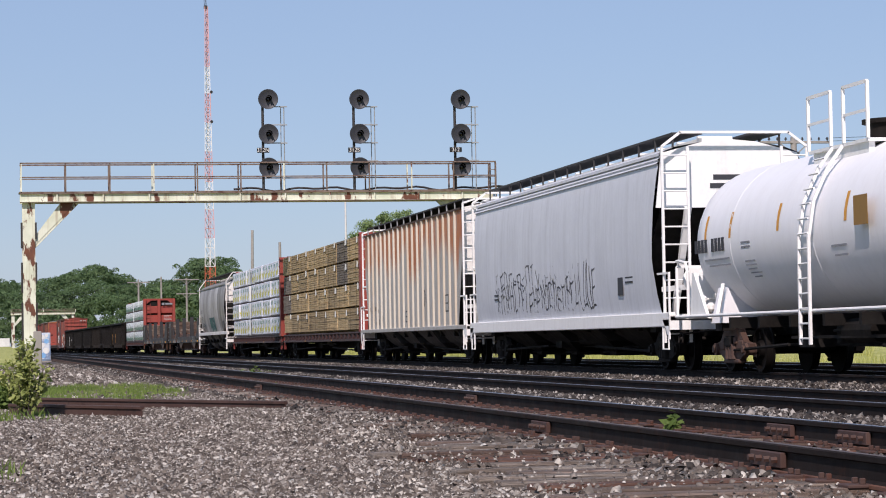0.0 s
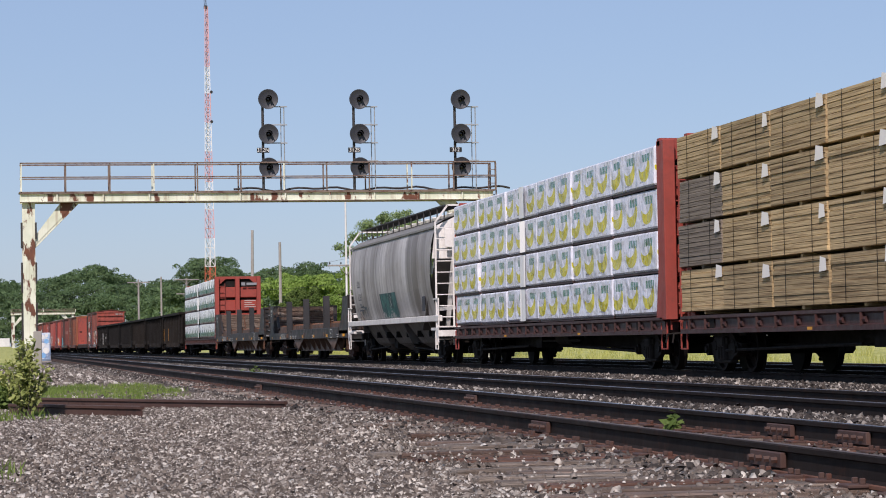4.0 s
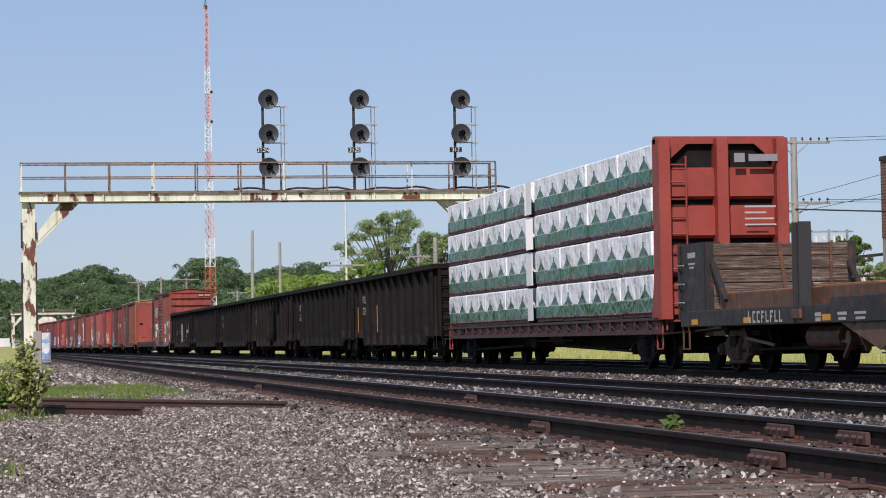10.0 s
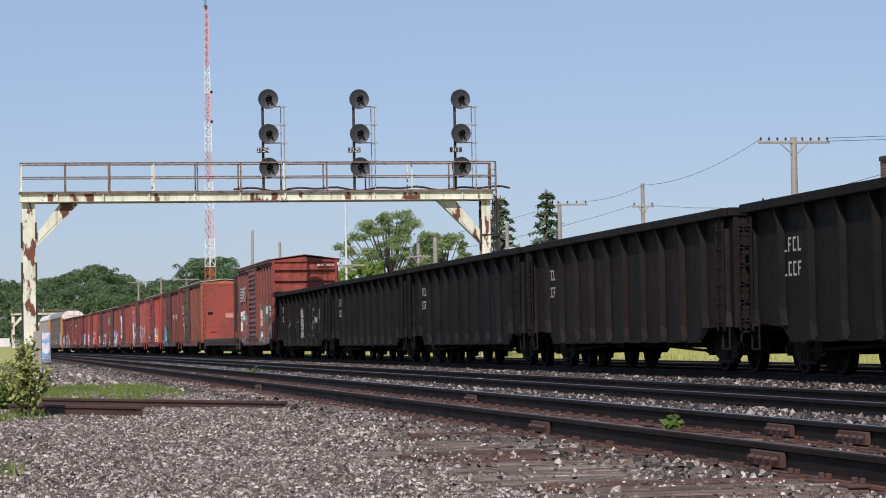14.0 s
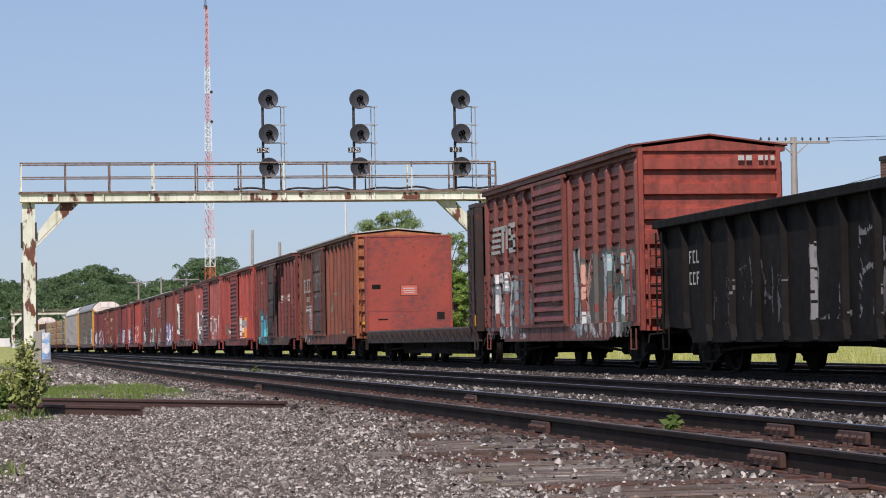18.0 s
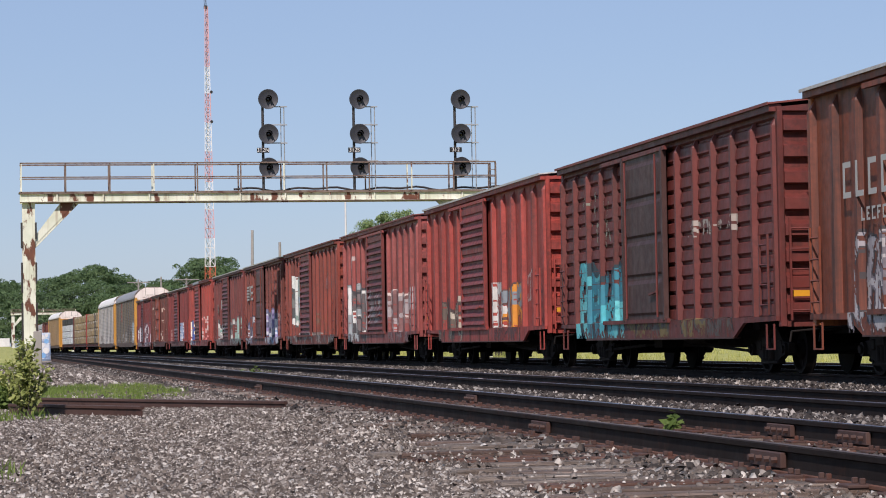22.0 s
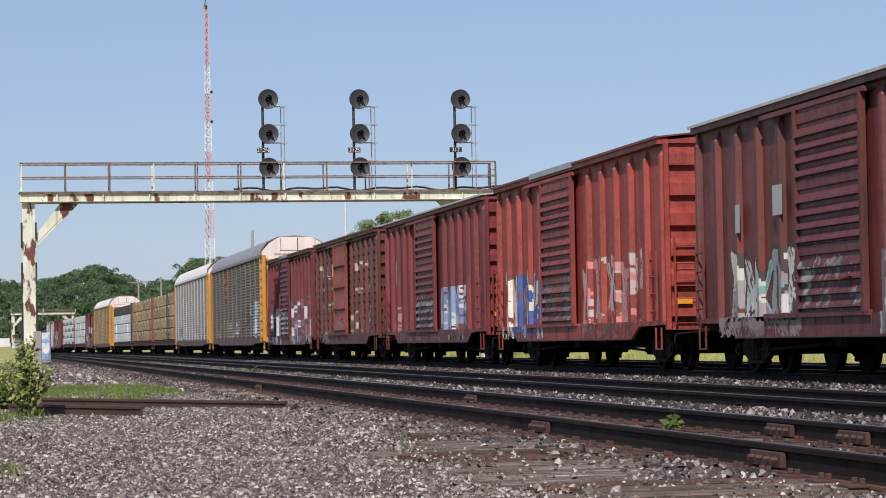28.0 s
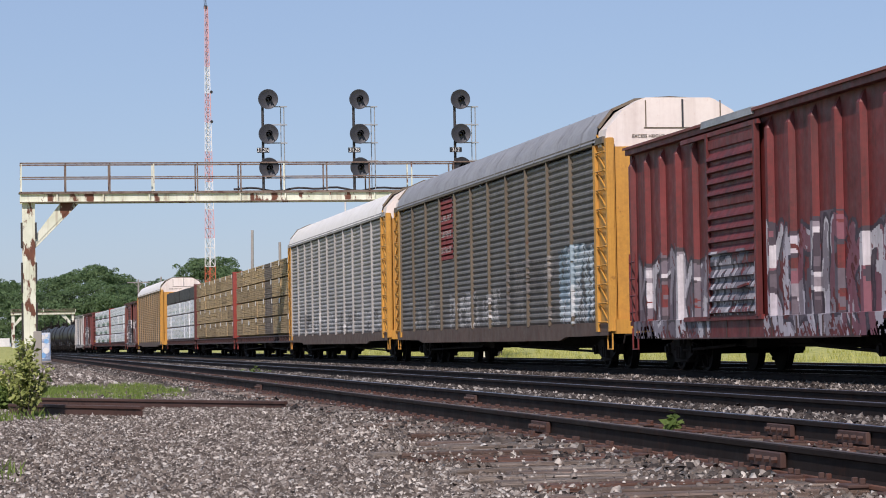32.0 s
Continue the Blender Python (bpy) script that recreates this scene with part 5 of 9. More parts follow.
def boxcar(front, rear, label, mat, roof, door_mat=None, end_mat=None, H=4.45, ridges=8, spacing=1.12, grid=False, door=(0.3, 3.1, 14),
           gable=0.16, marks=(), patches=(), tag_yellow=True, cover=None, tags=(), sill_mat=None):
    car = thing("boxcar", label, "boxcar", group="freight train")
    L = rear - front
    e, hw, pw = L / 2, 1.56, 1.45
    door_mat, end_mat = door_mat or mat, end_mat or mat
    running_gear(car, L, e - 1.95, 0.9)
    dc, dw, dn = door
    d0, d1 = dc - dw / 2, dc + dw / 2
    for s in (-1, 1):
        ms = Mesh()
        if grid:
            rows = []
            z, k = 0.95, 0
            step = (H - 1.1) / 12
            while k <= 12:
                for zz, out in ((z + 0.01, -0.01), (z + step * 0.16, 0.045), (z + step * 0.8, 0.03), (z + step * 0.9, -0.01)):
                    rows.append([(s * (pw - 0.02 + out), y, zz) for y in (-e + 0.05, e - 0.05)])
                z += step
                k += 1
            rows.append([(s * (pw - 0.02), y, H - 0.02) for y in (-e + 0.05, e - 0.05)])
            ms.sheet(rows)
        else:
            ms.box(min(s * pw, s * (pw - 0.04)), max(s * pw, s * (pw - 0.04)), -e + 0.05, e - 0.05, 0.9, H - 0.02)
        part("side_wall", ms, mat, car, fix=not grid)
        n = int((L - 0.1) / spacing)
        for i in range(n + 1):
            y = -e + 0.1 + (L - 0.2) * i / n
            if d0 - 0.12 < y < d1 + 0.12:
                continue
            a = 0.065 if not grid else 0.05
            x0, x1 = s * (pw - 0.01), s * hw
            ms = Mesh().prism([(x0, y - a * 1.5), (x1, y - a), (x1, y + a), (x0, y + a * 1.5)], 0.93, H - 0.26, "z")
            ms.add([(x0, y - a * 1.5, H - 0.26), (x1, y - a, H - 0.26), (x1, y + a, H - 0.26), (x0, y + a * 1.5, H - 0.26), (x0, y - a * 0.6, H - 0.04), (x0, y + a * 0.6, H - 0.04)],
                   [(0, 1, 4), (1, 2, 5, 4), (2, 3, 5)])
            part("side_post", ms, mat, car)
        # side sill, deeper between the trucks
        y1, y2 = e - 2.4, e - 1.8
        sill = [(-e, 0.98), (e, 0.98), (e, 0.90), (y2, 0.88), (y1, 0.63), (-y1, 0.63), (-y2, 0.88), (-e, 0.90)]
        part("side_sill", Mesh().prism(sill, s * (hw - 0.05), s * (hw + 0.01), "x"), sill_mat or mat, car)
        lip = Mesh().box(min(s * (hw - 0.12), s * (hw + 0.03)), max(s * (hw - 0.12), s * (hw + 0.03)), -y1, y1, 0.615, 0.64)
        for k in range(9):
            yy = -y1 + 0.4 + (2 * y1 - 0.8) * k / 8
            lip.box(min(s * hw, s * (hw + 0.022)), max(s * hw, s * (hw + 0.022)), yy - 0.03, yy + 0.03, 0.64, 0.97)
        part("sill_flange", lip, M_BOXSILL, car, "soot-dark sill flange")
        part("top_chord", Mesh().box(min(s * (pw - 0.05), s * (hw + 0.055)), max(s * (pw - 0.05), s * (hw + 0.055)), -e, e, H - 0.03, H + 0.09), mat, car)
        # sliding door with pressed ribs
        x = s * (hw + 0.03)
        rows = [(0.0, 1.0)]
        if dn:
            st = (H - 1.25) / dn
            for i in range(dn):
                z = 1.06 + st * i
                if dn >= 14 and i % 5 == 4:
                    rows += [(0.0, z), (0.03, z + st * 0.1), (0.03, z + st * 0.8), (0.0, z + st * 0.9)]
                else:
                    rows += [(0.0, z), (0.075, z + st * 0.08), (0.065, z + st * 0.25), (0.0, z + st * 0.72)]
        else:
            for i in range(4):
                z, q = 1.1 + i * (H - 1.3) / 4, (H - 1.3) / 4
                rows += [(0.0, z), (0.035, z + 0.05), (0.035, z + q - 0.16), (0.0, z + q - 0.08)]
        rows.append((0.0, H - 0.12))
        dr = Mesh().prism([(x + s * o, z) for o, z in rows] + [(x - s * 0.05, H - 0.12), (x - s * 0.05, 1.0)], d0 + 0.06, d1 - 0.06)
        dd = part("door", dr, door_mat, car)
        for y in (d0, d1):
            part("door_stile", Mesh().cbox(min(x - s * 0.05, x + s * 0.055), max(x - s * 0.05, x + s * 0.055), y - 0.06, y + 0.06, 0.98, H - 0.08, 0.01), door_mat, dd)
        bars = Mesh()
        for y in ((d0 + 0.35, d1 - 0.35) if not dn else ()):
            bars.cyl((x + s * 0.075, y, 1.05), (x + s * 0.075, y, H - 0.2), 0.022, 6)
        bars.beam((x + s * 0.085, d0 + 0.35, 1.55), (x + s * 0.085, d0 + 0.9, 1.5), 0.04)
        part("lock_rods", bars, mat, dd)
        for z, nm in ((0.99, "lower_track"), (H - 0.1, "upper_track")):
            part(nm, Mesh().box(min(s * hw, s * (hw + 0.07)), max(s * hw, s * (hw + 0.07)), d0 - 0.2, d1 + dw * 0.6, z - 0.05, z + 0.03), mat, dd)
        # side ladders at the ends
        for q in (-1, 1):
            y = q * (e - 0.45)
            ladder(car, "side_ladder", s * (hw + 0.06), s * (hw + 0.06), y - 0.22, y + 0.22, 1.0, 2.35, 4, mat, 0.035)
    for s in (-1, 1):
        end_plate("end_wall", car, s * (e - 0.06), s, 1.5, 0.8, H - 0.02, ridges, end_mat)
        gb = Mesh().prism([(-1.5, H - 0.02), (1.5, H - 0.02), (1.5, H + 0.04), (0, H + gable + 0.02), (-1.5, H + 0.04)], s * e - 0.05, s * e + 0.02)
        part("gable", gb, end_mat, car)
        ladder(car, "end_ladder", -1.35, -0.9, s * (e + 0.16), s * (e + 0.16), 0.9, 2.6, 5, mat, 0.035)
        part("brake_platform", Mesh().box(-0.6, 0.6, min(s * (e + 0.05), s * (e + 0.4)), max(s * (e + 0.05), s * (e + 0.4)), 1.15, 1.19), M_RUNGREY, car)
    rf = Mesh()
    ys = [-e - 0.04, e + 0.04]
    for s in (-1, 1):
        rf.sheet([[(s * 1.645, y, H + 0.095), (s * 0.8, y, H + 0.1 + gable * 0.5), (0, y, H + 0.1 + gable)] for y in ys])
        rf.box(min(s * 1.64, s * 1.662), max(s * 1.64, s * 1.662), -e - 0.04, e + 0.04, H + 0.075, H + 0.125)
    nr = int(L / 1.15)
    for i in range(nr + 1):
        y = -e + L * i / nr
        for s in (-1, 1):
            rf.prism([(s * 1.65, H + 0.085), (0, H + 0.095 + gable), (0, H + 0.13 + gable), (s * 1.65, H + 0.115)], y - 0.05, y + 0.05)
    part("roof", rf, roof, car, "galvanised ribbed steel roof")
    if cover:
        # a newer sheet laid over part of the roof
        y0, y1 = cover
        part("roof_patch", Mesh().prism([(-1.67, H + 0.02), (-1.66, H + 0.15), (0, H + 0.16 + gable), (1.66, H + 0.15), (1.67, H + 0.02), (0, H + gable)], y0, y1), M_GALV, car)
    corner_steps(car, e, hw, mat)
    if tag_yellow:
        part("reflector", Mesh().box(-1.32, -1.02, -e - 0.19, -e - 0.185, 1.3, 1.4), M_YELLOW, car)
    side_bars(car, -hw - 0.012, marks, M_MARK)
    for (y0, y1, z0, z1, pm) in patches:
        part("repaint_patch", Mesh().box(-pw - 0.004, -pw - 0.001, y0, y1, z0, z1), pm, car)
    # the near side as a height field over (y, z), for paint that follows posts, door ribs and sill
    n = int((L - 0.1) / spacing)
    posts = [y for y in (-e + 0.1 + (L - 0.2) * i / n for i in range(n + 1)) if not d0 - 0.12 < y < d1 + 0.12]
    a = 0.065 if not grid else 0.05
    dz, do = [q[1] for q in rows], [q[0] for q in rows]

    def skin(y, z):
        x = np.full(np.broadcast(y, z).shape, pw + (0.02 if grid else 0.0))
        for c in posts:
            x = np.maximum(x, np.where(z < H - 0.26, np.interp(np.abs(y - c), [a, a * 1.5], [hw, pw - 0.01]), 0.0))
        on_door = (y > d0 + 0.05) & (y < d1 - 0.05) & (z > 1.0)
        x = np.where(on_door, hw + 0.03 + np.interp(z, dz, do), x)
        x = np.where((np.minimum(abs(y - d0), abs(y - d1)) < 0.06) & (z > 0.98), hw + 0.085, x)
        return np.where(z < 0.99, hw + 0.011, x)
    cuts = sorted([c + k * a for c in posts for k in (-1.5, -1, 1, 1.5)] + [d0 - 0.06, d0 + 0.06, d1 - 0.06, d1 + 0.06])
    SKINS[car.name] = (skin, cuts, sorted(set(dz + [0.985, 0.995])))
    for tg in tags:
        graffiti(car, *tg)
    return place(car, front, rear)


# ---- centre-beam cars with lumber ----
def lumber_material(name, cols):
    """Stacked board edges: every board has its own tone along the stack."""
    n = Nodes(name, 0.88)
    c = n.ramp(n.noise(1.0, 3, (0.05, 0.28, 11.0), rough=0.8), [(0.25 + 0.5 * i / (len(cols) - 1), x) for i, x in enumerate(cols)]).outputs["Color"]
    rnd = n.t.nodes.new("ShaderNodeObjectInfo").outputs["Random"]
    c = n.mix(1.0, c, n.ramp(rnd, [(0.0, (0.74, 0.73, 0.72, 1)), (1.0, (1.12, 1.1, 1.06, 1))]).outputs["Color"], "MULTIPLY")
    dark = n.step(n.noise(1.0, 4, (0.05, 0.7, 26.0), rough=0.7), 0.36, 0.5)
    n.color(n.mix(dark, n.mix(1.0, c, (0.55, 0.51, 0.47, 1), "MULTIPLY"), c))
    n.bump(n.noise(1.0, 3, (0.05, 0.3, 24.0)), 0.6, 0.03)
    return n.m


M_LUMBER = lumber_material("sawn_lumber", [C(130, 110, 80), C(166, 144, 108), C(192, 170, 130), C(176, 152, 114), C(204, 184, 146)])
M_LUMBER_GREY = lumber_material("weathered_lumber", [C(92, 84, 76), C(122, 113, 103), C(136, 126, 114), C(112, 102, 92)])
M_PAPER = plain("paper_tag", C(230, 228, 220), 0.8, 0, 0.08, 6, 0.1)


def wrap_material(name, base, bands, period=1.15, shift=40.0):
    """Printed lumber wrap: bands are (kind, values, colour), printed over and over along the pack."""
    n = Nodes(name, 0.3)
    sep = n.t.nodes.new("ShaderNodeSeparateXYZ")
    n.link(n.coords(), sep.inputs[0])
    wrk = n.math("ADD", n.noise(1.9, 2, (1.0, 0.9, 0.9), rough=0.5), n.math("MULTIPLY", n.noise(5.0, 3, (1.0, 1.0, 0.7), rough=0.5), 0.4))
    wob = n.math("MULTIPLY", n.math("SUBTRACT", n.noise(1.6, 2), 0.5), 0.07)
    y = n.math("SUBTRACT", n.math("MODULO", n.math("ADD", n.math("ADD", sep.outputs[1], shift), wob), period), period / 2)
    z = n.math("ADD", sep.outputs[2], wob)
    c = n.mix(n.step(n.noise(2.4, 4, (1, 0.45, 1.0)), 0.35, 0.7), base, tuple(v * 0.92 for v in base[:3]) + (1,))
    for kind, v, col in bands:
        if kind == "band":
            m = n.math("MULTIPLY", n.math("GREATER_THAN", z, v[0]), n.math("LESS_THAN", z, v[1]))
        elif kind == "diamond":
            m = n.math("LESS_THAN", n.math("ADD", n.math("ABSOLUTE", n.math("ADD", y, v[0])), n.math("ABSOLUTE", n.math("SUBTRACT", z, v[1]))), v[2])
        elif kind in ("tri", "vee"):
            far = n.math("ADD", n.math("MULTIPLY", n.math("ABSOLUTE", n.math("ADD", y, v[0])), 0.55), n.math("ABSOLUTE", n.math("SUBTRACT", z, v[1])))
            m = n.math("LESS_THAN", far, v[2])
            if kind == "tri":
                m = n.math("MULTIPLY", m, n.math("GREATER_THAN", z, v[1] + 0.01))
            else:
                m = n.math("MULTIPLY", m, n.math("MULTIPLY", n.math("LESS_THAN", z, v[1]), n.math("GREATER_THAN", far, v[2] - 0.025)))
        elif kind == "crescent":
            def ring(cy, cz):
                a, b2 = n.math("MULTIPLY", n.math("ADD", y, cy), 0.62), n.math("SUBTRACT", z, cz)
                return n.math("SQRT", n.math("ADD", n.math("MULTIPLY", a, a), n.math("MULTIPLY", b2, b2)))
            m = n.math("MULTIPLY", n.math("LESS_THAN", ring(v[0], v[1]), v[2]), n.math("GREATER_THAN", ring(v[0] - v[2] * 0.45, v[1] + v[2] * 0.75), v[2] * 0.93))
        else:
            m = n.math("MULTIPLY", n.math("LESS_THAN", n.math("ABSOLUTE", n.math("ADD", y, v[0])), v[1]),
                       n.math("MULTIPLY", n.math("GREATER_THAN", z, v[2]), n.math("LESS_THAN", z, v[3])))
            if len(v) > 4:
                m = n.math("MULTIPLY", m, n.math("GREATER_THAN", n.math("MODULO", n.math("ADD", n.math("ADD", sep.outputs[1], n.math("MULTIPLY", z, 0.3)), 40.0), v[4]), v[4] * 0.28))
        c = n.mix(m, c, col)
    # the seam where one printed length meets the next, its crease shade painted as a dark line
    c = n.mix(n.math("MULTIPLY", n.math("GREATER_THAN", n.math("ABSOLUTE", y), period / 2 - 0.012), 0.5), c, tuple(v * 0.35 for v in base[:3]) + (1,))
    n.color(c)
    n.rough(n.step(n.noise(6, 3), -0.1, 1.9))
    n.bump(wrk, 0.9, 0.11)
    return n.m


M_WRAP_GREEN = wrap_material("green_printed_wrap", C(238, 240, 243), [("band", (-0.1, 0.36), C(10, 84, 60)), ("tri", (0.0, 0.36, 0.24), C(20, 82, 66)), ("vee", (0.0, 0.36, 0.24), C(96, 150, 134)), ("bar", (0.0, 0.16, 0.33, 0.40, 0.06), C(96, 150, 134)), ("bar", (0.0, 0.06, 0.52, 0.66), C(28, 88, 74)), ("band", (-0.1, 0.12), C(104, 58, 62))], 1.35, 40.5)
M_WRAP_GOLD = wrap_material("yellow_printed_wrap", C(220, 222, 232), [("crescent", (0.0, 0.42, 0.27), C(196, 186, 24)), ("bar", (0.12, 0.30, 0.56, 0.72, 0.13), C(40, 112, 92)), ("bar", (-0.2, 0.16, 0.14, 0.17, 0.05), C(120, 120, 130))], 1.2)
M_WRAP_MIX = wrap_material("blue_printed_wrap", C(226, 228, 230), [("bar", (0.0, 0.2, 0.2, 0.34, 0.14), C(70, 130, 100)), ("diamond", (0.1, 0.6, 0.12), C(90, 110, 150))])
M_RED = weathered("red_oxide_paint", C(150, 58, 46), rust=0.18, streak=0.22, fade=0.15)
M_RED_DK = weathered("dark_red_paint", C(98, 42, 36), rust=0.25, streak=0.3, fade=0.1)
# red car paint with grime, darkened further to hold the shade below the load
M_SILL = weathered("shaded_grimy_maroon", C(66, 36, 34), rust=0.25, streak=0.5, fade=0.1, dirtcol=C(30, 24, 22), grime=0.5)
M_YEL = weathered("rack_yellow_paint", C(200, 148, 62), rust=0.22, streak=0.35, fade=0.1, dirtcol=C(110, 72, 40))


def lumber_bundle(car, rng, y0, y1, z0, z1, x0, x1, mat, layers=9, tag=True):
    h = (z1 - z0 - 0.06) / layers
    left, right = [], []
    for i in range(layers):
        z = z0 + 0.06 + h * i
        j, k = rng.uniform(-0.012, 0.012), rng.uniform(-0.01, 0.01)
        left += [(x0 + 0.02, z), (x0 + j, z + 0.008), (x0 + j, z + h - 0.008)]
        right += [(x1 - 0.02, z), (x1 + k, z + 0.008), (x1 + k, z + h - 0.008)]
    o = part("lumber_pack", Mesh().prism(left + right[::-1], y0 + rng.uniform(0, 0.03), y1 - rng.uniform(0, 0.03)), mat, car)
    part("skid", Mesh().box(x0 + 0.05, x1 - 0.05, (y0 + y1) / 2 - 0.06, (y0 + y1) / 2 + 0.06, z0, z0 + 0.06), mat, o)
    for f in (0.25, 0.75):
        y = y0 + (y1 - y0) * f
        part("strap", Mesh().box(x0 - 0.016, x0 - 0.014, y - 0.012, y + 0.012, z0 + 0.06, z1), M_UNDER, o)
    if tag:
        w = rng.uniform(0.22, 0.4)
        zc = z1 - rng.uniform(0.1, 0.22)
        part("paper_tag", Mesh().add([(x0 - 0.03, y0 + 0.02, zc - 0.06), (x0 - 0.05, y0 + 0.02 + w, zc - 0.08), (x0 - 0.045, y0 + w * 0.9, zc + 0.17), (x0 - 0.03, y0 + 0.05, zc + 0.13)], [(0, 1, 2, 3)]), M_PAPER, o)
    return o


def centrebeam(front, rear, label, paint, load, seed, bundles=7, wrap=None, tiers=4, top=4.5, bulk=None, stripe=None, edges=None):
    car = thing("centre_beam_car", label, "lumber car", group="freight train")
    L = rear - front
    e, hw = L / 2, 1.30
    rng = random.Random(seed)
    running_gear(car, L, e - 2.2, 0.9)
    for s in (-1, 1):
        part("side_sill", Mesh().prism([(s * 1.0, 0.72), (s * 1.34, 0.72), (s * 1.34, 0.80), (s * 1.28, 0.82), (s * 1.28, 0.97), (s * 1.34, 1.0), (s * 1.34, 1.05), (s * 1.0, 1.05)], -e + 0.3, e - 0.3), M_SILL, car, "grimy maroon sill with winches, shade in its colour")
        for i in range(22):
            y = -e + 1.0 + (L - 2.0) * i / 21
            part("winch", Mesh().cyl((s * 1.28, y - 0.07, 0.88), (s * 1.28, y + 0.07, 0.88), 0.055, 8).box(min(s * 1.26, s * 1.36), max(s * 1.26, s * 1.36), y + 0.07, y + 0.09, 0.78, 0.99), M_SILL, car)
        if stripe:
            part("reflector", Mesh().box(-1.344, -1.341, s * 4 - 0.12, s * 4 + 0.12, 0.74, 0.79), M_YELLOW, car)
    part("deck", Mesh().box(-1.28, 1.28, -e + 0.3, e - 0.3, 1.0, 1.06), M_SILL, car)
    beam = Mesh().box(-0.1, 0.1, -e + 0.5, e - 0.5, top - 0.25, top - 0.05)
    for i in range(13):
        y = -e + 0.6 + (L - 1.2) * i / 12
        beam.box(-0.09, 0.09, y - 0.08, y + 0.08, 1.06, top - 0.25)
    part("centre_beam", beam, paint, car)
    for s in (-1, 1):
        y = s * (e - (0.32 if s < 0 else 0.1))
        b = Mesh()
        bw = 1.34 if s < 0 else 1.1
        b.box(-bw, bw, y - 0.1, y + 0.1, top - 0.05, top + 0.1)
        bk = part("bulkhead", b, paint, car, bulk or "")
        for x in ((-1.22, -0.02, 1.22) if s < 0 else (-1.0, -0.02, 1.0)):
            tk = 0.34 if s < 0 else 0.06
            part("bulkhead_post", Mesh().cbox(x - 0.12, x + 0.12, y - tk, y + tk * (0.5 if s < 0 else 1), 1.0, top + 0.06, 0.015), paint, bk)
        rows = ((1.05, 1.74), (1.86, 2.5), (2.62, 3.28), (3.4, 4.04))
        for z0, z1 in rows:
            for x0, x1 in ((-bw + 0.24, -0.14), (0.1, bw - 0.24)):
                q = Mesh().prism([(y - 0.02, z0), (y + s * 0.12, z0 + 0.06), (y + s * 0.12, z1 - 0.06), (y - 0.02, z1)], x0, x1, "x")
                part("panel", q, paint, bk)
        part("backing", Mesh().box(-bw + 0.19, bw - 0.19, y - s * 0.06 - 0.02, y - s * 0.06 + 0.02, 1.05, top), M_UNDER, bk)
        if s < 0:
            for x in (-bw + 0.24, bw - 0.24):
                q = 1 if x < 0 else -1
                part("corner_gusset", Mesh().prism([(x, top - 0.05), (x + q * 0.4, top - 0.05), (x, top - 0.4)], y - 0.12, y - 0.09), paint, bk)
        ladder(bk, "ladder", -1.2, -0.75, y + s * 0.2, y + s * 0.2, 0.8, top - 0.3, 10, paint, 0.03)
        part("brace", Mesh().prism([(y - s * 0.05, 1.05), (y - s * 0.4, 1.05), (y - s * 0.05, 2.6)], -bw + 0.005, -bw + 0.035, "x"), paint, bk)
    corner_steps(car, e, 1.28, paint, 0.95)
    a0, a1 = -e + 0.68, e - 0.2
    step = (a1 - a0) / bundles
    edges = edges or [(a0 + step * i, a0 + step * (i + 1)) for i in range(bundles)]
    h = (top - 1.08) / tiers
    for t in range(tiers):
        for i, (y0, y1) in enumerate(edges):
            y0, y1 = y0 + 0.02, y1 - 0.02
            z0 = 1.08 + h * t
            mm = load[(i * 7 + t * 3 + seed) % len(load)] if not callable(load) else load(i, t)
            for x0, x1 in ((-hw, -0.14), (0.14, hw)):
                j = rng.uniform(-0.02, 0.02)
                if wrap:
                    ms = Mesh().cbox(-(x1 - x0) / 2, (x1 - x0) / 2, -(y1 - y0) / 2, (y1 - y0) / 2, 0.05, h - 0.015, 0.035)
                    o = part("wrapped_pack", ms, mm, car)
                    o.matrix_basis = pose((x0 + x1) / 2 + j, (y0 + y1) / 2, z0, 0, rng.uniform(-1.2, 1.2), rng.uniform(-0.5, 0.5))
                    part("skid", Mesh().box(-(x1 - x0) / 2 + 0.03, (x1 - x0) / 2 - 0.03, -(y1 - y0) / 2 + 0.05, (y1 - y0) / 2 - 0.05, 0, 0.05), M_SILL, o)
                else:
                    lumber_bundle(car, rng, y0, y1, z0, z0 + h, x0 + j, x1 + j, mm, tag=x0 < 0)
    return place(car, front, rear)


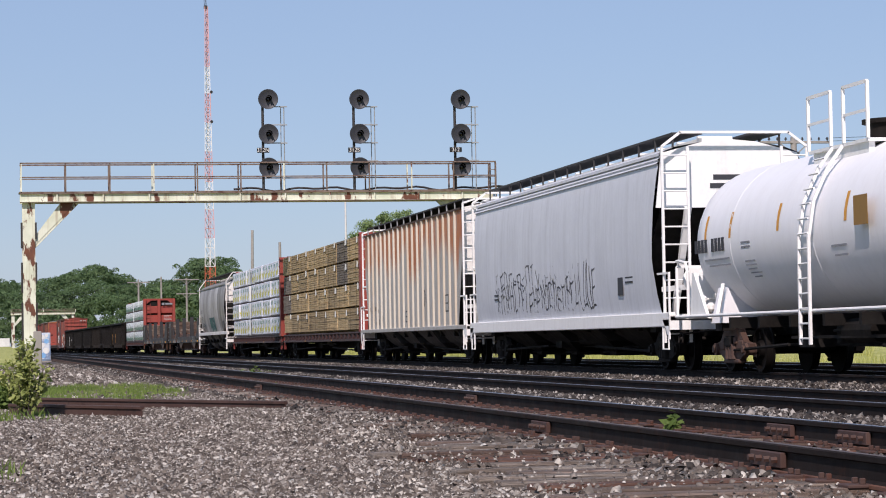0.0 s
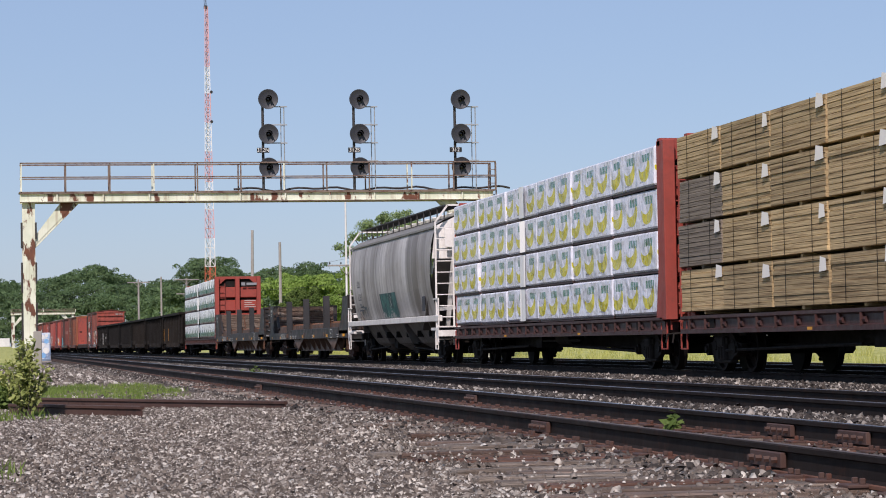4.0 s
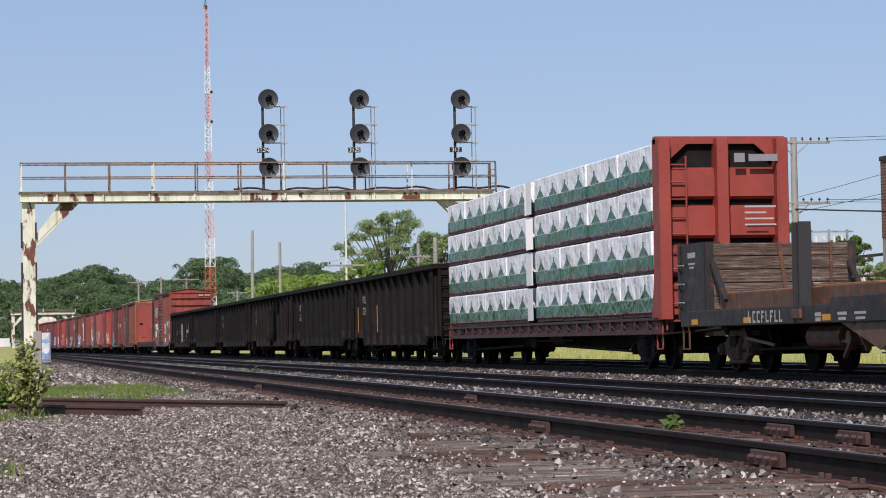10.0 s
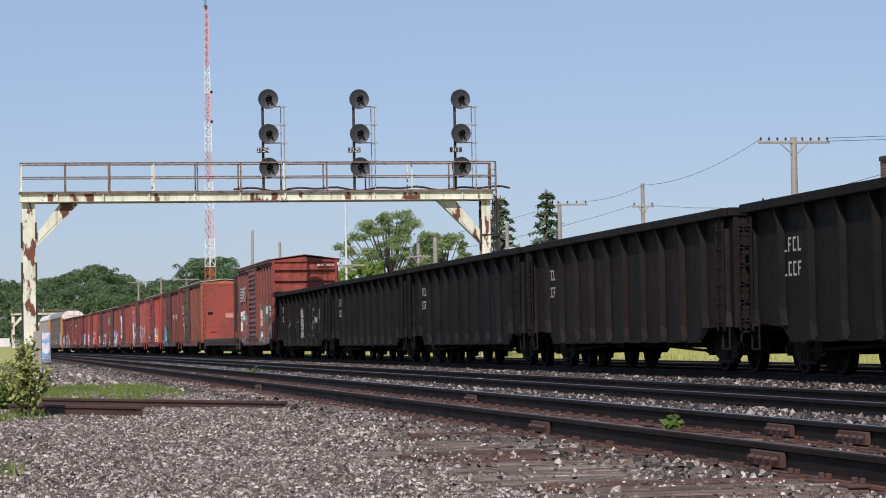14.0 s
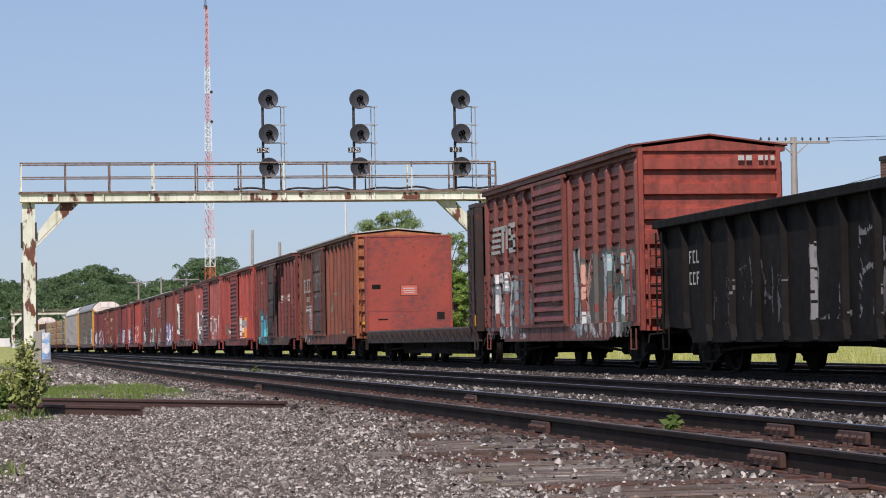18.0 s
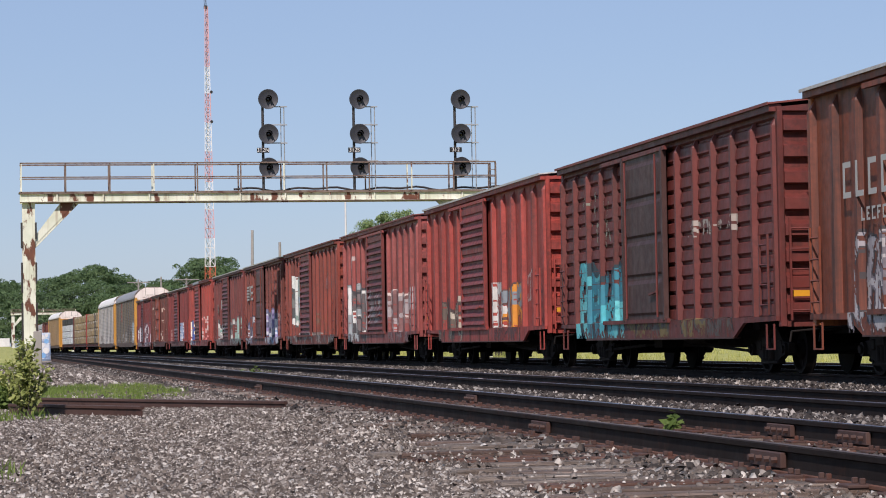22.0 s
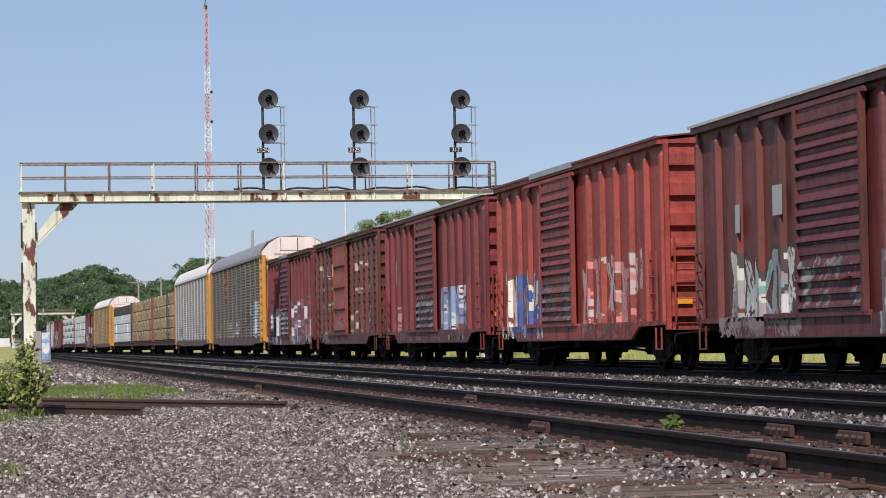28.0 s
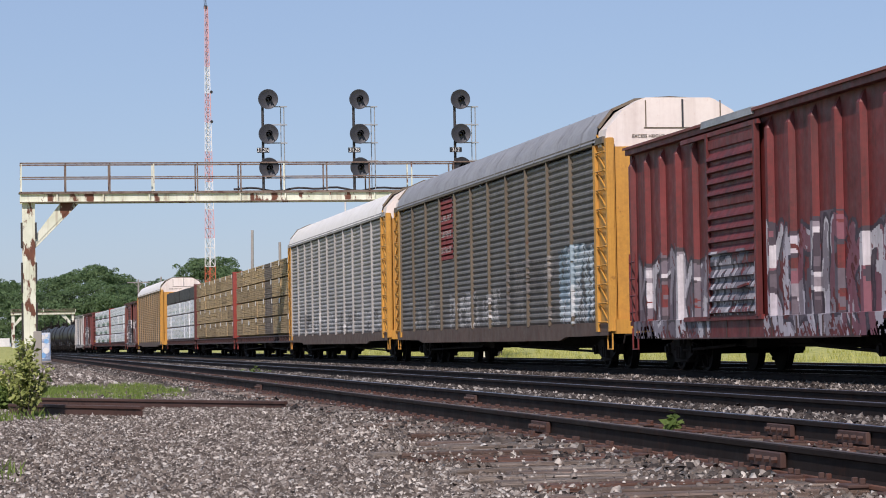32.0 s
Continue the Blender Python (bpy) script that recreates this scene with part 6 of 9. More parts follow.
# ---- covered hoppers ----
def hopper_car(front, rear, label, mat, frame_mat, sill_mat, prof, eave, peak, sill=(0.95, 1.16), ribs=0, bays=4, roof_mat=None, end_top=2.9, walk_h=0.0, under=None, cage=1.0, end_mat=None, rib_mat=None, board=(0.5, 1.12), bracket_mat=None, tags=(), cut=((0, 0), (9, 0))):
    """prof: (x, z) points of the near side from the sill to the eave."""
    car = thing("covered_hopper", label, "hopper car", group="freight train")
    L = rear - front
    e = L / 2
    running_gear(car, L + 1.6, e - 1.2, 0.6)
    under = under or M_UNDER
    for s in (-1, 1):
        fine = [(float(np.interp(z, [q[1] for q in prof], [abs(q[0]) for q in prof])), float(z)) for z in sorted({q[1] for q in prof} | {q[0] for q in cut if q[0] > prof[0][1]})]

        def inset(z):
            return float(np.interp(z, [q[0] for q in cut], [q[1] for q in cut]))
        sk = Mesh().sheet([[(s * x, math.copysign(max(0, abs(y) - (inset(z) if abs(y) == e else 0)), y), z) for x, z in fine] for y in (-e, -e * 0.5, 0, e * 0.5, e)])
        part("side_sheet", sk, mat, car, smooth=not ribs, fix=False)
        if ribs:
            for i in range(ribs + 1):
                y = -e + 0.08 + (L - 0.16) * i / ribs
                x0, x1 = s * abs(prof[0][0]), s * (abs(prof[0][0]) + 0.05)
                if abs(y) > e - inset(1.1):
                    continue
                part("side_rib", Mesh().prism([(x0, y - 0.085), (x1, y - 0.045), (x1, y + 0.045), (x0, y + 0.085)], prof[0][1] + 0.02, prof[-1][1] - 0.02, "z"), rib_mat or mat, car)
        part("side_sill", Mesh().cbox(min(s * 1.38, s * 1.52), max(s * 1.38, s * 1.52), -e - 0.75, e + 0.75, sill[0], sill[1], 0.015), sill_mat, car)
    # roof with hatches and running boards
    ex = abs(prof[-1][0])
    rf = Mesh().sheet([[(-ex - 0.05, y, eave - 0.06), (-ex - 0.05, y, eave), (-ex * 0.8, y, eave + (peak - eave) * 0.45), (-ex * 0.4, y, peak - 0.05), (0, y, peak), (ex * 0.4, y, peak - 0.05), (ex * 0.8, y, eave + (peak - eave) * 0.45), (ex + 0.05, y, eave), (ex + 0.05, y, eave - 0.06)] for y in (-e - 0.02, e + 0.02)])
    part("roof", rf, roof_mat or mat, car, fix=False)
    hat = Mesh().box(-0.32, 0.32, -e + 0.8, e - 0.8, peak, peak + 0.1)
    for i in range(12):
        y = -e + 1.0 + (L - 2.0) * i / 11
        hat.box(-0.36, 0.36, y - 0.05, y + 0.05, peak + 0.1, peak + 0.14)
    part("hatch", hat, frame_mat, car)
    for s in (-1, 1):
        bd = part("running_board", Mesh().box(min(s * board[0], s * board[1]), max(s * board[0], s * board[1]), -e + 0.15, e - 0.15, peak + 0.06 + walk_h, peak + 0.10 + walk_h), M_RUNGREY, car, "grey steel grating walkway")
        n = 14
        for i in range(n + 1):
            y = -e + 0.2 + (L - 0.4) * i / n
            part("bracket", Mesh().beam((s * (board[1] - 0.02), y, peak - 0.22), (s * (board[1] - 0.02), y, peak + 0.1 + walk_h), 0.035), bracket_mat or M_RUNGREY, bd)
    # ends: upper plate, sloping sheet below it, platform and ladders
    for s in (-1, 1):
        up = [(-abs(x), z) for x, z in prof if z >= end_top] + [(abs(x), z) for x, z in reversed(prof) if z >= end_top]
        lo = min(z for x, z in up)
        wx = max(abs(x) for x, z in up) - 0.02
        pts = [(-wx, lo)] + [(-ex, eave), (-ex * 0.4, peak - 0.05), (0, peak), (ex * 0.4, peak - 0.05), (ex, eave), (wx, lo)]
        part("end_sheet", Mesh().prism(pts, s * e - 0.02, s * e + 0.02), end_mat or mat, car)
        sl = Mesh().add([(-1.42, s * e, lo), (1.42, s * e, lo), (1.42, s * (e - 2.4), 1.0), (-1.42, s * (e - 2.4), 1.0), (-1.42, s * (e - 0.06), lo), (1.42, s * (e - 0.06), lo), (1.42, s * (e - 2.46), 1.0), (-1.42, s * (e - 2.46), 1.0)],
                        [(0, 1, 2, 3), (4, 5, 6, 7), (0, 1, 5, 4), (2, 3, 7, 6), (0, 3, 7, 4), (1, 2, 6, 5)])
        part("slope_sheet", sl, under, car)
        part("slope_brace", Mesh().beam((-0.9, s * (e + 0.1), lo), (-0.9, s * (e - 1.0), 1.1), 0.12).beam((0.9, s * (e + 0.1), lo), (0.9, s * (e - 1.0), 1.1), 0.12).beam((-1.4, s * e, 1.6), (-0.2, s * (e - 0.9), 1.7), 0.1), frame_mat, car)
        part("platform", Mesh().box(-1.5, 1.5, min(s * (e - 0.5), s * (e + 0.8)), max(s * (e - 0.5), s * (e + 0.8)), 0.98, 1.06).box(-1.52, 1.52, min(s * (e + 0.74), s * (e + 0.8)), max(s * (e + 0.74), s * (e + 0.8)), 0.8, 1.1), frame_mat, car)
        y = s * (e + 0.34)
        ladder(car, "end_ladder", -1.48, -1.48 + 0.52 * cage, y, y, 0.55, eave + 0.1, 11, frame_mat, 0.05)
        ladder(car, "end_ladder", 1.48, 0.96, y, y, 0.55, eave + 0.1, 11, frame_mat, 0.05)
        hand = Mesh().beam((-1.48, y, eave + 0.1), (-1.1, y, peak + 0.06 + walk_h), 0.05).beam((1.48, y, eave + 0.1), (1.1, y, peak + 0.06 + walk_h), 0.05).beam((-1.12, y, peak + 0.06 + walk_h), (1.12, y, peak + 0.06 + walk_h), 0.05)
        for zz in (2.6, eave):
            part("ladder_stay", Mesh().beam((-1.48, y, zz), (-1.4, s * e, zz), 0.05), frame_mat, car)
        part("grab_bar", Mesh().beam((-1.5, s * (e + 0.75), 1.9), (-1.5, s * (e - 0.05), 1.9), 0.04).beam((-1.5, s * (e + 0.75), 1.05), (-1.5, s * (e + 0.75), 1.92), 0.04), frame_mat, car)
        part("handrail", hand, frame_mat, car)
        part("brake_wheel", Mesh().lathe((-0.55, s * (e + 0.6), 2.0), (-0.55, s * (e + 0.66), 2.0), [(0, 0.24), (0.5, 0.28), (1, 0.24)], 16).box(-0.75, -0.35, min(s * (e + 0.35), s * (e + 0.6)), max(s * (e + 0.35), s * (e + 0.6)), 1.1, 1.9), frame_mat, car)
        part("corner_brace", Mesh().prism([(s * (e + 0.75), 0.62), (s * (e + 0.75), 1.0), (s * (e + 0.3), 1.0)], -1.52, -1.49, "x"), frame_mat, car)
        part("air_reservoir", Mesh().cyl((0.1, s * (e - 0.1), 1.35), (1.0, s * (e - 0.1), 1.35), 0.22, 14), frame_mat, car)
    # discharge bays
    w = (L - 3.4) / bays
    for i in range(bays):
        c = -e + 1.7 + w * (i + 0.5)
        b = Mesh()
        for q, (hx, hy, z) in enumerate(((1.36, w * 0.49, sill[0] + 0.12), (0.95, w * 0.28, 0.62), (0.55, w * 0.12, 0.34))):
            b.v += [(-hx, c - hy, z), (hx, c - hy, z), (hx, c + hy, z), (-hx, c + hy, z)]
        for q in (0, 4):
            b.f += [(q + k, q + (k + 1) % 4, q + 4 + (k + 1) % 4, q + 4 + k) for k in range(4)]
        b.f.append((8, 9, 10, 11))
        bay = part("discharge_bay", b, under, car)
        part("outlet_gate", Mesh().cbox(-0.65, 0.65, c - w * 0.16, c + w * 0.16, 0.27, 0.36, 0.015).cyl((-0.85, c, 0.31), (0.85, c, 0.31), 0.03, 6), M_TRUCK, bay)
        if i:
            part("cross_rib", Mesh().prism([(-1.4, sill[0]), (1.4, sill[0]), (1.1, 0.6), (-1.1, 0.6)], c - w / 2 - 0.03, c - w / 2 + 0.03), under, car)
    corner_steps(car, e + 0.8, 1.5, frame_mat, 0.95)
    SKINS[car.name] = (lambda y, z: np.interp(z, [q[1] for q in prof], [abs(q[0]) for q in prof]) + 0 * y, [], [q[1] for q in prof])
    for tg in tags:
        graffiti(car, *tg)
    return place(car, front, rear)


# ---- gondolas ----
def gondola(front, rear, label, mat, n_ribs=11, H=2.9, marks=(), scrap=None, stripe=(), tags=()):
    car = thing("gondola", label, "gondola car", group="gondolas of the train")
    L = rear - front
    e, hw, pw = L / 2, 1.55, 1.45
    running_gear(car, L, e - 1.8, 0.6)
    for s in (-1, 1):
        out = [(-e + 0.05, 0.88), (-e + 1.6, 0.80), (-e + 2.1, 0.56), (e - 2.1, 0.56), (e - 1.6, 0.80), (e - 0.05, 0.88), (e - 0.05, H - 0.1), (-e + 0.05, H - 0.1)]
        part("side_wall", Mesh().prism(out, s * pw, s * (pw - 0.03), "x"), mat, car)
        part("top_chord", Mesh().cbox(min(s * (pw - 0.04), s * (hw + 0.09)), max(s * (pw - 0.04), s * (hw + 0.09)), -e, e, H - 0.13, H + 0.03, 0.015), mat, car)
        part("side_sill", Mesh().box(min(s * (pw - 0.05), s * (pw + 0.035)), max(s * (pw - 0.05), s * (pw + 0.035)), -e + 2.1, e - 2.1, 0.55, 0.64), mat, car)
        for i in range(n_ribs + 1):
            y = -e + 0.3 + (L - 0.6) * i / n_ribs
            zb = 0.58 if abs(y) < e - 2.1 else 0.82
            x0, x1 = s * pw, s * hw
            # a narrow pressed rib that flares out at the chord, with a gusset foot
            ms = Mesh().add([(x0, y - 0.09, zb), (x1, y - 0.05, zb), (x1, y + 0.05, zb), (x0, y + 0.09, zb),
                             (x0, y - 0.09, H - 0.45), (x1, y - 0.05, H - 0.45), (x1, y + 0.05, H - 0.45), (x0, y + 0.09, H - 0.45),
                             (x0, y - 0.05, H - 0.13), (x1 + s * 0.06, y - 0.03, H - 0.13), (x1 + s * 0.06, y + 0.03, H - 0.13), (x0, y + 0.05, H - 0.13)],
                            [(0, 1, 5, 4), (1, 2, 6, 5), (2, 3, 7, 6), (4, 5, 9, 8), (5, 6, 10, 9), (6, 7, 11, 10), (0, 3, 2, 1), (8, 9, 10, 11)])
            ms.add([(x1 + s * 0.012, y - 0.16, zb), (x1 + s * 0.012, y + 0.16, zb), (x1 + s * 0.012, y + 0.05, zb + 0.3), (x1 + s * 0.012, y - 0.05, zb + 0.3),
                    (x0, y - 0.18, zb), (x0, y + 0.18, zb), (x0, y + 0.07, zb + 0.32), (x0, y - 0.07, zb + 0.32)], [(0, 1, 2, 3), (0, 3, 7, 4), (1, 5, 6, 2), (2, 6, 7, 3), (0, 4, 5, 1)])
            part("side_rib", ms, mat, car)
        for q in (-1, 1):
            y = q * (e - 0.32)
            ladder(car, "side_ladder", s * (hw + 0.05), s * (hw + 0.05), y - 0.2, y + 0.2, 0.75, H - 0.2, 6, mat, 0.03)
    for s in (-1, 1):
        end_plate("end_wall", car, s * (e - 0.05), s, 1.45, 0.8, H - 0.05, 6, mat, 0.1)
        part("end_chord", Mesh().cbox(-1.55, 1.55, min(s * (e - 0.08), s * (e + 0.1)), max(s * (e - 0.08), s * (e + 0.1)), H - 0.12, H + 0.035, 0.015), mat, car)
        ladder(car, "end_ladder", -1.4, -0.95, s * (e + 0.18), s * (e + 0.18), 0.75, H - 0.2, 6, mat, 0.03)
        part("brake_step", Mesh().box(-0.8, 0.4, min(s * e, s * (e + 0.35)), max(s * e, s * (e + 0.35)), 1.0, 1.04), M_RUNGREY, car)
    part("floor", Mesh().box(-1.43, 1.43, -e + 0.1, e - 0.1, 0.92, 0.98), mat, car)
    corner_steps(car, e, 1.5, mat)
    for (y, z, cnt, h) in marks:
        lettered(car, -pw - 0.002, y, z, cnt, h, M_MARK, 0.15)
    for y in stripe:
        part("reflector", Mesh().box(-hw - 0.006, -hw - 0.001, y - 0.05, y + 0.05, 1.0, 1.9), M_YELLOW, car)
    if scrap:
        rng = random.Random(scrap)
        sc = Mesh()
        for i in range(26):
            y, x = rng.uniform(-e + 0.6, e - 0.6), rng.uniform(-1.0, 1.0)
            sc.add([(x + 0.4 * math.cos(a) * rng.uniform(0.5, 1.2), y + 0.5 * math.sin(a) * rng.uniform(0.5, 1.2), H - 0.15) for a in (0, 1.3, 2.5, 3.8, 5.1)] + [(x, y, H + 0.08)], [(0, 1, 5), (1, 2, 5), (2, 3, 5), (3, 4, 5), (4, 0, 5), (4, 3, 2, 1, 0)])
        part("load", sc, M_WHITE, car, "pale rubble load")
    posts = [-e + 0.3 + (L - 0.6) * i / n_ribs for i in range(n_ribs + 1)]

    def skin(y, z):
        x = np.full(np.broadcast(y, z).shape, pw)
        for c in posts:
            x = np.maximum(x, np.where(z < H - 0.45, np.interp(np.abs(y - c), [0.05, 0.09], [hw, pw]), 0.0))
        return x
    SKINS[car.name] = (skin, [c + k for c in posts for k in (-0.09, -0.05, 0.05, 0.09)], [])
    for tg in tags:
        graffiti(car, *tg)
    return place(car, front, rear)


# ---- tank cars ----
M_MARKGREY = plain("stencil_grey", C(130, 132, 138), 0.7, 0, 0.15, 12, 0)

def tank_car(front, rear, label, mat, steel, far=False, r=1.43, zc=2.38):
    car = thing("tank_car", label, "tank car", group="freight train")
    L = rear - front
    e = L / 2 - 0.5
    running_gear(car, L, L / 2 - 2.0, 0.6, brown=not far)
    prof = [(0.0, 0.25), (0.006, 0.8), (0.02, 1.2), (0.045, 1.42), (0.07, r), (0.93, r), (0.955, 1.42), (0.98, 1.2), (0.994, 0.8), (1.0, 0.25)]
    part("tank", Mesh().lathe((0, -e, zc), (0, e, zc), prof, 40), mat, car, smooth=True)
    for y in (-e * 0.62, 0.0, e * 0.62):
        part("weld_band", Mesh().lathe((0, y - 0.03, zc), (0, y + 0.03, zc), [(0, r), (0.2, r + 0.006), (0.8, r + 0.006), (1, r)], 40), mat, car, smooth=True)
    for s in (-1, 1):
        part("saddle", Mesh().prism([(-1.35, 0.9), (1.35, 0.9), (1.2, 1.55), (0.6, 1.18), (-0.6, 1.18), (-1.2, 1.55)], s * (e - 1.5) - 0.3, s * (e - 1.5) + 0.3), mat, car)
        part("end_platform", Mesh().box(-1.5, 1.5, min(s * e, s * (L / 2)), max(s * e, s * (L / 2)), 1.0, 1.06), steel, car)
        for x0, x1 in ((-1.5, -0.9), (1.5, 0.9)):
            part("end_railing", Mesh().beam((x0, s * L / 2, 1.05), (x0, s * L / 2, 2.0), 0.045).beam((x0, s * L / 2, 2.0), (x1, s * L / 2, 2.0), 0.045).beam((x1, s * L / 2, 2.0), (x1, s * L / 2, 1.05), 0.045), steel, car)
        part("side_sill", Mesh().cyl((s * 1.52, -L / 2, 1.04), (s * 1.52, L / 2, 1.04), 0.03, 8), steel, car)
        ladder(car, "corner_ladder", s * 1.52, s * 1.52, -L / 2 + 0.1, -L / 2 + 0.55, 0.45, 1.05, 2, steel, 0.04)
        for y in (-e * 0.75, e * 0.7):
            part("sill_brace", Mesh().beam((s * 1.5, y, 1.05), (s * 1.28, y + 0.35, 1.6), 0.06), steel, car)
    if not far:
        y = L / 2
        part("brake_stand", Mesh().cbox(-1.35, -0.85, y - 0.35, y - 0.1, 1.06, 2.0, 0.03).cyl((-1.1, y - 0.1, 1.75), (-1.1, y + 0.02, 1.75), 0.03, 8), steel, car, "white brake housing")
        part("brake_wheel", Mesh().lathe((-1.1, y + 0.02, 1.75), (-1.1, y + 0.06, 1.75), [(0, 0.22), (0.5, 0.27), (1, 0.22)], 18), steel, car)
        pts = [(-1.5, y - 0.75, 1.06), (-1.5, y - 0.75, 1.85), (-1.5, y - 0.6, 2.05), (-1.5, y - 0.2, 2.1), (-1.5, y + 0.0, 2.1)]
        hr = Mesh()
        for a, b in zip(pts, pts[1:]):
            hr.cyl(a, b, 0.03, 8)
        part("curved_handrail", hr, steel, car)
        for dy, z, q in ((-0.6, 1.2, 0.12), (-0.95, 1.16, 0.1), (-0.75, 1.36, 0.07), (-1.2, 1.2, 0.09)):
            part("valve", Mesh().lathe((-1.2, y + dy, z - q), (-1.2, y + dy, z + q), [(0, q * 0.5), (0.3, q), (0.7, q), (1, q * 0.4)], 12).cyl((-1.45, y + dy, z), (-0.95, y + dy, z), q * 0.35, 8), steel, car)
        for s in (-1, 1):
            part("bolster_brace", Mesh().prism([(y - 0.8, 1.0), (y - 1.9, 1.0), (y - 1.05, 1.85), (y - 0.95, 1.85)], s * 1.42, s * 1.48, "x"), steel, car)
    # side ladders, top platform with railing, manway
    for s in (-1, 1):
        ms = Mesh()
        for dy in (-0.24, 0.24):
            pts = [(s * 1.56, dy, 0.5), (s * 1.56, dy, 2.2), (s * 1.46, dy, 2.8), (s * 1.2, dy, 3.35), (s * 0.95, dy, 3.68)]
            for a, b in zip(pts, pts[1:]):
                ms.beam(a, b, 0.05)
        for i in range(13):
            z = 0.6 + i * 0.24
            x = 1.57 if z < 2.4 else 1.57 - (z - 2.4) ** 1.6 * 0.28
            ms.cyl((s * x, -0.24, z), (s * x, 0.24, z), 0.018, 6)
        part("ladder", ms, steel, car)
    pf = part("top_platform", Mesh().box(-0.95, 0.95, -1.4, 1.4, 3.66, 3.71).box(-0.9, -0.8, -1.3, 1.3, 3.4, 3.66).box(0.8, 0.9, -1.3, 1.3, 3.4, 3.66), steel, car)
    for x in (-0.95, 0.95):
        for y in (-1.4, -0.3, 0.3, 1.4):
            part("railing_post", Mesh().beam((x, y, 3.71), (x, y, 4.6), 0.05), steel, pf)
        part("railing", Mesh().beam((x, -1.4, 4.6), (x, -0.3, 4.6), 0.05).beam((x, 0.3, 4.6), (x, 1.4, 4.6), 0.05).beam((x, -1.4, 4.15), (x, -0.3, 4.15), 0.04).beam((x, 0.3, 4.15), (x, 1.4, 4.15), 0.04), steel, pf)
    part("manway", Mesh().cyl((0, 0, 3.7), (0, 0, 4.05), 0.42, 20).cyl((0, 0, 4.05), (0, 0, 4.12), 0.5, 20).cyl((0.0, -0.9, 3.7), (0, -0.9, 4.25), 0.16, 12), M_TRUCK if not far else steel, car, "dark valve housing and manway")
    if not far:
        for k, (y, z) in enumerate(((-4.6, 2.7), (-1.6, 2.75), (1.7, 2.75), (4.4, 2.7), (5.9, 2.9))):
            part("reflector", Mesh().add([(-r * math.cos(a) - 0.005, y + d, zc + r * math.sin(a)) for d in (-0.06, 0.06) for a in (0.02, 0.13, 0.24, 0.35)], [(0, 1, 5, 4), (1, 2, 6, 5), (2, 3, 7, 6)]), M_YELLOW, car)
        part("placard", Mesh().box(-1.55, -1.545, -2.9, -2.3, 2.3, 2.75), plain("placard_ochre", C(150, 112, 50), 0.6), car, "ochre placard board")
        for (y, z, w, h) in ((5.6, 2.32, 1.9, 0.24), (5.3, 2.06, 1.5, 0.028), (5.2, 1.95, 1.3, 0.028), (3.5, 2.3, 0.5, 0.028), (3.5, 2.22, 0.5, 0.028), (3.4, 1.97, 0.55, 0.022), (3.4, 1.90, 0.6, 0.022), (3.4, 1.83, 0.5, 0.022), (3.3, 1.76, 0.6, 0.022), (3.3, 1.69, 0.4, 0.022), (-1.2, 1.9, 0.6, 0.028), (-1.2, 2.05, 0.7, 0.028)):
            x = -math.sqrt(max(0, r * r - (z - zc) ** 2)) - 0.004
            if h > 0.1:
                for i in range(9):
                    if i != 4:
                        c = y + 0.9 - i * 0.21
                        part("stencil", Mesh().box(x - 0.006, x + 0.01, c - 0.07, c + 0.07, z - h / 2, z + h / 2), M_MARKDK, car)
            else:
                part("stencil", Mesh().box(x - 0.003, x + 0.01, y - w / 2, y + w / 2, z - h / 2, z + h / 2), M_MARKGREY, car)
    return place(car, front, rear)


# ---- black stake flats with timber-lined bulkheads ----
M_FLAT = weathered("flat_black_paint", C(29, 28, 28), rust=0.45, streak=0.3, fade=0.15, rustcol=C(84, 52, 34), dirtcol=C(52, 42, 36))
M_FLAT_RUST = weathered("rusty_black_steel", C(92, 60, 40), rust=0.5, streak=0.5, fade=0.2, rustcol=C(134, 78, 42), dirtcol=C(44, 36, 31))
M_STAKE = weathered("stake_black_paint", C(38, 38, 40), rust=0.12, streak=0.3, fade=0.2, rustcol=C(70, 48, 38), dirtcol=C(26, 25, 25))
n = Nodes("old_timber", 0.92)
tone = n.ramp(n.t.nodes.new("ShaderNodeObjectInfo").outputs["Random"], [(0.0, C(116, 98, 86)), (0.4, C(138, 122, 108)), (0.7, C(100, 82, 72)), (1.0, C(126, 104, 90))]).outputs["Color"]
grain = n.step(n.noise(2.2, 6, (0.7, 10, 14), rough=0.72), 0.38, 0.6)
tone = n.mix(n.step(n.noise(1.5, 5, (1, 3, 3)), 0.5, 0.68), tone, C(160, 150, 138))
n.color(n.mix(grain, n.mix(1.0, tone, (0.38, 0.33, 0.3, 1), "MULTIPLY"), tone))
n.bump(grain, 0.8, 0.03)
M_TIMBER = n.m
M_DECKWOOD = weathered("rusty_deck_boards", C(152, 94, 54), rust=0.35, streak=0.2, fade=0.2, rough=0.9)
M_BROWN_UNDER = weathered("brown_fishbelly", C(100, 72, 54), rust=0.4, streak=0.4, fade=0.2)


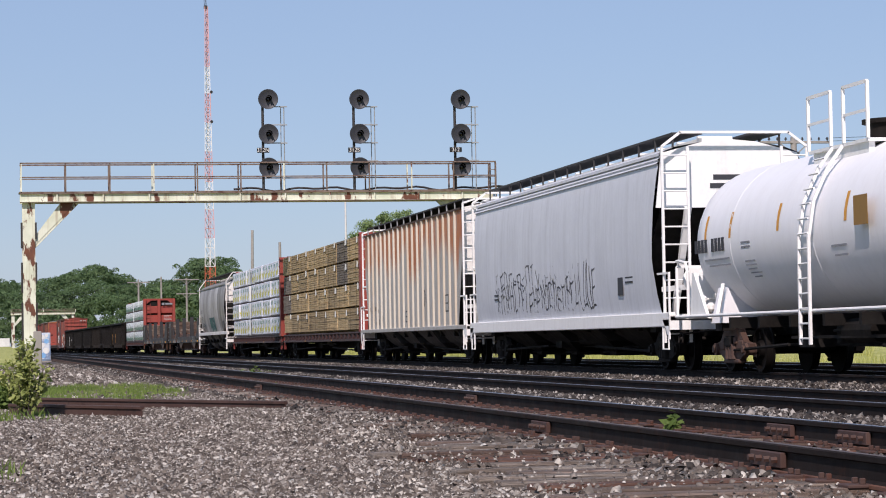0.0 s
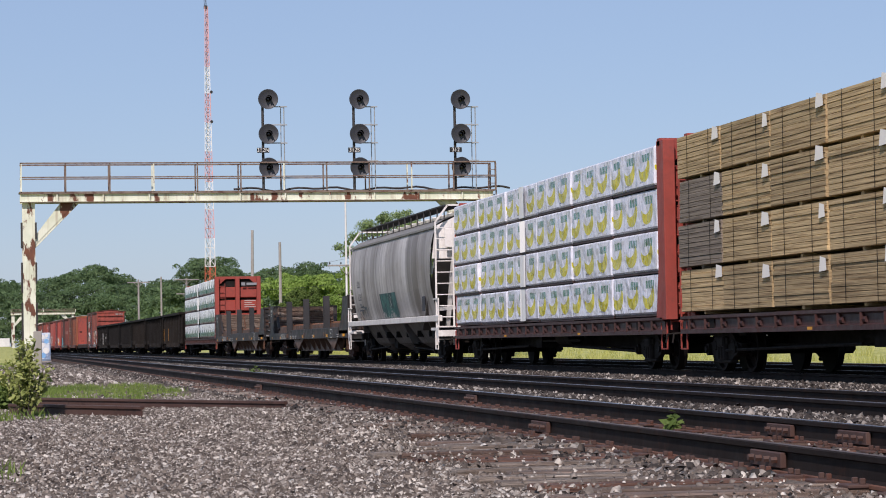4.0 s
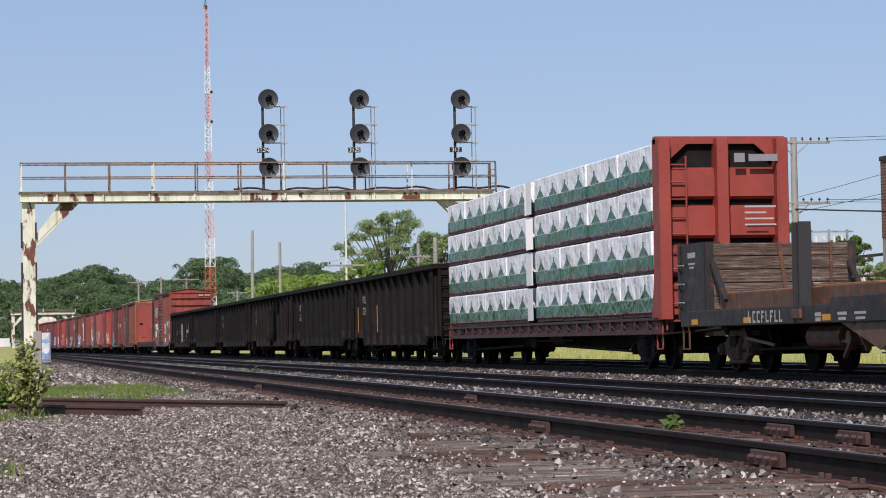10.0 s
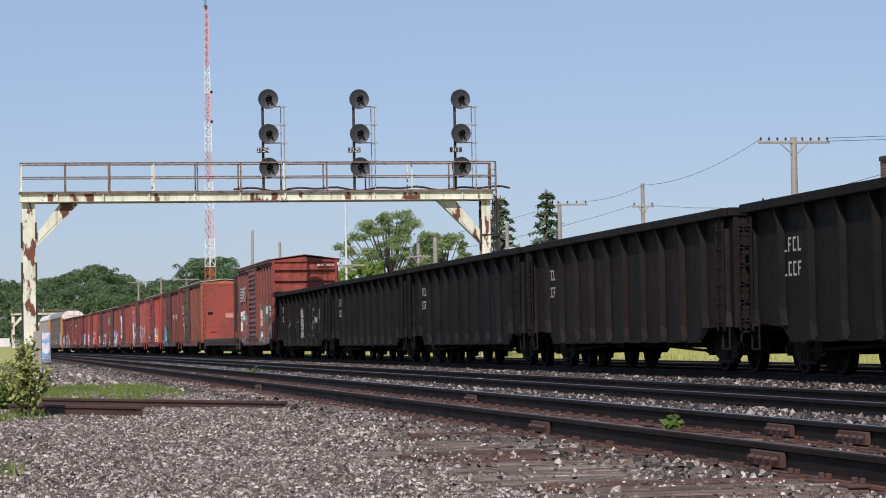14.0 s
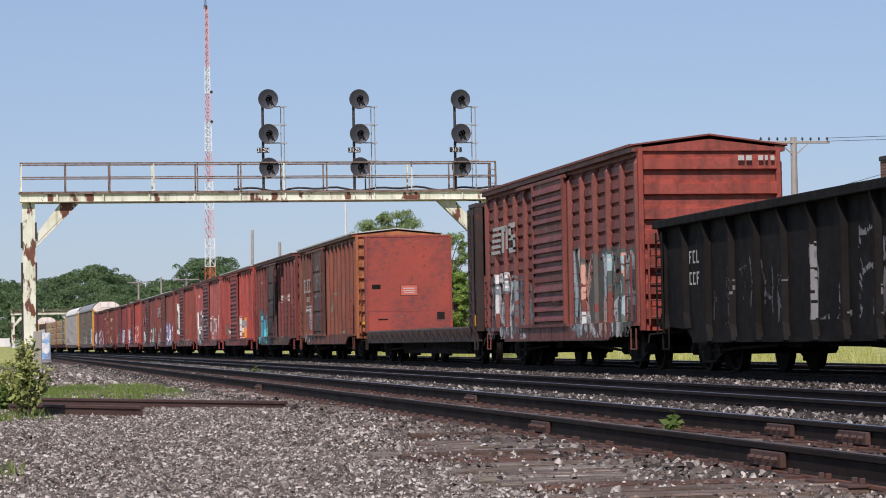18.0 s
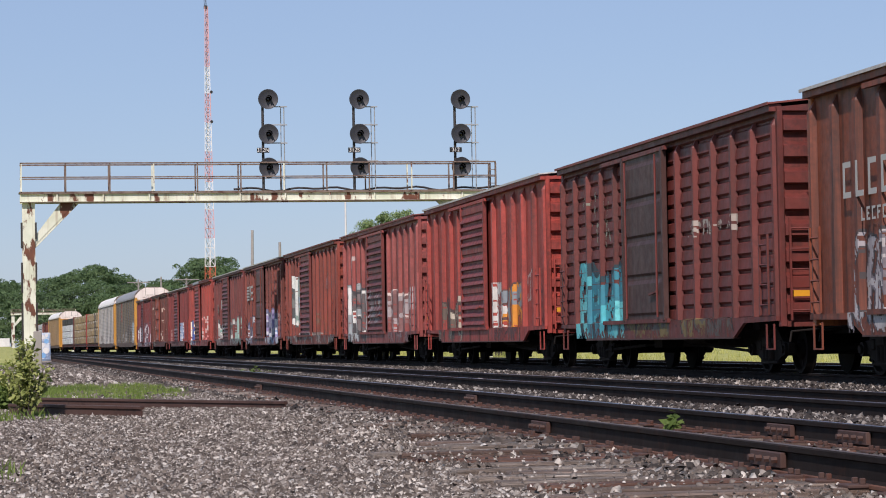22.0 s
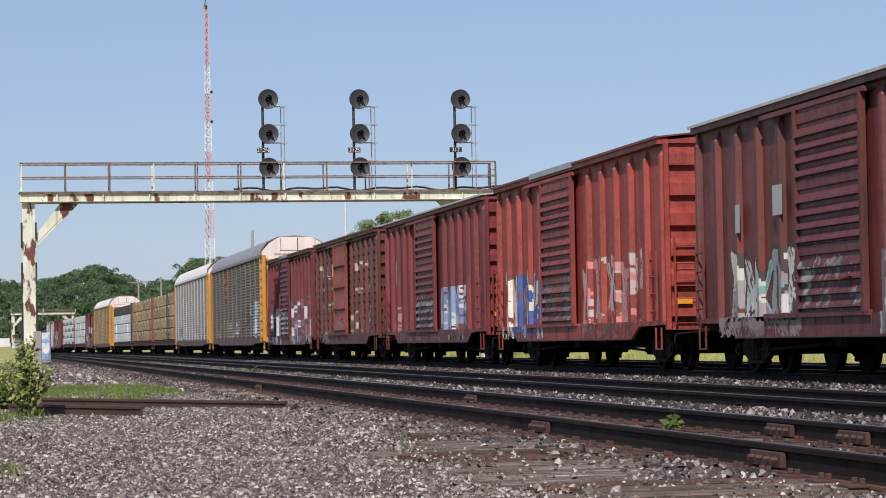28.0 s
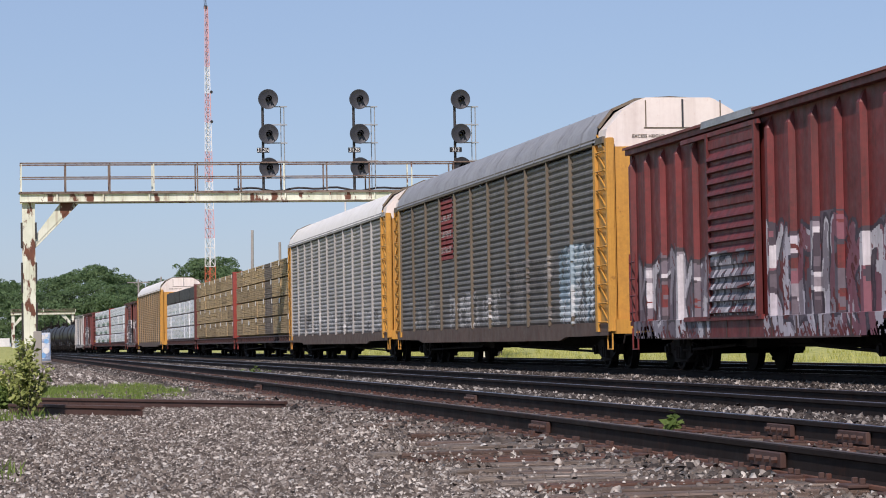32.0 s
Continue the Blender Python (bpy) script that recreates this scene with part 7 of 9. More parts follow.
def stake_flat(front, rear, label, pale_mark=False):
    """A flat car with three tall posts a side, a stepped black bulkhead in front and a timber-lined one behind."""
    car = thing("stake_flat_car", label, "flat car", group="freight train")
    L = rear - front
    e = L / 2
    running_gear(car, L, e - 2.25, 0.9, (0.5, 1.0), True)
    for s in (-1, 1):
        part("side_sill", Mesh().cbox(min(s * 1.34, s * 1.5), max(s * 1.34, s * 1.5), -e + 0.1, e - 0.1, 0.84, 1.14, 0.015), M_FLAT, car)
        part("deep_sill", Mesh().cbox(min(s * 1.36, s * 1.53), max(s * 1.36, s * 1.53), -e + 2.4, e - 8.6, 0.84, 1.25, 0.015), M_FLAT, car)
        part("bunk_side", Mesh().cbox(min(s * 1.24, s * 1.3), max(s * 1.24, s * 1.3), -e + 2.3, e - 2.0, 1.14, 1.43, 0.01), M_FLAT_RUST, car, "rust-stained steel bunk side")
        part("fishbelly", Mesh().prism([(-e + 2.9, 0.84), (e - 8.8, 0.84), (e - 10.2, 0.38), (-e + 3.6, 0.38)], s * 1.16, s * 1.22, "x"), M_BROWN_UNDER, car, "rusty brown fish-belly girder")
        part("belly_flange", Mesh().box(min(s * 1.1, s * 1.3), max(s * 1.1, s * 1.3), -e + 3.6, e - 10.2, 0.36, 0.385), M_BROWN_UNDER, car)
        for k in range(9):
            y = -e + 3.5 + (L - 13.0) * k / 8
            part("rib", Mesh().prism([(s * 1.22, 0.84), (s * 1.5, 0.84), (s * 1.27, 0.40), (s * 1.22, 0.40)], y - 0.04, y + 0.04), M_BROWN_UNDER, car)
        part("corner_gusset", Mesh().prism([(e - 8.9, 0.84), (e - 12.2, 0.84), (e - 10.6, 0.42)], s * 1.44, s * 1.47, "x"), M_BROWN_UNDER, car)
        part("corner_gusset", Mesh().prism([(-e + 2.8, 0.84), (-e + 6.0, 0.84), (-e + 4.0, 0.42)], s * 1.44, s * 1.47, "x"), M_BROWN_UNDER, car)
        for y in (-6.35, -0.2, 5.6):
            x = s * 1.41
            st = Mesh().cbox(x - 0.11, x + 0.11, y - 0.18, y - 0.14, 0.86, 2.5, 0.008).cbox(x - 0.11, x + 0.11, y + 0.14, y + 0.18, 0.86, 2.5, 0.008).box(x - 0.03, x + 0.03, y - 0.14, y + 0.14, 0.86, 2.49)
            p = part("stake", st, M_STAKE, car)
            part("stake_foot", Mesh().prism([(s * 1.3, 1.2), (s * 1.3, 1.62), (s * 1.05, 1.2)], y - 0.03, y + 0.03).cbox(x - 0.13, x + 0.13, y - 0.22, y + 0.22, 0.92, 1.08, 0.01), M_FLAT_RUST, p)
    part("deck", Mesh().box(-1.34, 1.34, -e + 0.1, e - 0.1, 1.09, 1.145), M_DECKWOOD, car, "worn rust-brown deck")
    rng = random.Random(int(front))
    # worn bunk tops between the posts
    for y0, y1 in ((-e + 2.4, -6.7), (-6.0, -3.4), (-3.2, -0.6), (0.2, 2.4), (2.6, 5.2), (6.0, e - 2.1)):
        part("bunk", Mesh().cbox(-1.22, 1.22, y0, y1, 1.36, 1.44 + rng.uniform(0, 0.05), 0.012), M_DECKWOOD, car, "rusty worn bunk top")
    for k in range(5):
        y = rng.uniform(-4.5, 4.0)
        part("loose_board", Mesh().beam((rng.uniform(-1.0, 0.6), y, 1.5 + 0.02 * k), (rng.uniform(-1.1, 0.8), y + rng.uniform(1.2, 2.4), 1.5 + 0.02 * k), 0.16, 0.03), M_TIMBER, car)
    # front: black stepped plate bulkhead with curved side plates
    y = -e
    fb = part("front_bulkhead", Mesh().box(-1.46, 1.46, y + 0.1, y + 0.16, 1.05, 2.34), M_FLAT, car, "black plate bulkhead with step boxes")
    for x in (-1.5, 1.46):
        part("side_plate", Mesh().prism([(y, 1.0), (y, 2.38), (y + 1.3, 2.38), (y + 1.45, 1.9), (y + 1.75, 1.55), (y + 2.5, 1.2), (y + 2.5, 1.0)], x, x + 0.04, "x"), M_FLAT, fb)
    part("top_bar", Mesh().cbox(-1.5, 1.5, y + 0.02, y + 0.2, 2.32, 2.42, 0.02), M_FLAT, fb)
    for z in (1.35, 1.75, 2.15):
        part("step_box", Mesh().prism([(y + 0.1, z - 0.16), (y - 0.06, z + 0.02), (y - 0.06, z + 0.08), (y + 0.1, z + 0.12)], -0.9, -0.2, "x"), M_FLAT, fb)
    ladder(fb, "ladder", -1.42, -1.02, y + 0.02, y + 0.02, 1.0, 2.3, 6, M_FLAT, 0.03)
    part("pale_rail", Mesh().beam((-1.4, y - 0.02, 1.06), (0.6, y - 0.02, 1.06), 0.05), M_GALV, fb)
    # rear: timber lining between two deep posts
    y = e
    rb = part("rear_bulkhead", Mesh().box(-1.4, 1.4, y - 1.52, y - 1.46, 1.05, 2.3), M_FLAT, car, "timber-lined black bulkhead")
    for s in (-1, 1):
        x = s * 1.46
        part("side_plate", Mesh().box(x - 0.02, x + 0.02, y - 1.6, y - 0.05, 0.98, 2.4).box(min(x, x - s * 0.3), max(x, x - s * 0.3), y - 1.66, y - 1.6, 1.0, 2.4).box(x - 0.06, x + 0.06, y - 0.1, y - 0.04, 0.98, 2.4), M_FLAT, rb)
        part("strut", Mesh().beam((s * 1.32, y - 1.66, 2.0), (s * 1.32, y - 2.5, 1.3), 0.1, 0.08), M_FLAT, rb)
        for z in (1.3, 1.65, 2.0):
            part("grab_iron", Mesh().cyl((s * 1.54, y - 0.5, z), (s * 1.54, y - 0.1, z), 0.015, 6), M_GALV, rb)
    for i in range(5):
        z = 1.16 + i * 0.245
        part("plank", Mesh().cbox(-1.3, 1.3, y - 1.66 - rng.uniform(0, 0.03), y - 1.53, z, z + 0.23, 0.012), M_TIMBER, rb, "weathered timber plank")
    part("tie_rod", Mesh().beam((0.1, y - 1.7, 1.2), (-0.05, y - 1.7, 2.38), 0.07, 0.03), M_FLAT_RUST, rb)
    part("tie_rod", Mesh().beam((0.95, y - 1.7, 1.2), (0.95, y - 1.7, 2.38), 0.05, 0.03), M_FLAT_RUST, rb)
    side_bars(rb, -1.482, ((y - 0.85, 2.18, 0.5, 0.1), (y - 0.85, 2.02, 0.42, 0.035), (y - 0.85, 1.95, 0.3, 0.035)), M_MARK)
    # brake gear under the rear sill
    part("air_tank", Mesh().cyl((-0.95, 4.6, 0.62), (-0.95, 6.2, 0.62), 0.22, 14), M_FLAT_RUST, car, "rusty brown air tank")
    part("brake_lever", Mesh().beam((-1.2, 3.6, 0.8), (-1.25, 4.1, 0.3), 0.06).beam((-1.1, 3.4, 0.5), (-1.1, 4.6, 0.55), 0.05).cyl((-1.3, 3.8, 0.6), (-1.0, 3.8, 0.6), 0.12, 10), M_FLAT_RUST, car)
    part("brake_rod", Mesh().beam((-1.3, 7.4, 0.5), (-1.3, 9.0, 0.62), 0.05), M_FLAT_RUST, car)
    lettered(car, -1.504, 7.3, 0.98, 8, 0.2, M_MARK, 0.15)
    for k, (yy, w, h) in enumerate(((3.4, 0.4, 0.05), (2.6, 0.5, 0.04), (-3.0, 0.4, 0.04), (-10.2, 0.5, 0.04), (4.6, 0.3, 0.06))):
        side_bars(car, -1.533 if -e + 2.4 < yy < e - 8.6 else -1.503, ((yy, 0.98, w, h), (yy, 0.9, w * 0.8, h)), M_MARK)
    part("stencil", Mesh().box(-1.536, -1.533, -8.75, -8.15, 0.86, 1.2), M_MARK, car)
    part("stencil_field", Mesh().box(-1.539, -1.536, -8.7, -8.47, 0.9, 1.16).box(-1.539, -1.536, -8.42, -8.2, 0.9, 1.02).box(-1.539, -1.536, -8.42, -8.2, 1.06, 1.16), M_FLAT, car)
    for yy in (11.5, 8.3, 4.2):
        part("reflector", Mesh().box(-1.506, -1.502, yy - 0.2, yy + 0.2, 0.88, 0.98), M_YELLOW, car)
    for yy in (0.2, -3.3, -7.2, -11.6):
        part("reflector", Mesh().box(-1.537, -1.5, yy - 0.2, yy + 0.2, 0.9, 1.0), M_YELLOW, car)
    corner_steps(car, e, 1.46, M_FLAT_RUST, 0.9)
    return place(car, front, rear)


def bulkhead_flat(front, rear, label, mat, panel_mat):
    car = thing("bulkhead_flat_car", label, "flat car", group="freight train")
    L = rear - front
    e = L / 2
    running_gear(car, L, e - 2.2, 0.5, (0.5, 0.98))
    for s in (-1, 1):
        part("side_sill", Mesh().cbox(min(s * 1.3, s * 1.5), max(s * 1.3, s * 1.5), -e + 0.4, e - 0.4, 0.62, 1.02, 0.02), mat, car)
        for i in range(18):
            y = -e + 1.2 + (L - 2.4) * i / 17
            part("stake_pocket", Mesh().prism([(s * 1.5, 0.98), (s * 1.62, 0.98), (s * 1.62, 0.90), (s * 1.5, 0.68)], y - 0.09, y + 0.09), mat, car)
    part("fish_belly_sill", Mesh().prism([(-e + 3.6, 0.9), (e - 3.6, 0.9), (e - 4.6, 0.28), (-e + 4.6, 0.28)], -0.9, 0.9, "x"), M_UNDER, car, "deep black centre sill")
    part("deck", Mesh().box(-1.48, 1.48, -e + 0.5, e - 0.5, 0.98, 1.05), M_TIMBER, car, "worn timber deck")
    for s in (-1, 1):
        y = s * (e - (0.35 if s > 0 else 0.65))
        b = Mesh().box(-1.48, 1.48, y - 0.06, y + 0.06, 1.0, 4.33)
        bk = part("bulkhead", b, panel_mat if s > 0 else mat, car, "faded red plate bulkhead with scrapes" if s > 0 else "dark red ribbed bulkhead")
        if s > 0:
            part("weld_strip", Mesh().box(-1.45, 1.45, y - 0.066, y - 0.06, 1.72, 1.75), panel_mat, bk)
            part("notice", Mesh().box(-0.28, 0.30, y - 0.068, y - 0.064, 2.28, 2.62), plain("notice_red", C(196, 96, 78), 0.6), bk)
            part("notice_frame", Mesh().box(-0.30, 0.32, y - 0.064, y - 0.061, 2.26, 2.64), mat, bk)
            part("stencil", Mesh().box(-0.2, 0.2, y - 0.072, y - 0.069, 2.5, 2.54).box(-0.22, 0.22, y - 0.072, y - 0.069, 2.42, 2.45).box(-0.18, 0.2, y - 0.072, y - 0.069, 2.35, 2.38), M_MARK, bk)
            part("hole", Mesh().box(0.98, 1.25, y - 0.066, y - 0.062, 1.42, 1.68), M_UNDER, bk)
            part("slot", Mesh().box(-1.3, -1.0, y - 0.066, y - 0.062, 2.5, 2.66), M_UNDER, bk)
            part("scrape", Mesh().box(-1.1, -0.75, y - 0.066, y - 0.062, 1.42, 1.47), M_UNDER, bk)
            part("edge_angle", Mesh().box(-1.52, -1.46, y - 0.1, y + 0.25, 1.0, 4.33).box(1.46, 1.52, y - 0.1, y + 0.25, 1.0, 4.33).box(-1.5, 1.5, y - 0.08, y + 0.2, 4.31, 4.37), panel_mat, bk)
        else:
            for x in (-1.4, -0.5, 0.5, 1.4):
                for d in (-0.4, 0.4):
                    part("bulkhead_post", Mesh().cbox(x - 0.1, x + 0.1, y + d - 0.1, y + d + 0.1, 0.9, 4.24, 0.012), mat, bk)
                part("web_plate", Mesh().box(x - 0.03, x + 0.03, y - 0.3, y + 0.3, 0.9, 4.24), mat, bk)
            part("top_beam", Mesh().cbox(-1.5, 1.5, y - 0.5, y + 0.5, 4.24, 4.36, 0.015), mat, bk)
            ladder(bk, "ladder", -1.56, -1.56, y - 0.26, y + 0.26, 0.9, 4.2, 11, mat, 0.04)
    part("reflector", Mesh().box(-1.53, -1.52, -e + 0.25, -e + 0.5, 1.05, 1.35), M_YELLOW, car)
    corner_steps(car, e, 1.5, mat)
    return place(car, front, rear)


# ---- auto racks ----
M_RACK = weathered("galvanised_panel", C(112, 110, 106), rust=0.16, streak=0.4, fade=0.25, rough=0.5, metal=0.15, dirtcol=C(84, 76, 68), grime=0.42)
M_RACK2 = weathered("galvanised_panel_pale", C(166, 165, 162), rust=0.08, streak=0.35, fade=0.3, rough=0.5, metal=0.15, dirtcol=C(98, 90, 82))
M_RACK3 = weathered("tan_rack_panel", C(150, 126, 92), rust=0.2, streak=0.35, fade=0.2, rough=0.55)
M_RACKSILL = weathered("rack_sill_rust", C(92, 70, 56), rust=0.4, streak=0.4, fade=0.2)
M_RACKPOST = weathered("rack_post_tan", C(108, 98, 82), rust=0.25, streak=0.4, fade=0.1)
M_ROOFGREY = weathered("rack_roof_grey", C(150, 152, 156), rust=0.03, streak=0.2, fade=0.2, rough=0.55, metal=0.0)
M_ROOFWHITE = weathered("rack_roof_white", C(236, 235, 230), rust=0.05, streak=0.2, fade=0.1, rough=0.5, dirtcol=C(176, 162, 146), grime=0.15)


M_HOOD = weathered("dirty_white_hood", C(224, 216, 208), rust=0.2, streak=0.3, fade=0.1, rustcol=C(190, 140, 116), dirtcol=C(170, 150, 138), grime=0.15)


def auto_rack(front, rear, label, panel, roof, endc, post, emblem=False, cols=11, tags=()):
    car = thing("auto_rack", label, "auto rack", group="auto racks of the train")
    L = rear - front
    e, hw, H = L / 2, 1.58, 4.86
    running_gear(car, L, e - 2.6, 0.8)
    for s in (-1, 1):
        x0 = s * (hw - 0.03)
        w = (L - 2.3) / cols
        for i in range(cols):
            y0, y1 = -e + 1.15 + w * i, -e + 1.15 + w * (i + 1)
            rows, z, k = [], 1.0, 0
            n = 26
            st = (H - 1.1) / n
            for k in range(n):
                zz = 1.0 + st * k
                for dz, o in ((0.0, 0.0), (st * 0.35, 0.035), (st * 0.65, 0.035), (st * 0.9, 0.0)):
                    rows.append([(x0 + s * o, y, zz + dz) for y in (y0 + 0.03, y1 - 0.03)])
            part("side_panel", Mesh().sheet(rows), panel, car, fix=False)
        for i in range(cols + 1):
            y = -e + 1.15 + w * i
            part("side_post", Mesh().cbox(min(x0 - s * 0.05, s * (hw + 0.06)), max(x0 - s * 0.05, s * (hw + 0.06)), y - 0.045, y + 0.045, 0.95, H, 0.012), post, car)
        part("side_sill", Mesh().prism([(-e + 0.3, 1.0), (e - 0.3, 1.0), (e - 0.3, 0.72), (e - 4.2, 0.70), (e - 4.8, 0.62), (-e + 4.8, 0.62), (-e + 4.2, 0.70), (-e + 0.3, 0.72)], s * (hw - 0.05), s * (hw + 0.02), "x"), M_RACKSILL, car, "brown rusty side sill")
        part("top_rail", Mesh().box(min(s * (hw - 0.06), s * (hw + 0.07)), max(s * (hw - 0.06), s * (hw + 0.07)), -e + 0.3, e - 0.3, H - 0.08, H + 0.06), post, car)
        for q in (-1, 1):
            # yellow corner bay with ladder
            y0, y1 = q * (e - 0.1), q * (e - 1.1)
            bay = part("corner_bay", Mesh().box(min(x0 + s * 0.03, x0 - s * 0.08), max(x0 + s * 0.03, x0 - s * 0.08), min(y0, y1), max(y0, y1), 0.8, H).box(min(x0 - s * 0.1, s * (hw + 0.07)), max(x0 - s * 0.1, s * (hw + 0.07)), y1 - 0.09, y1 + 0.09, 0.8, H + 0.05).box(min(x0 - s * 0.1, s * (hw + 0.05)), max(x0 - s * 0.1, s * (hw + 0.05)), y0 - 0.12 * (q > 0), y0 + 0.12 * (q < 0), 0.8, H), endc, car, "yellow painted corner bay")
            for i in range(10):
                z = 1.0 + i * 0.4
                part("rung", Mesh().cyl((s * (hw + 0.06), q * (e - 0.2), z), (s * (hw + 0.06), q * (e - 0.95), z), 0.018, 6), endc, bay)
                part("diagonal_brace", Mesh().beam((s * (hw + 0.03), q * (e - 0.2), z), (s * (hw + 0.03), q * (e - 0.95), z + 0.4), 0.03), endc, bay)
    # arched roof and closed ends
    arch = [(-1.66, H - 0.02), (-1.59, H + 0.28), (-1.28, H + 0.67), (-0.78, H + 0.89), (0, H + 0.94), (0.78, H + 0.89), (1.28, H + 0.67), (1.59, H + 0.28), (1.66, H - 0.02)]
    hood = [(-1.6, H - 0.02), (-1.56, H + 0.22), (-1.2, H + 0.62), (-0.8, H + 0.85), (-0.7, H + 0.88), (0.7, H + 0.88), (0.8, H + 0.85), (1.2, H + 0.62), (1.56, H + 0.22), (1.6, H - 0.02)]
    rf = Mesh().sheet([[(x, y, z) for x, z in arch] for y in (-e + 0.9, e - 0.9)])
    part("roof", rf, roof, car, smooth=True, fix=False)
    for i in range(1, 12):
        y = -e + L * i / 12
        part("roof_seam", Mesh().sheet([[(x * 1.003, yy, z + 0.008) for x, z in arch] for yy in (y - 0.04, y + 0.04)]), roof, car, smooth=True, fix=False)
    for s in (-1, 1):
        cap = Mesh().prism(hood + [(1.5, 4.3), (-1.5, 4.3)], s * (e - 0.95), s * (e - 0.25))
        part("roof_hood", cap, M_HOOD, car, "dirty white chamfered end hood")
        lip = Mesh()
        for (xa, za), (xb, zb) in zip(arch[1:-2], arch[2:-1]):
            lip.beam((xa, s * (e - 0.88), za), (xb, s * (e - 0.88), zb), 0.05, 0.06)
        part("roof_lip", lip, M_RACKPOST, car, "dark lip at the end of the roof")
        for x0, x1 in ((-1.5, -0.02), (0.02, 1.5)):
            d = part("end_door", Mesh().prism([(x0, s * (e - 0.25)), (x1, s * (e - 0.12 if abs(x0) < 1 or abs(x1) < 1 else e - 0.3)), (x1, s * (e - 0.4)), (x0, s * (e - 0.4))], 1.0, 4.7, "z"), endc, car)
            part("door_bar", Mesh().beam(((x0 + x1) / 2, s * (e - 0.08), 1.1), ((x0 + x1) / 2, s * (e - 0.08), 4.6), 0.06), endc, d)
        for x in (-1.6, 1.47):
            part("corner_post", Mesh().cbox(x, x + 0.13, min(s * (e - 0.08), s * (e - 0.34)), max(s * (e - 0.08), s * (e - 0.34)), 0.8, H + 0.02, 0.01), endc, car)
        part("end_beam", Mesh().box(-1.5, 1.5, min(s * (e - 0.3), s * e), max(s * (e - 0.3), s * e), 0.75, 1.05), endc, car)
        if s < 0:
            bars_text(car, "lettering", "EXCESS HEIGHT CAR", 0.1, pose(-0.55, -e + 0.235, 4.92, 90, 0, 0), M_RACKPOST)
            part("hood_seam", Mesh().box(0.08, 0.12, -e + 0.235, -e + 0.26, 5.1, 5.7), M_MARKDK, car)
            for x in (-0.72, 0.92):
                part("hood_seam", Mesh().box(x, x + 0.025, -e + 0.24, -e + 0.26, 5.12, 5.68), M_RACKPOST, car)
            part("hood_seam", Mesh().box(-0.75, 0.95, -e + 0.24, -e + 0.26, 5.08, 5.11), M_RACKPOST, car)
    st = (H - 1.1) / 26
    pcs = [-e + 1.15 + (L - 2.3) / cols * i for i in range(cols + 1)]

    def skin(y, z):
        f = np.mod((z - 1.0) / st, 1.0)
        x = hw - 0.03 + np.interp(f, [0, 0.35, 0.65, 0.9, 1.0], [0, 0.035, 0.035, 0, 0])
        for c in pcs:
            x = np.where(np.abs(y - c) < 0.05, hw + 0.062, x)
        return x
    SKINS[car.name] = (skin, [c + k for c in pcs for k in (-0.05, 0.05)], [1.0 + st * (k + f) for k in range(26) for f in (0, 0.35, 0.65, 0.9)])
    for tg in tags:
        graffiti(car, *tg)
    if emblem:
        em = part("emblem", Mesh().box(-hw - 0.005, -hw - 0.001, 3.9, 6.0, 2.95, 4.72), weathered("emblem_red", C(150, 44, 44), rust=0.05, streak=0.25), car, "faded red rectangular emblem")
        for z in (4.15, 3.7, 3.25):
            lettered(em, -hw - 0.006, 4.95, z, 8, 0.16, M_MARK, 0.13)
    corner_steps(car, e, 1.55, endc)
    return place(car, front, rear)


# ---- the consist, front to rear; numbers are metres behind a mark on the train ----
GREY, PALE, DARKLINE, NIL = C(120, 118, 118), C(206, 206, 204), C(44, 42, 46), (0, 0, 0, 0)
M_HOPW = weathered("white_hopper_paint", C(208, 211, 218), rust=0.02, streak=0.26, fade=0.12, rough=0.45, dirtcol=C(150, 150, 154), grime=0.1)
M_FRAMEW = weathered("white_frame_paint", C(240, 240, 238), rust=0.06, streak=0.12, fade=0.05, dirtcol=C(150, 140, 130), grime=0.12)
M_TANKW = weathered("white_tank_paint", C(238, 238, 241), rust=0.01, streak=0.1, fade=0.05, rough=0.35, dirtcol=C(176, 170, 168), grime=0.06)
M_RIB = weathered("rusty_cream_paint", C(176, 174, 170), rust=0.1, streak=0.4, fade=0.15, rough=0.6, rustcol=C(176, 80, 38), dirtcol=C(132, 120, 104), top_rust=1.0)
# less rusty cream ribs, made lighter than the panels to paint their sunlit faces
M_RIBPOST = weathered("sunlit_cream_rib", C(204, 198, 184), rust=0.14, streak=0.5, fade=0.1, rough=0.6, rustcol=C(160, 92, 50), dirtcol=C(176, 136, 92), grime=0.15)
M_ROOFBROWN = weathered("rusty_brown_roof", C(74, 56, 48), rust=0.4, streak=0.2, fade=0.2, rough=0.85)
M_CHUTE_DK = weathered("chute_black", C(30, 28, 28), rust=0.1, streak=0.5, fade=0.5, dirtcol=C(60, 56, 54))
n = Nodes("grimy_grey_hopper", 0.5)
wide = n.step(n.noise(1.0, 4, (0.3, 0.75, 0.05), rough=0.55), 0.42, 0.68)
thin = n.step(n.noise(1.0, 5, (1.0, 4.5, 0.10), rough=0.65), 0.44, 0.72)
tone = n.mix(n.step(n.noise(0.5, 4), 0.35, 0.7), C(214, 212, 212), C(176, 172, 170))
tone = n.mix(n.math("MULTIPLY", n.step(n.noise(0.55, 4, (0.3, 0.5, 0.35), rough=0.6), 0.46, 0.66), 0.6), tone, C(92, 78, 68))
tone = n.mix(n.math("MULTIPLY", wide, 0.72), tone, C(84, 74, 68))
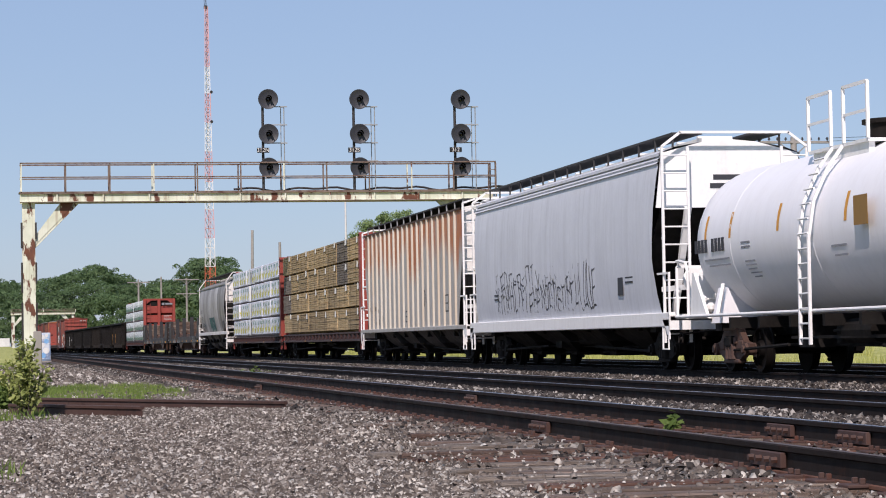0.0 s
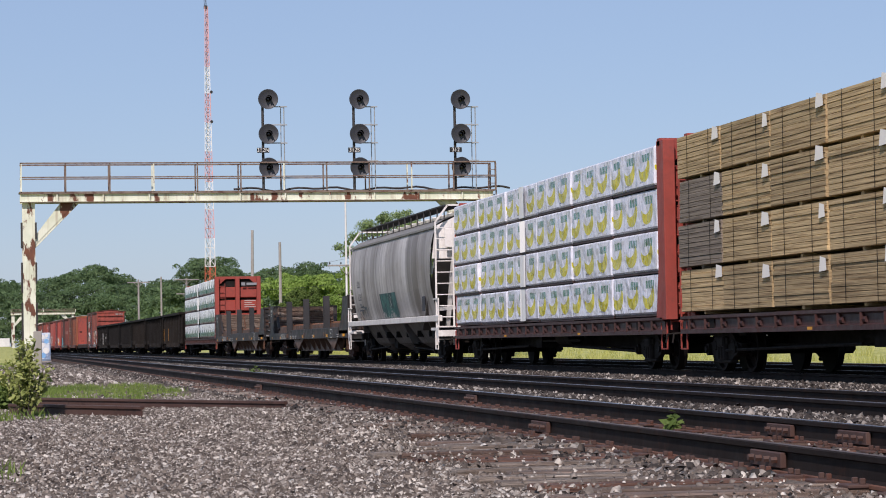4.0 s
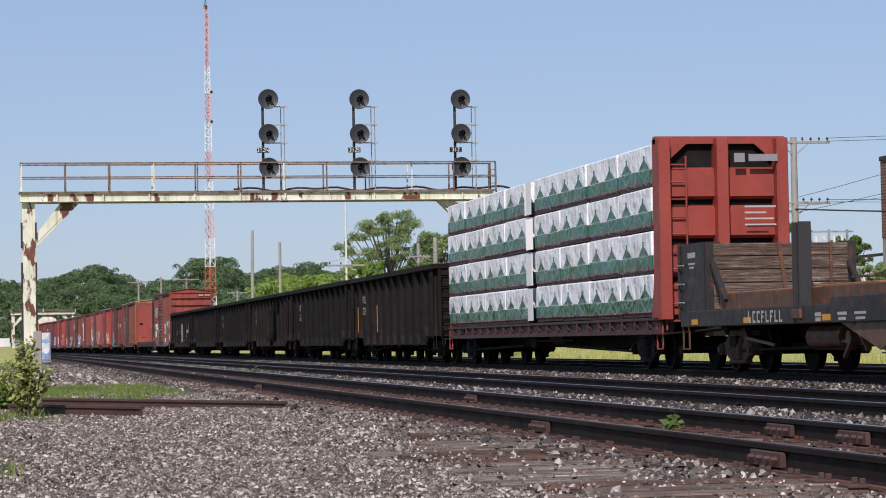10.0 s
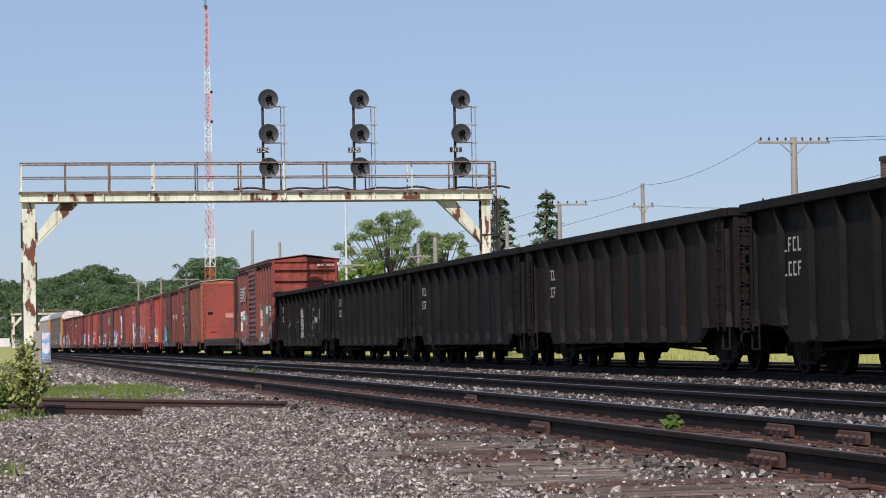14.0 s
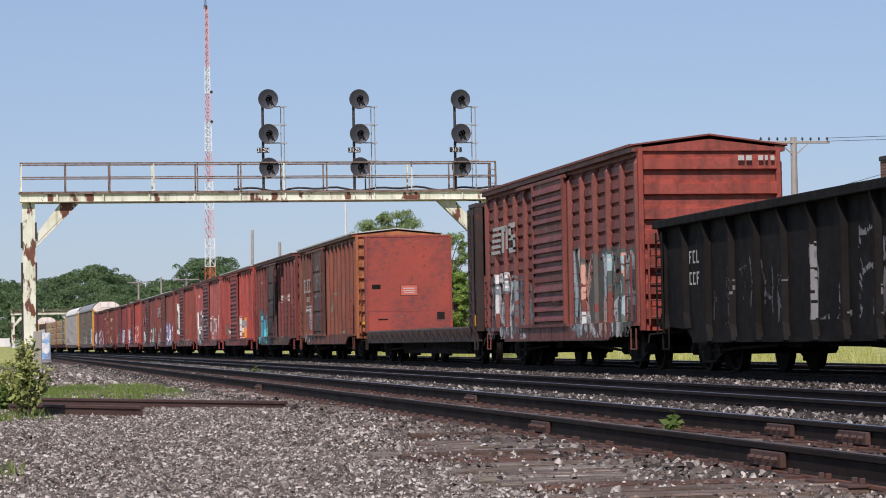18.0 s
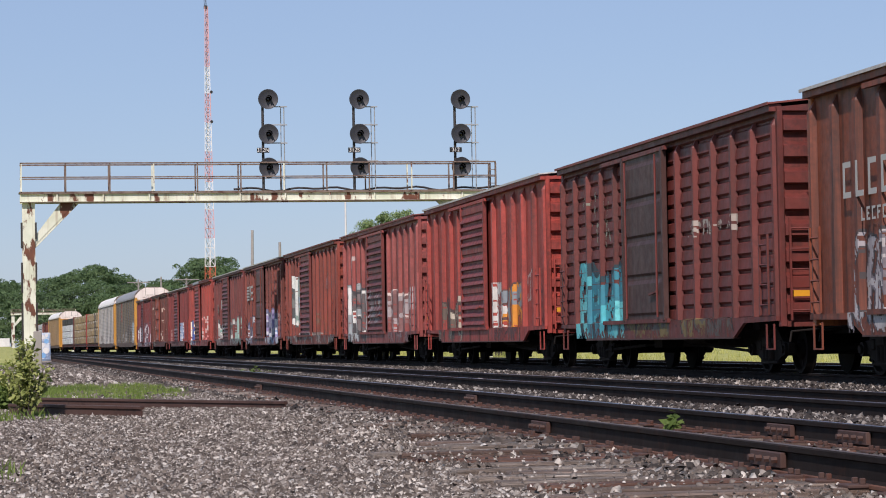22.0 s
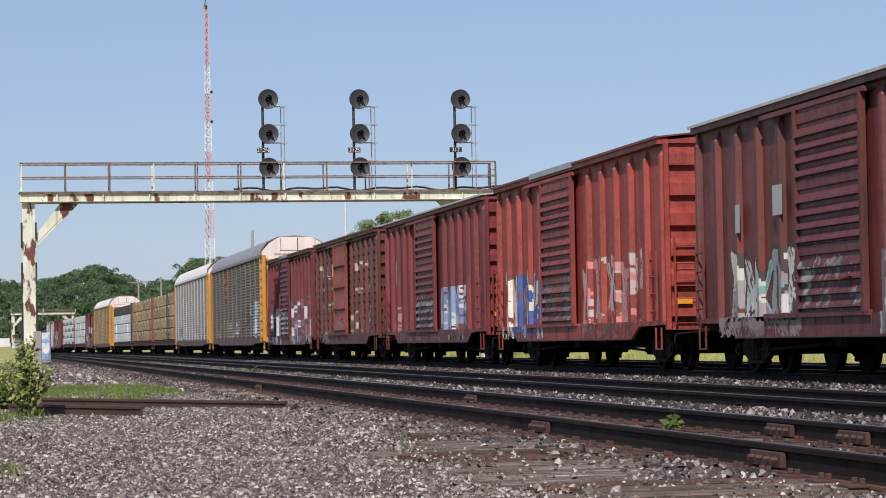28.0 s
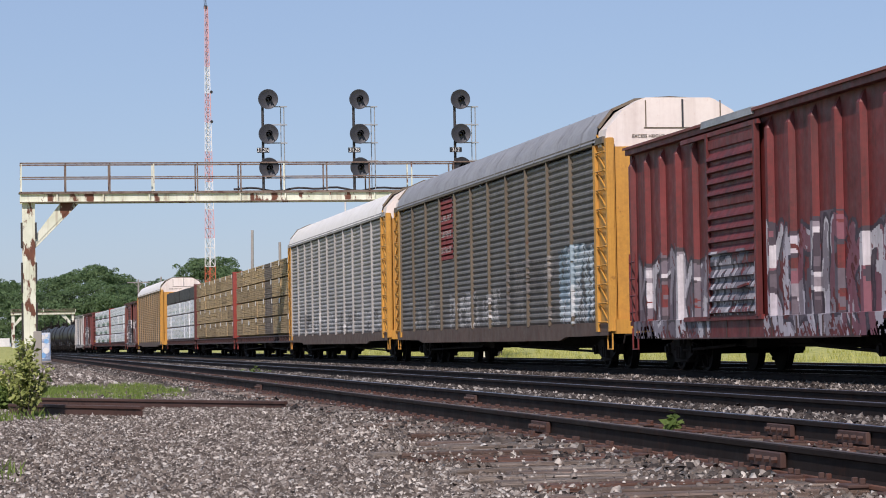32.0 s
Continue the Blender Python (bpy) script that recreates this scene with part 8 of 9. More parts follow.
tone = n.mix(n.math("MULTIPLY", thin, 0.6), tone, C(64, 58, 56))
tone = n.mix(n.math("MULTIPLY", n.step(n.noise(3.0, 7, rough=0.7), 0.55, 0.75), 0.5), tone, C(108, 92, 80))
n.color(tone)
n.bump(n.noise(1.2, 3, (1, 0.6, 0.3)), 0.25, 0.08)
M_GREYHOP = n.m
M_GREYROOF = weathered("grimy_roof", C(132, 130, 126), rust=0.15, streak=0.3, fade=0.2)
M_FRAMEG = weathered("grimy_white_frame", C(226, 224, 220), rust=0.1, streak=0.3, fade=0.1, dirtcol=C(112, 100, 90), grime=0.25)
M_CHUTE_GREY = weathered("chute_grey", C(84, 80, 76), rust=0.15, streak=0.5, fade=0.3, dirtcol=C(60, 56, 52))

tank_car(30.0, 45.2, "white tank car with side ladder and railed top platform", M_TANKW, M_FRAMEW)
HOP_PROF = [(-1.44, 1.12), (-1.50, 1.5), (-1.54, 2.0), (-1.555, 2.6), (-1.545, 3.2), (-1.50, 3.8), (-1.46, 4.05), (-1.50, 4.07), (-1.44, 4.12), (-1.47, 4.15), (-1.40, 4.22), (-1.40, 4.28)]
# end sheets take the whiter frame paint, so their sunlit look is in the colour
hw = hopper_car(46.5, 64.8, "clean white covered hopper with scrawled lettering", M_HOPW, M_FRAMEW, M_FRAMEW, HOP_PROF, 4.28, 4.55, (0.86, 1.14), bays=4, end_top=2.9, walk_h=0.05, end_mat=M_FRAMEW, cut=((1.12, 0.0), (1.5, 0.1), (2.2, 0.3), (3.2, 0.15), (3.9, 0.0)),
                tags=((-2.6, 6.4, 1.3, 2.1, [NIL, C(66, 68, 78)], 1.7, 21, 0.05, 0.05, 0.0, 0.016), (-4.2, -2.7, 1.25, 2.45, [NIL, C(58, 60, 70)], 5.7, 4, 0.05, 0.06, 0.0, 0.016), (-2.4, 6.2, 1.6, 2.45, [NIL, NIL, C(72, 74, 84)], 3.7, 17, 0.2, 0.045, 0.0, 0.016)))
side_bars(hw, -1.53, ((6.3, 2.35, 0.5, 0.12), (6.3, 1.8, 0.5, 0.04), (6.3, 1.7, 0.5, 0.04), (-7.0, 1.9, 0.6, 0.04), (-7.0, 1.8, 0.6, 0.04), (-6.3, 1.75, 0.42, 0.42)), M_MARKDK)
part("stencil", Mesh().box(-0.35, 0.35, -9.18, -9.175, 3.75, 3.85).box(-0.42, 0.42, -9.18, -9.175, 3.58, 3.68), M_MARKDK, hw)
RIB_PROF = [(-1.45, 1.06), (-1.45, 2.5), (-1.45, 4.33)]
hopper_car(66.9, 84.7, "rust-streaked cream covered hopper with vertical ribs", M_RIB, M_FRAMEW, M_RIB, RIB_PROF, 4.37, 4.58, (0.98, 1.1), ribs=20, bays=4, roof_mat=M_ROOFBROWN, end_top=2.4, walk_h=-0.05, rib_mat=M_RIBPOST, board=(0.72, 1.38), bracket_mat=M_GALV, end_mat=M_FRAMEG, cut=((1.06, 0.62), (1.3, 0.6), (3.0, 0.0)), under=M_CHUTE_DK,
           tags=((-3.3, -2.6, 1.7, 2.2, [NIL, C(66, 62, 60)], 1.4, 2, 0.1, 0.09, 0.0), (5.0, 8.4, 1.2, 1.9, [NIL, C(140, 128, 112)], 2.4, 5, 0.6, 0.08, 0.0)))
for (y, z, w, h) in ((-6.5, 1.75, 0.5, 0.5), (0.3, 1.45, 0.6, 0.35)):
    part("stencil", Mesh().box(-1.454, -1.451, y - w / 2, y + w / 2, z - h / 2, z + h / 2), M_MARKDK, CARS[-1][0])
    part("stencil_field", Mesh().box(-1.457, -1.454, y - w / 2 + 0.05, y + w / 2 - 0.05, z + 0.02, z + h / 2 - 0.04).box(-1.457, -1.454, y - w / 2 + 0.05, y + w / 2 - 0.05, z - h / 2 + 0.04, z - 0.02), M_MARK, CARS[-1][0])
centrebeam(86.5, 110.2, "red centre-beam car loaded with sawn brown lumber", M_RED, lambda i, t: M_LUMBER_GREY if (i, t) in ((1, 3), (1, 2), (7, 2), (7, 1)) else M_LUMBER, 3, bundles=8, stripe=True)
gc = centrebeam(110.9, 133.4, "red centre-beam car loaded with yellow-printed wrapped lumber", M_RED, [M_WRAP_GOLD], 5, bundles=6, wrap=True, stripe=True)
GREY_PROF = [(-1.30, 1.44), (-1.40, 1.8), (-1.49, 2.25), (-1.54, 2.7), (-1.55, 3.1), (-1.53, 3.5), (-1.48, 3.8), (-1.42, 4.0)]
gh = hopper_car(135.5, 152.1, "grimy grey covered hopper with curved sides and teal scrawl", M_GREYHOP, M_FRAMEG, M_FRAMEG, GREY_PROF, 4.06, 4.5, (1.24, 1.42), bays=3, roof_mat=M_GREYROOF, end_top=3.0, walk_h=0.1, under=M_CHUTE_GREY, end_mat=M_FRAMEG, cut=((1.44, 0.35), (2.3, 0.5), (3.2, 0.2), (3.9, 0.0)),
                tags=((-1.3, 1.9, 1.46, 2.25, [C(22, 66, 68), C(34, 92, 92), C(44, 112, 108), C(28, 78, 80)], 1.5, 4, 0.05, 0.3, 0.1, 0.03, C(30, 84, 84)), (4.6, 6.6, 1.5, 2.0, [NIL, C(60, 90, 104)], 2.5, 4, 0.5, 0.08, 0.0)))
part("notice_board", Mesh().cbox(-1.2, -0.1, -8.66, -8.62, 3.42, 3.98, 0.01), M_FRAMEG, gh, "white end plate with a red notice")
part("stencil", Mesh().box(-0.9, -0.4, -8.668, -8.662, 3.78, 3.84).box(-0.85, -0.45, -8.668, -8.662, 3.66, 3.71), plain("notice_red_ink", C(170, 70, 66), 0.6), gh)
lettered(gh, -1.56, 6.2, 2.7, 4, 0.24, M_MARKDK)
lettered(gh, -1.53, 6.0, 2.25, 5, 0.24, M_MARKDK)
side_bars(gh, -1.46, ((6.0, 1.9, 0.5, 0.05), (6.0, 1.78, 0.9, 0.05), (-6.4, 1.8, 0.5, 0.45)), M_MARKDK)
stake_flat(153.1, 178.5, "black stake flat car with timber-lined bulkhead and rusty sill")
stake_flat(180.8, 205.9, "black stake flat car with timber-lined bulkhead and rusty sill")
M_SHEET = plain("white_plastic", C(240, 240, 238), 0.35, 0, 0.06, 3, 0.2)
for k, (z0, z1) in enumerate(((1.12, 1.9), (1.97, 2.75), (2.83, 3.6), (3.68, 4.46))):
    part("white_sheet", Mesh().sheet([[(-1.345 + 0.02 * math.sin(3 * i + k), 1.5 + 0.04 * (k % 2) + 0.09 * i, z) for i in range(7)] for z in (z0, (z0 + z1) / 2 + 0.04, z1)]), M_SHEET, gc, "bright white plastic sheet", True, False)
rc = centrebeam(207.7, 230.8, "red centre-beam car loaded with green-and-white wrapped lumber", M_RED, [M_WRAP_GREEN], 9, wrap=True, top=4.56, edges=[(-10.9 + 2.71 * i, -8.19 + 2.71 * i) for i in range(4)] + [(0.70 + 2.67 * i, 3.37 + 2.67 * i) for i in range(4)], bulk="bright red bulkhead with pressed panels")
for k, (z0, z1, d) in enumerate(((1.12, 1.9, 0.0), (1.98, 2.76, 0.05), (2.86, 3.62, -0.03), (3.72, 4.52, 0.04))):
    part("white_sheet", Mesh().sheet([[(-1.345 + 0.02 * math.sin(3 * i + k), 0.0 + d + 0.095 * i, z) for i in range(8)] for z in (z0, (z0 + z1) / 2 + 0.05, z1)]), M_SHEET, rc, "bright white plastic sheet", True, False)
part("stencil", Mesh().box(0.35, 0.95, -11.76, -11.755, 2.97, 3.002).box(0.35, 0.8, -11.76, -11.755, 3.09, 3.122).box(0.35, 1.0, -11.76, -11.755, 2.85, 2.882).box(0.35, 1.0, -11.76, -11.755, 3.21, 3.242), M_MARK, rc)
part("stencil", Mesh().box(0.2, 0.42, -11.62, -11.615, 4.12, 4.3).box(0.5, 1.1, -11.62, -11.615, 4.14, 4.28), M_MARKGREY, rc)
GON = [weathered("gondola_black_%s" % k, c, rust=0.12, streak=0.35, fade=0.1, rough=0.9, dirtcol=d, rustcol=C(86, 66, 54)) for k, c, d in (("a", C(24, 21, 19), C(38, 31, 26)), ("b", C(19, 17, 16), C(29, 25, 23)), ("c", C(18, 17, 17), C(26, 24, 23)))]
for m in GON:
    m.node_tree.nodes["Principled BSDF"].inputs["Specular IOR Level"].default_value = 0.15
for k, (f, r) in enumerate(((231.5, 248.0), (249.0, 265.9), (266.9, 283.1), (283.9, 300.3), (301.2, 318.4), (319.6, 336.2))):
    gondola(f, r, ("weathered black gondola with tapered side ribs" if k < 5 else "black gondola with faint sprayed scrawls along its side"), GON[(0, 1, 0, 2, 2, 1)[k]],
            H=2.9, marks=((6.2, 2.15, 4, 0.24), (6.2, 1.75, 4, 0.24)), scrap=(11 if k in (2, 4) else None), stripe=((6.9, 2.6) if k == 0 else ()),
            tags=(() if k < 5 else ((-6.6, -0.6, 0.9, 2.3, [NIL, C(120, 122, 122), C(92, 94, 96)], 2.2, 6, 0.4, 0.05, 0.0), (0.6, 5.0, 0.8, 2.0, [NIL, C(92, 92, 94), NIL], 3.2, 6, 0.5, 0.05, 0.0))))

M_ROOF = weathered("grey_car_roof", C(196, 194, 190), rust=0.2, streak=0.15, fade=0.2, rough=0.5, metal=0.2)
M_ROOF_RED = weathered("red_car_roof", C(120, 56, 48), rust=0.25, streak=0.15, fade=0.2)
GREYS = [DARKLINE, PALE, C(150, 150, 152), NIL, GREY]


def box_paint(name, col, **kw):
    return weathered(name, col, rust=kw.pop("rust", 0.16), streak=kw.pop("streak", 0.68), fade=kw.pop("fade", 0.2), dirtcol=C(42, 31, 29), grime=0.5, **kw)


DOOR_DK = box_paint("door_dark_red", C(120, 52, 47), rust=0.2)
DOOR_RED = box_paint("door_red", C(142, 56, 50), rust=0.15)
# end wall in a lighter copy of the body colour, sunlight painted in
ns = boxcar(337.7, 353.0, "brown-red boxcar with sprayed scrawls and white emblem", box_paint("boxcar_brown_a", C(122, 58, 47)), M_ROOF_RED,
            end_mat=box_paint("boxcar_sunlit_end_red", C(152, 66, 52)), H=4.45, ridges=7, grid=True, door=(0.0, 3.1, 14), gable=0.2, tag_yellow=False,
            tags=((1.9, 7.3, 0.68, 2.35, [C(88, 92, 96), C(150, 168, 172), C(206, 208, 206), C(112, 128, 134), NIL], 1.0, 7, 0.4, 0.15, 0.06),
                  (-7.2, -1.9, 0.68, 2.7, [C(62, 78, 74), C(150, 178, 182), C(196, 150, 132), C(88, 108, 98), C(188, 192, 190)], 2.3, 6, 0.35, 0.17, 0.08, 0.026, C(84, 82, 76)),
                  (4.2, 7.2, 1.9, 2.35, [NIL, C(216, 216, 214)], 3.0, 6, 0.2, 0.12, 0.0)))
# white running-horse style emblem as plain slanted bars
for i in range(5):
    z = 2.86 + 0.15 * i
    part("emblem", Mesh().prism([(6.75 - 0.06 * i, z), (6.75 - 0.06 * i, z + 0.085), (5.75 - 0.06 * i, z + 0.085), (5.6 - 0.02 * i, z)], -1.569, -1.562, "x"), M_MARK, ns)
for y0, y1, z0, z1 in ((5.45, 5.2, 2.86, 3.55), (5.2, 4.85, 3.4, 3.55), (4.95, 4.75, 2.95, 3.5), (4.6, 3.85, 3.45, 3.58), (4.6, 4.35, 3.2, 3.5), (4.6, 3.85, 3.15, 3.28), (4.1, 3.85, 2.9, 3.2), (4.6, 3.85, 2.84, 2.96)):
    part("emblem", Mesh().box(-1.569, -1.562, y1, y0, z0, z1), M_MARK, ns)
part("stencil", Mesh().box(0.55, 0.68, -7.86, -7.855, 4.22, 4.32).box(0.72, 0.84, -7.86, -7.855, 4.22, 4.32).box(0.98, 1.08, -7.86, -7.855, 4.22, 4.32).box(1.12, 1.18, -7.86, -7.855, 4.22, 4.32).box(1.24, 1.32, -7.86, -7.855, 4.22, 4.32), M_MARK, ns)
n = Nodes("scraped_red_plate", 0.6)
red = n.mix(n.step(n.noise(0.8, 5), 0.35, 0.7), C(156, 66, 50), C(134, 56, 47))
scuff = n.math("MULTIPLY", n.step(n.noise(4.5, 10, (1.0, 1, 1.5), rough=0.9), 0.47, 0.56), n.step(n.noise(0.8, 4, (1, 1, 1.2), rough=0.6), 0.36, 0.6))
red = n.mix(n.math("MULTIPLY", scuff, 0.75), red, C(72, 54, 56))
red = n.mix(n.step(n.noise(2.0, 6, (0.7, 1, 9)), 0.70, 0.74), red, C(214, 186, 170))
n.color(n.mix(n.step(n.noise(6, 5), 0.62, 0.7), red, C(96, 46, 40)))
n.bump(scuff, 0.2, 0.01)
M_PANEL = n.m
bulkhead_flat(354.3, 374.4, "empty bulkhead flat car with faded red end plate", weathered("flat_brown", C(44, 29, 26), rust=0.3, streak=0.3, fade=0.1), M_PANEL)
# the orange end is the body paint brightened as if sunlit
kcs = boxcar(376.4, 392.1, "orange-brown boxcar with double door and white scrawl", box_paint("boxcar_orange_brown", C(128, 63, 39), rust=0.22, streak=0.9), M_ROOF,
             box_paint("boxcar_door_brown", C(84, 49, 40), streak=0.7), box_paint("boxcar_sunlit_end_orange", C(178, 106, 62)), H=4.45, ridges=9, spacing=1.0, door=(1.6, 3.2, 0), patches=((-6.2, -5.4, 2.3, 2.9, M_CHUTE_GREY),),
             tags=((3.3, 6.1, 0.68, 2.3, [C(62, 56, 58), C(186, 182, 182), C(160, 156, 160), C(120, 114, 122)], 0.4, 5, 0.4, 0.16, 0.05), (-6.6, -1.4, 1.0, 2.6, [NIL, C(106, 112, 92), NIL], 2.0, 6, 0.5, 0.06, 0.0),
                   (0.4, 2.9, 2.4, 3.9, [NIL, C(150, 140, 128)], 4.0, 3, 0.4, 0.05, 0.0)))
lettered(kcs, -1.566, 5.2, 3.0, 4, 0.55, M_MARK, 0.34)
lettered(kcs, -1.566, 4.9, 2.45, 5, 0.2, M_MARK, 0.14)
boxcar(393.8, 409.3, "brown boxcar with pressed panels and teal graffiti", box_paint("boxcar_brown_b", C(110, 46, 39), rust=0.18), M_ROOF_RED, box_paint("boxcar_door_brown_b", C(72, 44, 39)), H=4.42, ridges=8, grid=True, door=(0.4, 3.0, 0),
       tags=((2.1, 6.3, 0.66, 2.3, [C(26, 60, 70), C(70, 180, 190), C(104, 206, 210), C(44, 132, 150)], 0.2, 4, 0.12, 0.19, 0.09, 0.026, C(52, 78, 86)), (-5.4, 1.9, 0.66, 0.98, [C(40, 34, 32), C(120, 104, 60), C(90, 84, 78), NIL], 1.2, 9, 0.4),
             (-5.5, -2.2, 2.5, 2.8, [NIL, C(170, 160, 150)], 5.0, 7, 0.5, 0.1, 0.0), (3.4, 6.2, 2.6, 3.9, [NIL, C(140, 146, 130), NIL], 6.0, 4, 0.6, 0.06, 0.0)))
boxcar(411.0, 426.7, "bright red boxcar with ribbed door and small scrawls", box_paint("boxcar_red", C(164, 62, 51), rust=0.06), M_ROOF,
       H=4.45, ridges=8, door=(0.5, 3.1, 15), door_mat=DOOR_RED,
       tags=((-5.0, -1.5, 0.98, 2.15, [C(92, 62, 56), C(214, 140, 44), C(150, 78, 56), C(206, 204, 198), C(128, 138, 144)], 0.9, 4, 0.2, 0.2, 0.04), (2.3, 5.9, 0.66, 1.9, [C(60, 46, 44), C(96, 84, 74), C(186, 178, 160), C(70, 62, 62)], 2.9, 5, 0.4, 0.16, 0.05),
             (-6.4, -5.4, 1.5, 2.4, [NIL, C(196, 180, 174)], 1.6, 2, 0.2, 0.08, 0.0), (-4.8, -2.0, 0.66, 0.97, [C(70, 40, 38), C(128, 70, 70), C(90, 60, 60), NIL], 7.0, 7, 0.3)))
boxcar(428.4, 444.2, "faded pinkish-red boxcar with white sprayed bars", box_paint("boxcar_pink", C(154, 74, 68), fade=0.3), M_ROOF_RED,
       H=4.42, ridges=8, door=(0.0, 3.2, 15), door_mat=DOOR_DK,
       tags=((2.3, 6.7, 0.68, 2.75, [C(60, 58, 62), C(228, 228, 222), C(214, 216, 212), C(150, 158, 160), C(96, 88, 88)], 1.3, 5, 0.15, 0.2, 0.09, 0.026, C(116, 104, 104)), (-7.0, -2.0, 0.98, 2.35, [C(216, 198, 190), C(118, 82, 80), C(136, 96, 94), C(170, 160, 160)], 3.1, 5, 0.25, 0.24, 0.05),
             (-6.8, -1.9, 0.66, 0.97, [C(70, 48, 48), C(128, 92, 92), C(150, 130, 132), NIL], 2.0, 9, 0.35), (-1.3, 1.3, 1.3, 2.4, [C(90, 84, 84), C(180, 176, 176), NIL, C(140, 132, 132)], 5.5, 4, 0.45, 0.16, 0.05), (5.4, 6.5, 2.9, 3.9, [NIL, C(206, 186, 180)], 4.4, 2, 0.3, 0.07, 0.0)))
boxcar(446.0, 461.9, "dark red-brown boxcar with grey-blue graffiti", box_paint("boxcar_redbrown", C(138, 60, 45), rust=0.22), M_ROOF_RED,
       H=4.42, ridges=8, door=(0.8, 3.0, 15), door_mat=DOOR_DK,
       tags=((2.8, 6.2, 1.35, 3.55, [C(70, 76, 76), C(206, 212, 206), C(126, 150, 140), C(134, 158, 172), C(212, 214, 208)], 0.7, 3, 0.1, 0.22, 0.06, 0.026, C(112, 116, 112)), (-7.2, 7.2, 0.66, 1.08, [C(70, 62, 60), C(160, 154, 148), NIL, C(110, 102, 98)], 2.2, 16, 0.35),
             (-6.4, -1.4, 1.1, 1.9, [NIL, C(150, 100, 60), C(120, 84, 66), NIL], 3.6, 8, 0.55, 0.12, 0.0), (-5.6, -4.6, 2.7, 3.4, [NIL, C(158, 160, 168)], 8.1, 2, 0.2, 0.09, 0.0)))
b7 = boxcar(463.6, 479.2, "brown boxcar with white emblem and purple graffiti", box_paint("boxcar_brown_c", C(126, 60, 49)), M_ROOF,
            box_paint("boxcar_door_maroon", C(98, 55, 52)), H=4.42, ridges=8, grid=True, door=(0.7, 3.0, 0),
            tags=((-6.6, -1.2, 0.68, 2.3, [C(92, 92, 122), C(208, 212, 218), C(142, 168, 200), C(150, 140, 180), C(190, 196, 204)], 1.8, 6, 0.12, 0.2, 0.08, 0.026, C(110, 112, 140)), (2.5, 7.3, 0.68, 2.2, [C(76, 74, 92), C(186, 190, 198), C(120, 122, 148), NIL], 0.4, 6, 0.3)))
for (y, z, w, h) in ((6.2, 3.5, 0.9, 0.1), (6.2, 3.35, 1.0, 0.1), (6.2, 3.2, 1.1, 0.1), (6.2, 3.05, 1.1, 0.1), (6.2, 2.9, 1.0, 0.1), (5.3, 3.2, 0.2, 0.7), (4.9, 3.3, 0.2, 0.5), (4.3, 3.5, 0.7, 0.12), (4.3, 3.2, 0.7, 0.12), (4.3, 2.9, 0.7, 0.12)):
    part("emblem", Mesh().box(-1.568, -1.562, y - w / 2, y + w / 2, z - h / 2, z + h / 2), M_MARK, b7)
boxcar(480.8, 496.5, "dark maroon boxcar with grey graffiti along the sill", box_paint("boxcar_maroon", C(112, 51, 47)), M_ROOF, H=4.42, ridges=8, door=(0.4, 3.0, 15), marks=((5.2, 2.7, 0.25, 0.5), (3.0, 2.9, 0.5, 0.5)),
       tags=((2.2, 6.0, 0.9, 2.15, [C(64, 58, 60), C(212, 212, 206), C(150, 148, 146), C(112, 170, 154), C(196, 196, 190)], 2.6, 5, 0.15, 0.18, 0.06), (-1.0, 1.8, 1.0, 1.9, [C(60, 54, 54), C(128, 116, 112), NIL, C(150, 148, 142)], 3.3, 4, 0.4), (-7.2, -1.6, 0.66, 2.2, [C(74, 66, 66), C(186, 186, 182), C(132, 160, 152), C(120, 112, 112)], 4.9, 7, 0.25),
             (1.9, 6.4, 0.64, 0.97, [C(120, 100, 98), C(136, 116, 112), C(150, 134, 130)], 1.9, 3, 0.2, 0.4)))
boxcar(498.8, 514.5, "bright red boxcar with blue, cream and pink graffiti", box_paint("boxcar_red_b", C(162, 64, 52), rust=0.05), M_ROOF_RED,
       H=4.45, ridges=6, door=(0.9, 3.0, 15), cover=(-0.9, 3.4), door_mat=DOOR_RED,
       tags=((2.5, 7.2, 0.68, 2.4, [C(110, 84, 78), C(58, 84, 150), C(222, 212, 184), C(226, 220, 206), C(70, 96, 160)], 1.1, 7, 0.15, 0.19, 0.05), (-6.0, -0.9, 0.95, 2.45, [C(130, 70, 66), C(212, 132, 128), NIL, C(206, 146, 140), C(196, 178, 172)], 2.0, 7, 0.25, 0.16, 0.03),
             (-0.5, 2.3, 1.0, 2.1, [C(70, 62, 60), C(110, 112, 100), C(128, 120, 116), NIL], 6.2, 4, 0.5), (-5.6, -1.2, 0.66, 0.97, [C(92, 56, 54), C(160, 104, 100), C(100, 80, 80), NIL], 2.8, 8, 0.3)))
